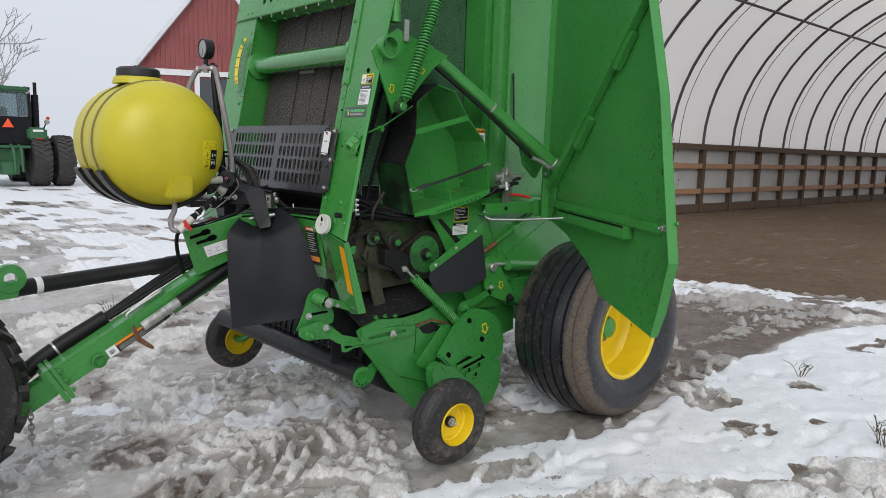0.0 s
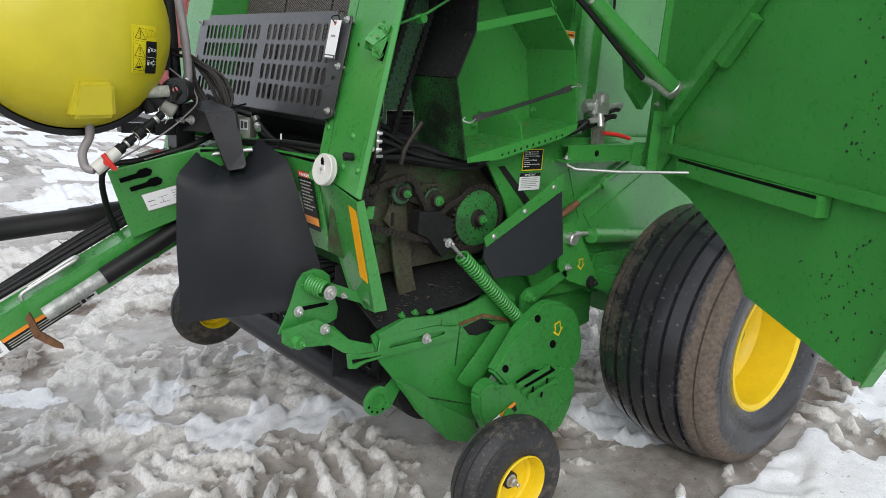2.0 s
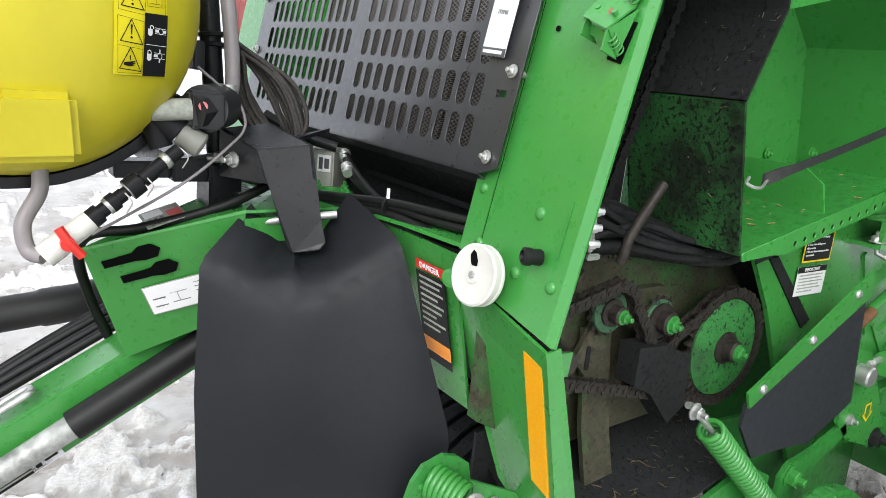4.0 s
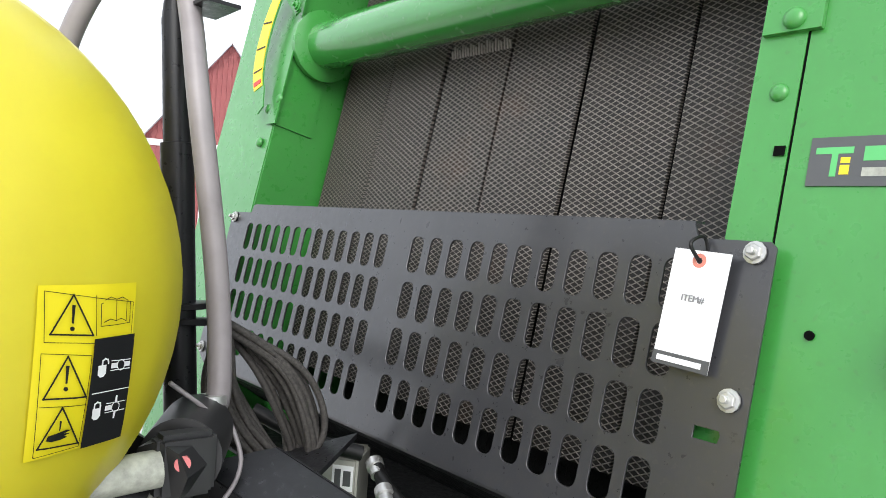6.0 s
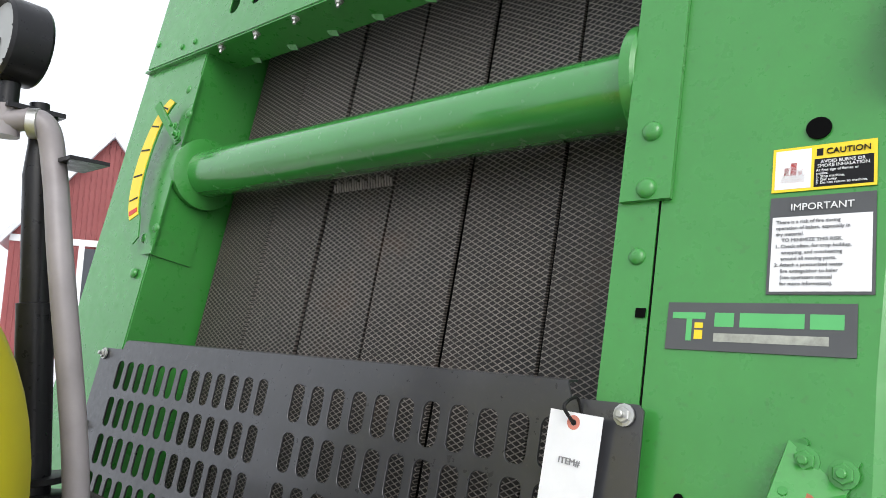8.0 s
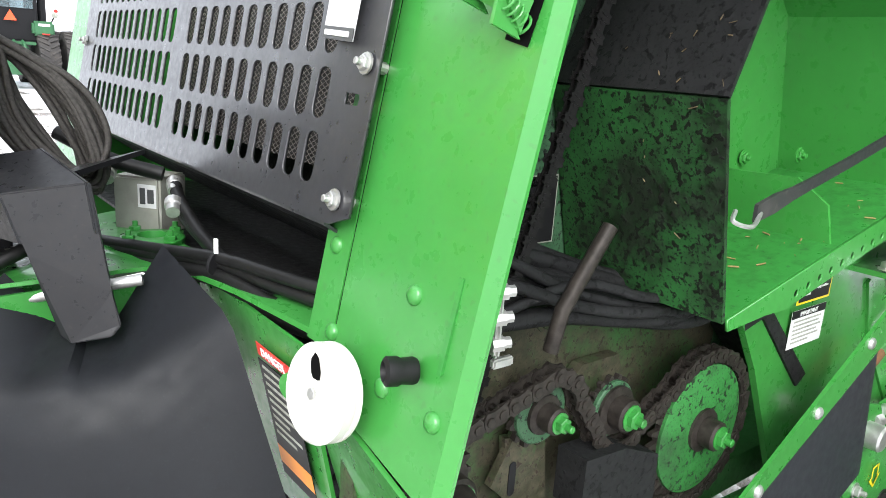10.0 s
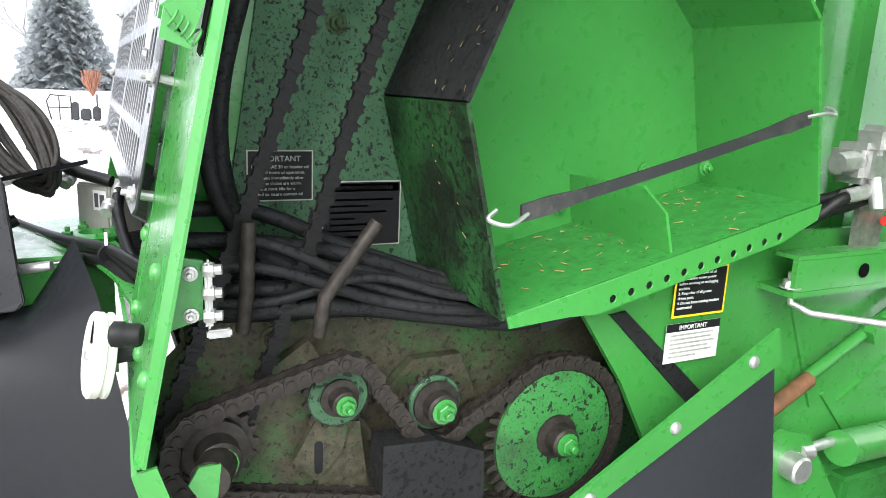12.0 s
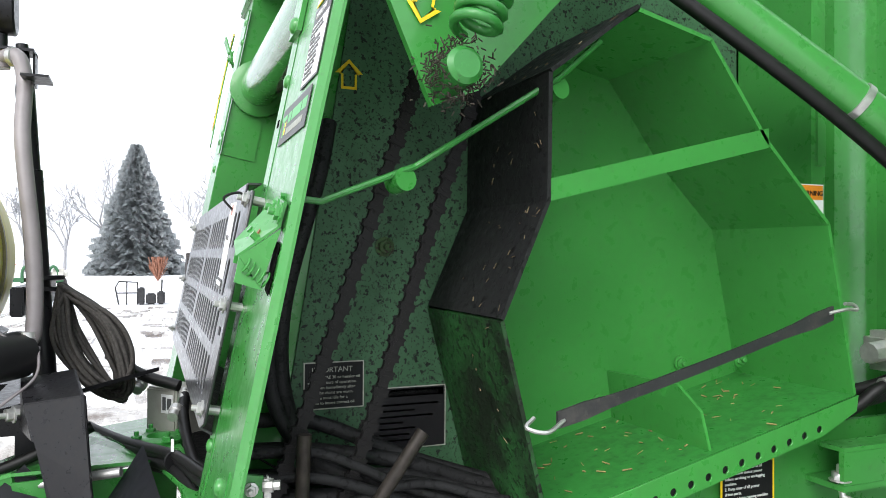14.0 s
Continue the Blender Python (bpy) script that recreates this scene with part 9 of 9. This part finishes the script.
spruce(1.3, 72.0, 11.8, 4.0, 3)
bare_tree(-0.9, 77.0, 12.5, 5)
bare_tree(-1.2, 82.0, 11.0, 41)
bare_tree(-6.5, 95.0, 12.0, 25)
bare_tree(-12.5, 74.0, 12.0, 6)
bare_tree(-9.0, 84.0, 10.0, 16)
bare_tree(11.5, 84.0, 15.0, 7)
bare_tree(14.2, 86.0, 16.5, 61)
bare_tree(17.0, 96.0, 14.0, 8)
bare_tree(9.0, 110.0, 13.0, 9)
b = bmesh.new()
r = random.Random(2)
for _ in range(260):
    a, q = r.uniform(0, 6.28), r.uniform(0, 1)
    p = V(0, 0, 0.1)
    d = V(math.cos(a) * 0.6 * q, math.sin(a) * 0.6 * q, r.uniform(0.8, 1.6))
    tube([p, p + d * 0.5, p + d], 0.02, 4, b, sm=False)
bush = part("shrub", b, plain("rust_twigs", (0.30, 0.14, 0.09), 0.9, 0, 0.3, 8, 0))
bush.matrix_world = Matrix.Translation((2.9, 52, 0))
tagged(bush, "bare rust-brown shrub in the snow", "shrub")
# gate panels lying in the snow
gp = thing("gate_panel", "dark steel gate panels standing in the snow", "gate", m=pose(1.95, 30.5, 0))
DK = plain("dark_steel", (0.04, 0.04, 0.042), 0.6, 0.4, 0.3, 10)
part("frame", tube([(-0.62, 0, 0), (-0.74, 0, 0.62), (-0.62, 0, 0.84), (0.0, 0, 0.80), (0.0, 0, 0)], 0.03, 6, sm=False), DK, gp)
part("rail", tube([(-0.70, 0, 0.42), (0.0, 0, 0.42)], 0.025, 6, sm=False), DK, gp)
part("upright", tube([(-0.36, 0, 0), (-0.36, 0, 0.81)], 0.025, 6, sm=False), DK, gp)
part("block", box((0.02, -0.25, 0.0), (0.24, 0.25, 0.62), bev=0.04), DK, gp)
part("block", box((0.28, -0.25, 0.0), (0.62, 0.25, 0.40), bev=0.05), DK, gp)
part("block", box((0.66, -0.25, 0.0), (0.92, 0.25, 0.48), bev=0.05), DK, gp)
part("stake", tube([(0.80, 0, 0), (0.82, 0, 0.90)], 0.03, 6, sm=False), DK, gp)

# green trailed implement parked in the snow, seen from behind
im = thing("trailed_implement", "green trailed farm implement with orange triangle parked in snow", "implement", m=pose(-1.85, 32.0, 0))
part("axle", box((-1.2, -0.15, 0.45), (1.5, 0.15, 0.62), bev=0.02), TG, im)
part("toolbar", box((-1.2, -0.4, 0.80), (1.3, -0.25, 0.95), bev=0.02), TG, im)
for x in (-0.95, 0.45, 1.25):
    b = lathe([(0.20, -0.11), (0.40, -0.12), (0.46, -0.08), (0.46, 0.08), (0.40, 0.12), (0.20, 0.11)], (x, 0, 0.46), (1, 0, 0), 28)
    w = part("wheel", b, TYRE_FAR, im)
    part("rim", lathe([(0.21, -0.08), (0.21, 0.08), (0.10, 0.03), (0.06, 0.06), (0, 0.06)], (x, 0, 0.46), (1, 0, 0), 20), YELLOW, w)
for x in (0.10, 0.95):
    b = bmesh.new()
    tube([(x - 0.14, -0.2, 0.75), (x - 0.13, -0.2, 1.20), (x, -0.2, 1.36), (x + 0.13, -0.2, 1.20), (x + 0.14, -0.2, 0.75)], 0.055, 10, b)
    part("hoop_guard", b, TG, im)
part("seed_hopper", box((0.80, -0.25, 0.85), (1.40, 0.25, 1.28), bev=0.12), plain("pale_plastic", (0.55, 0.53, 0.48), 0.6, 0, 0.2, 12), im, "pale plastic hopper")
part("triangle_post", box((-0.44, -0.22, 0.90), (-0.38, -0.18, 1.62)), DK, im)
part("warning_triangle", prism([(-0.60, -0.24, 1.40), (-0.22, -0.24, 1.40), (-0.41, -0.24, 1.80)], (0, -0.02, 0)), bpy.data.materials["smv_orange"], im, "orange slow-vehicle triangle")
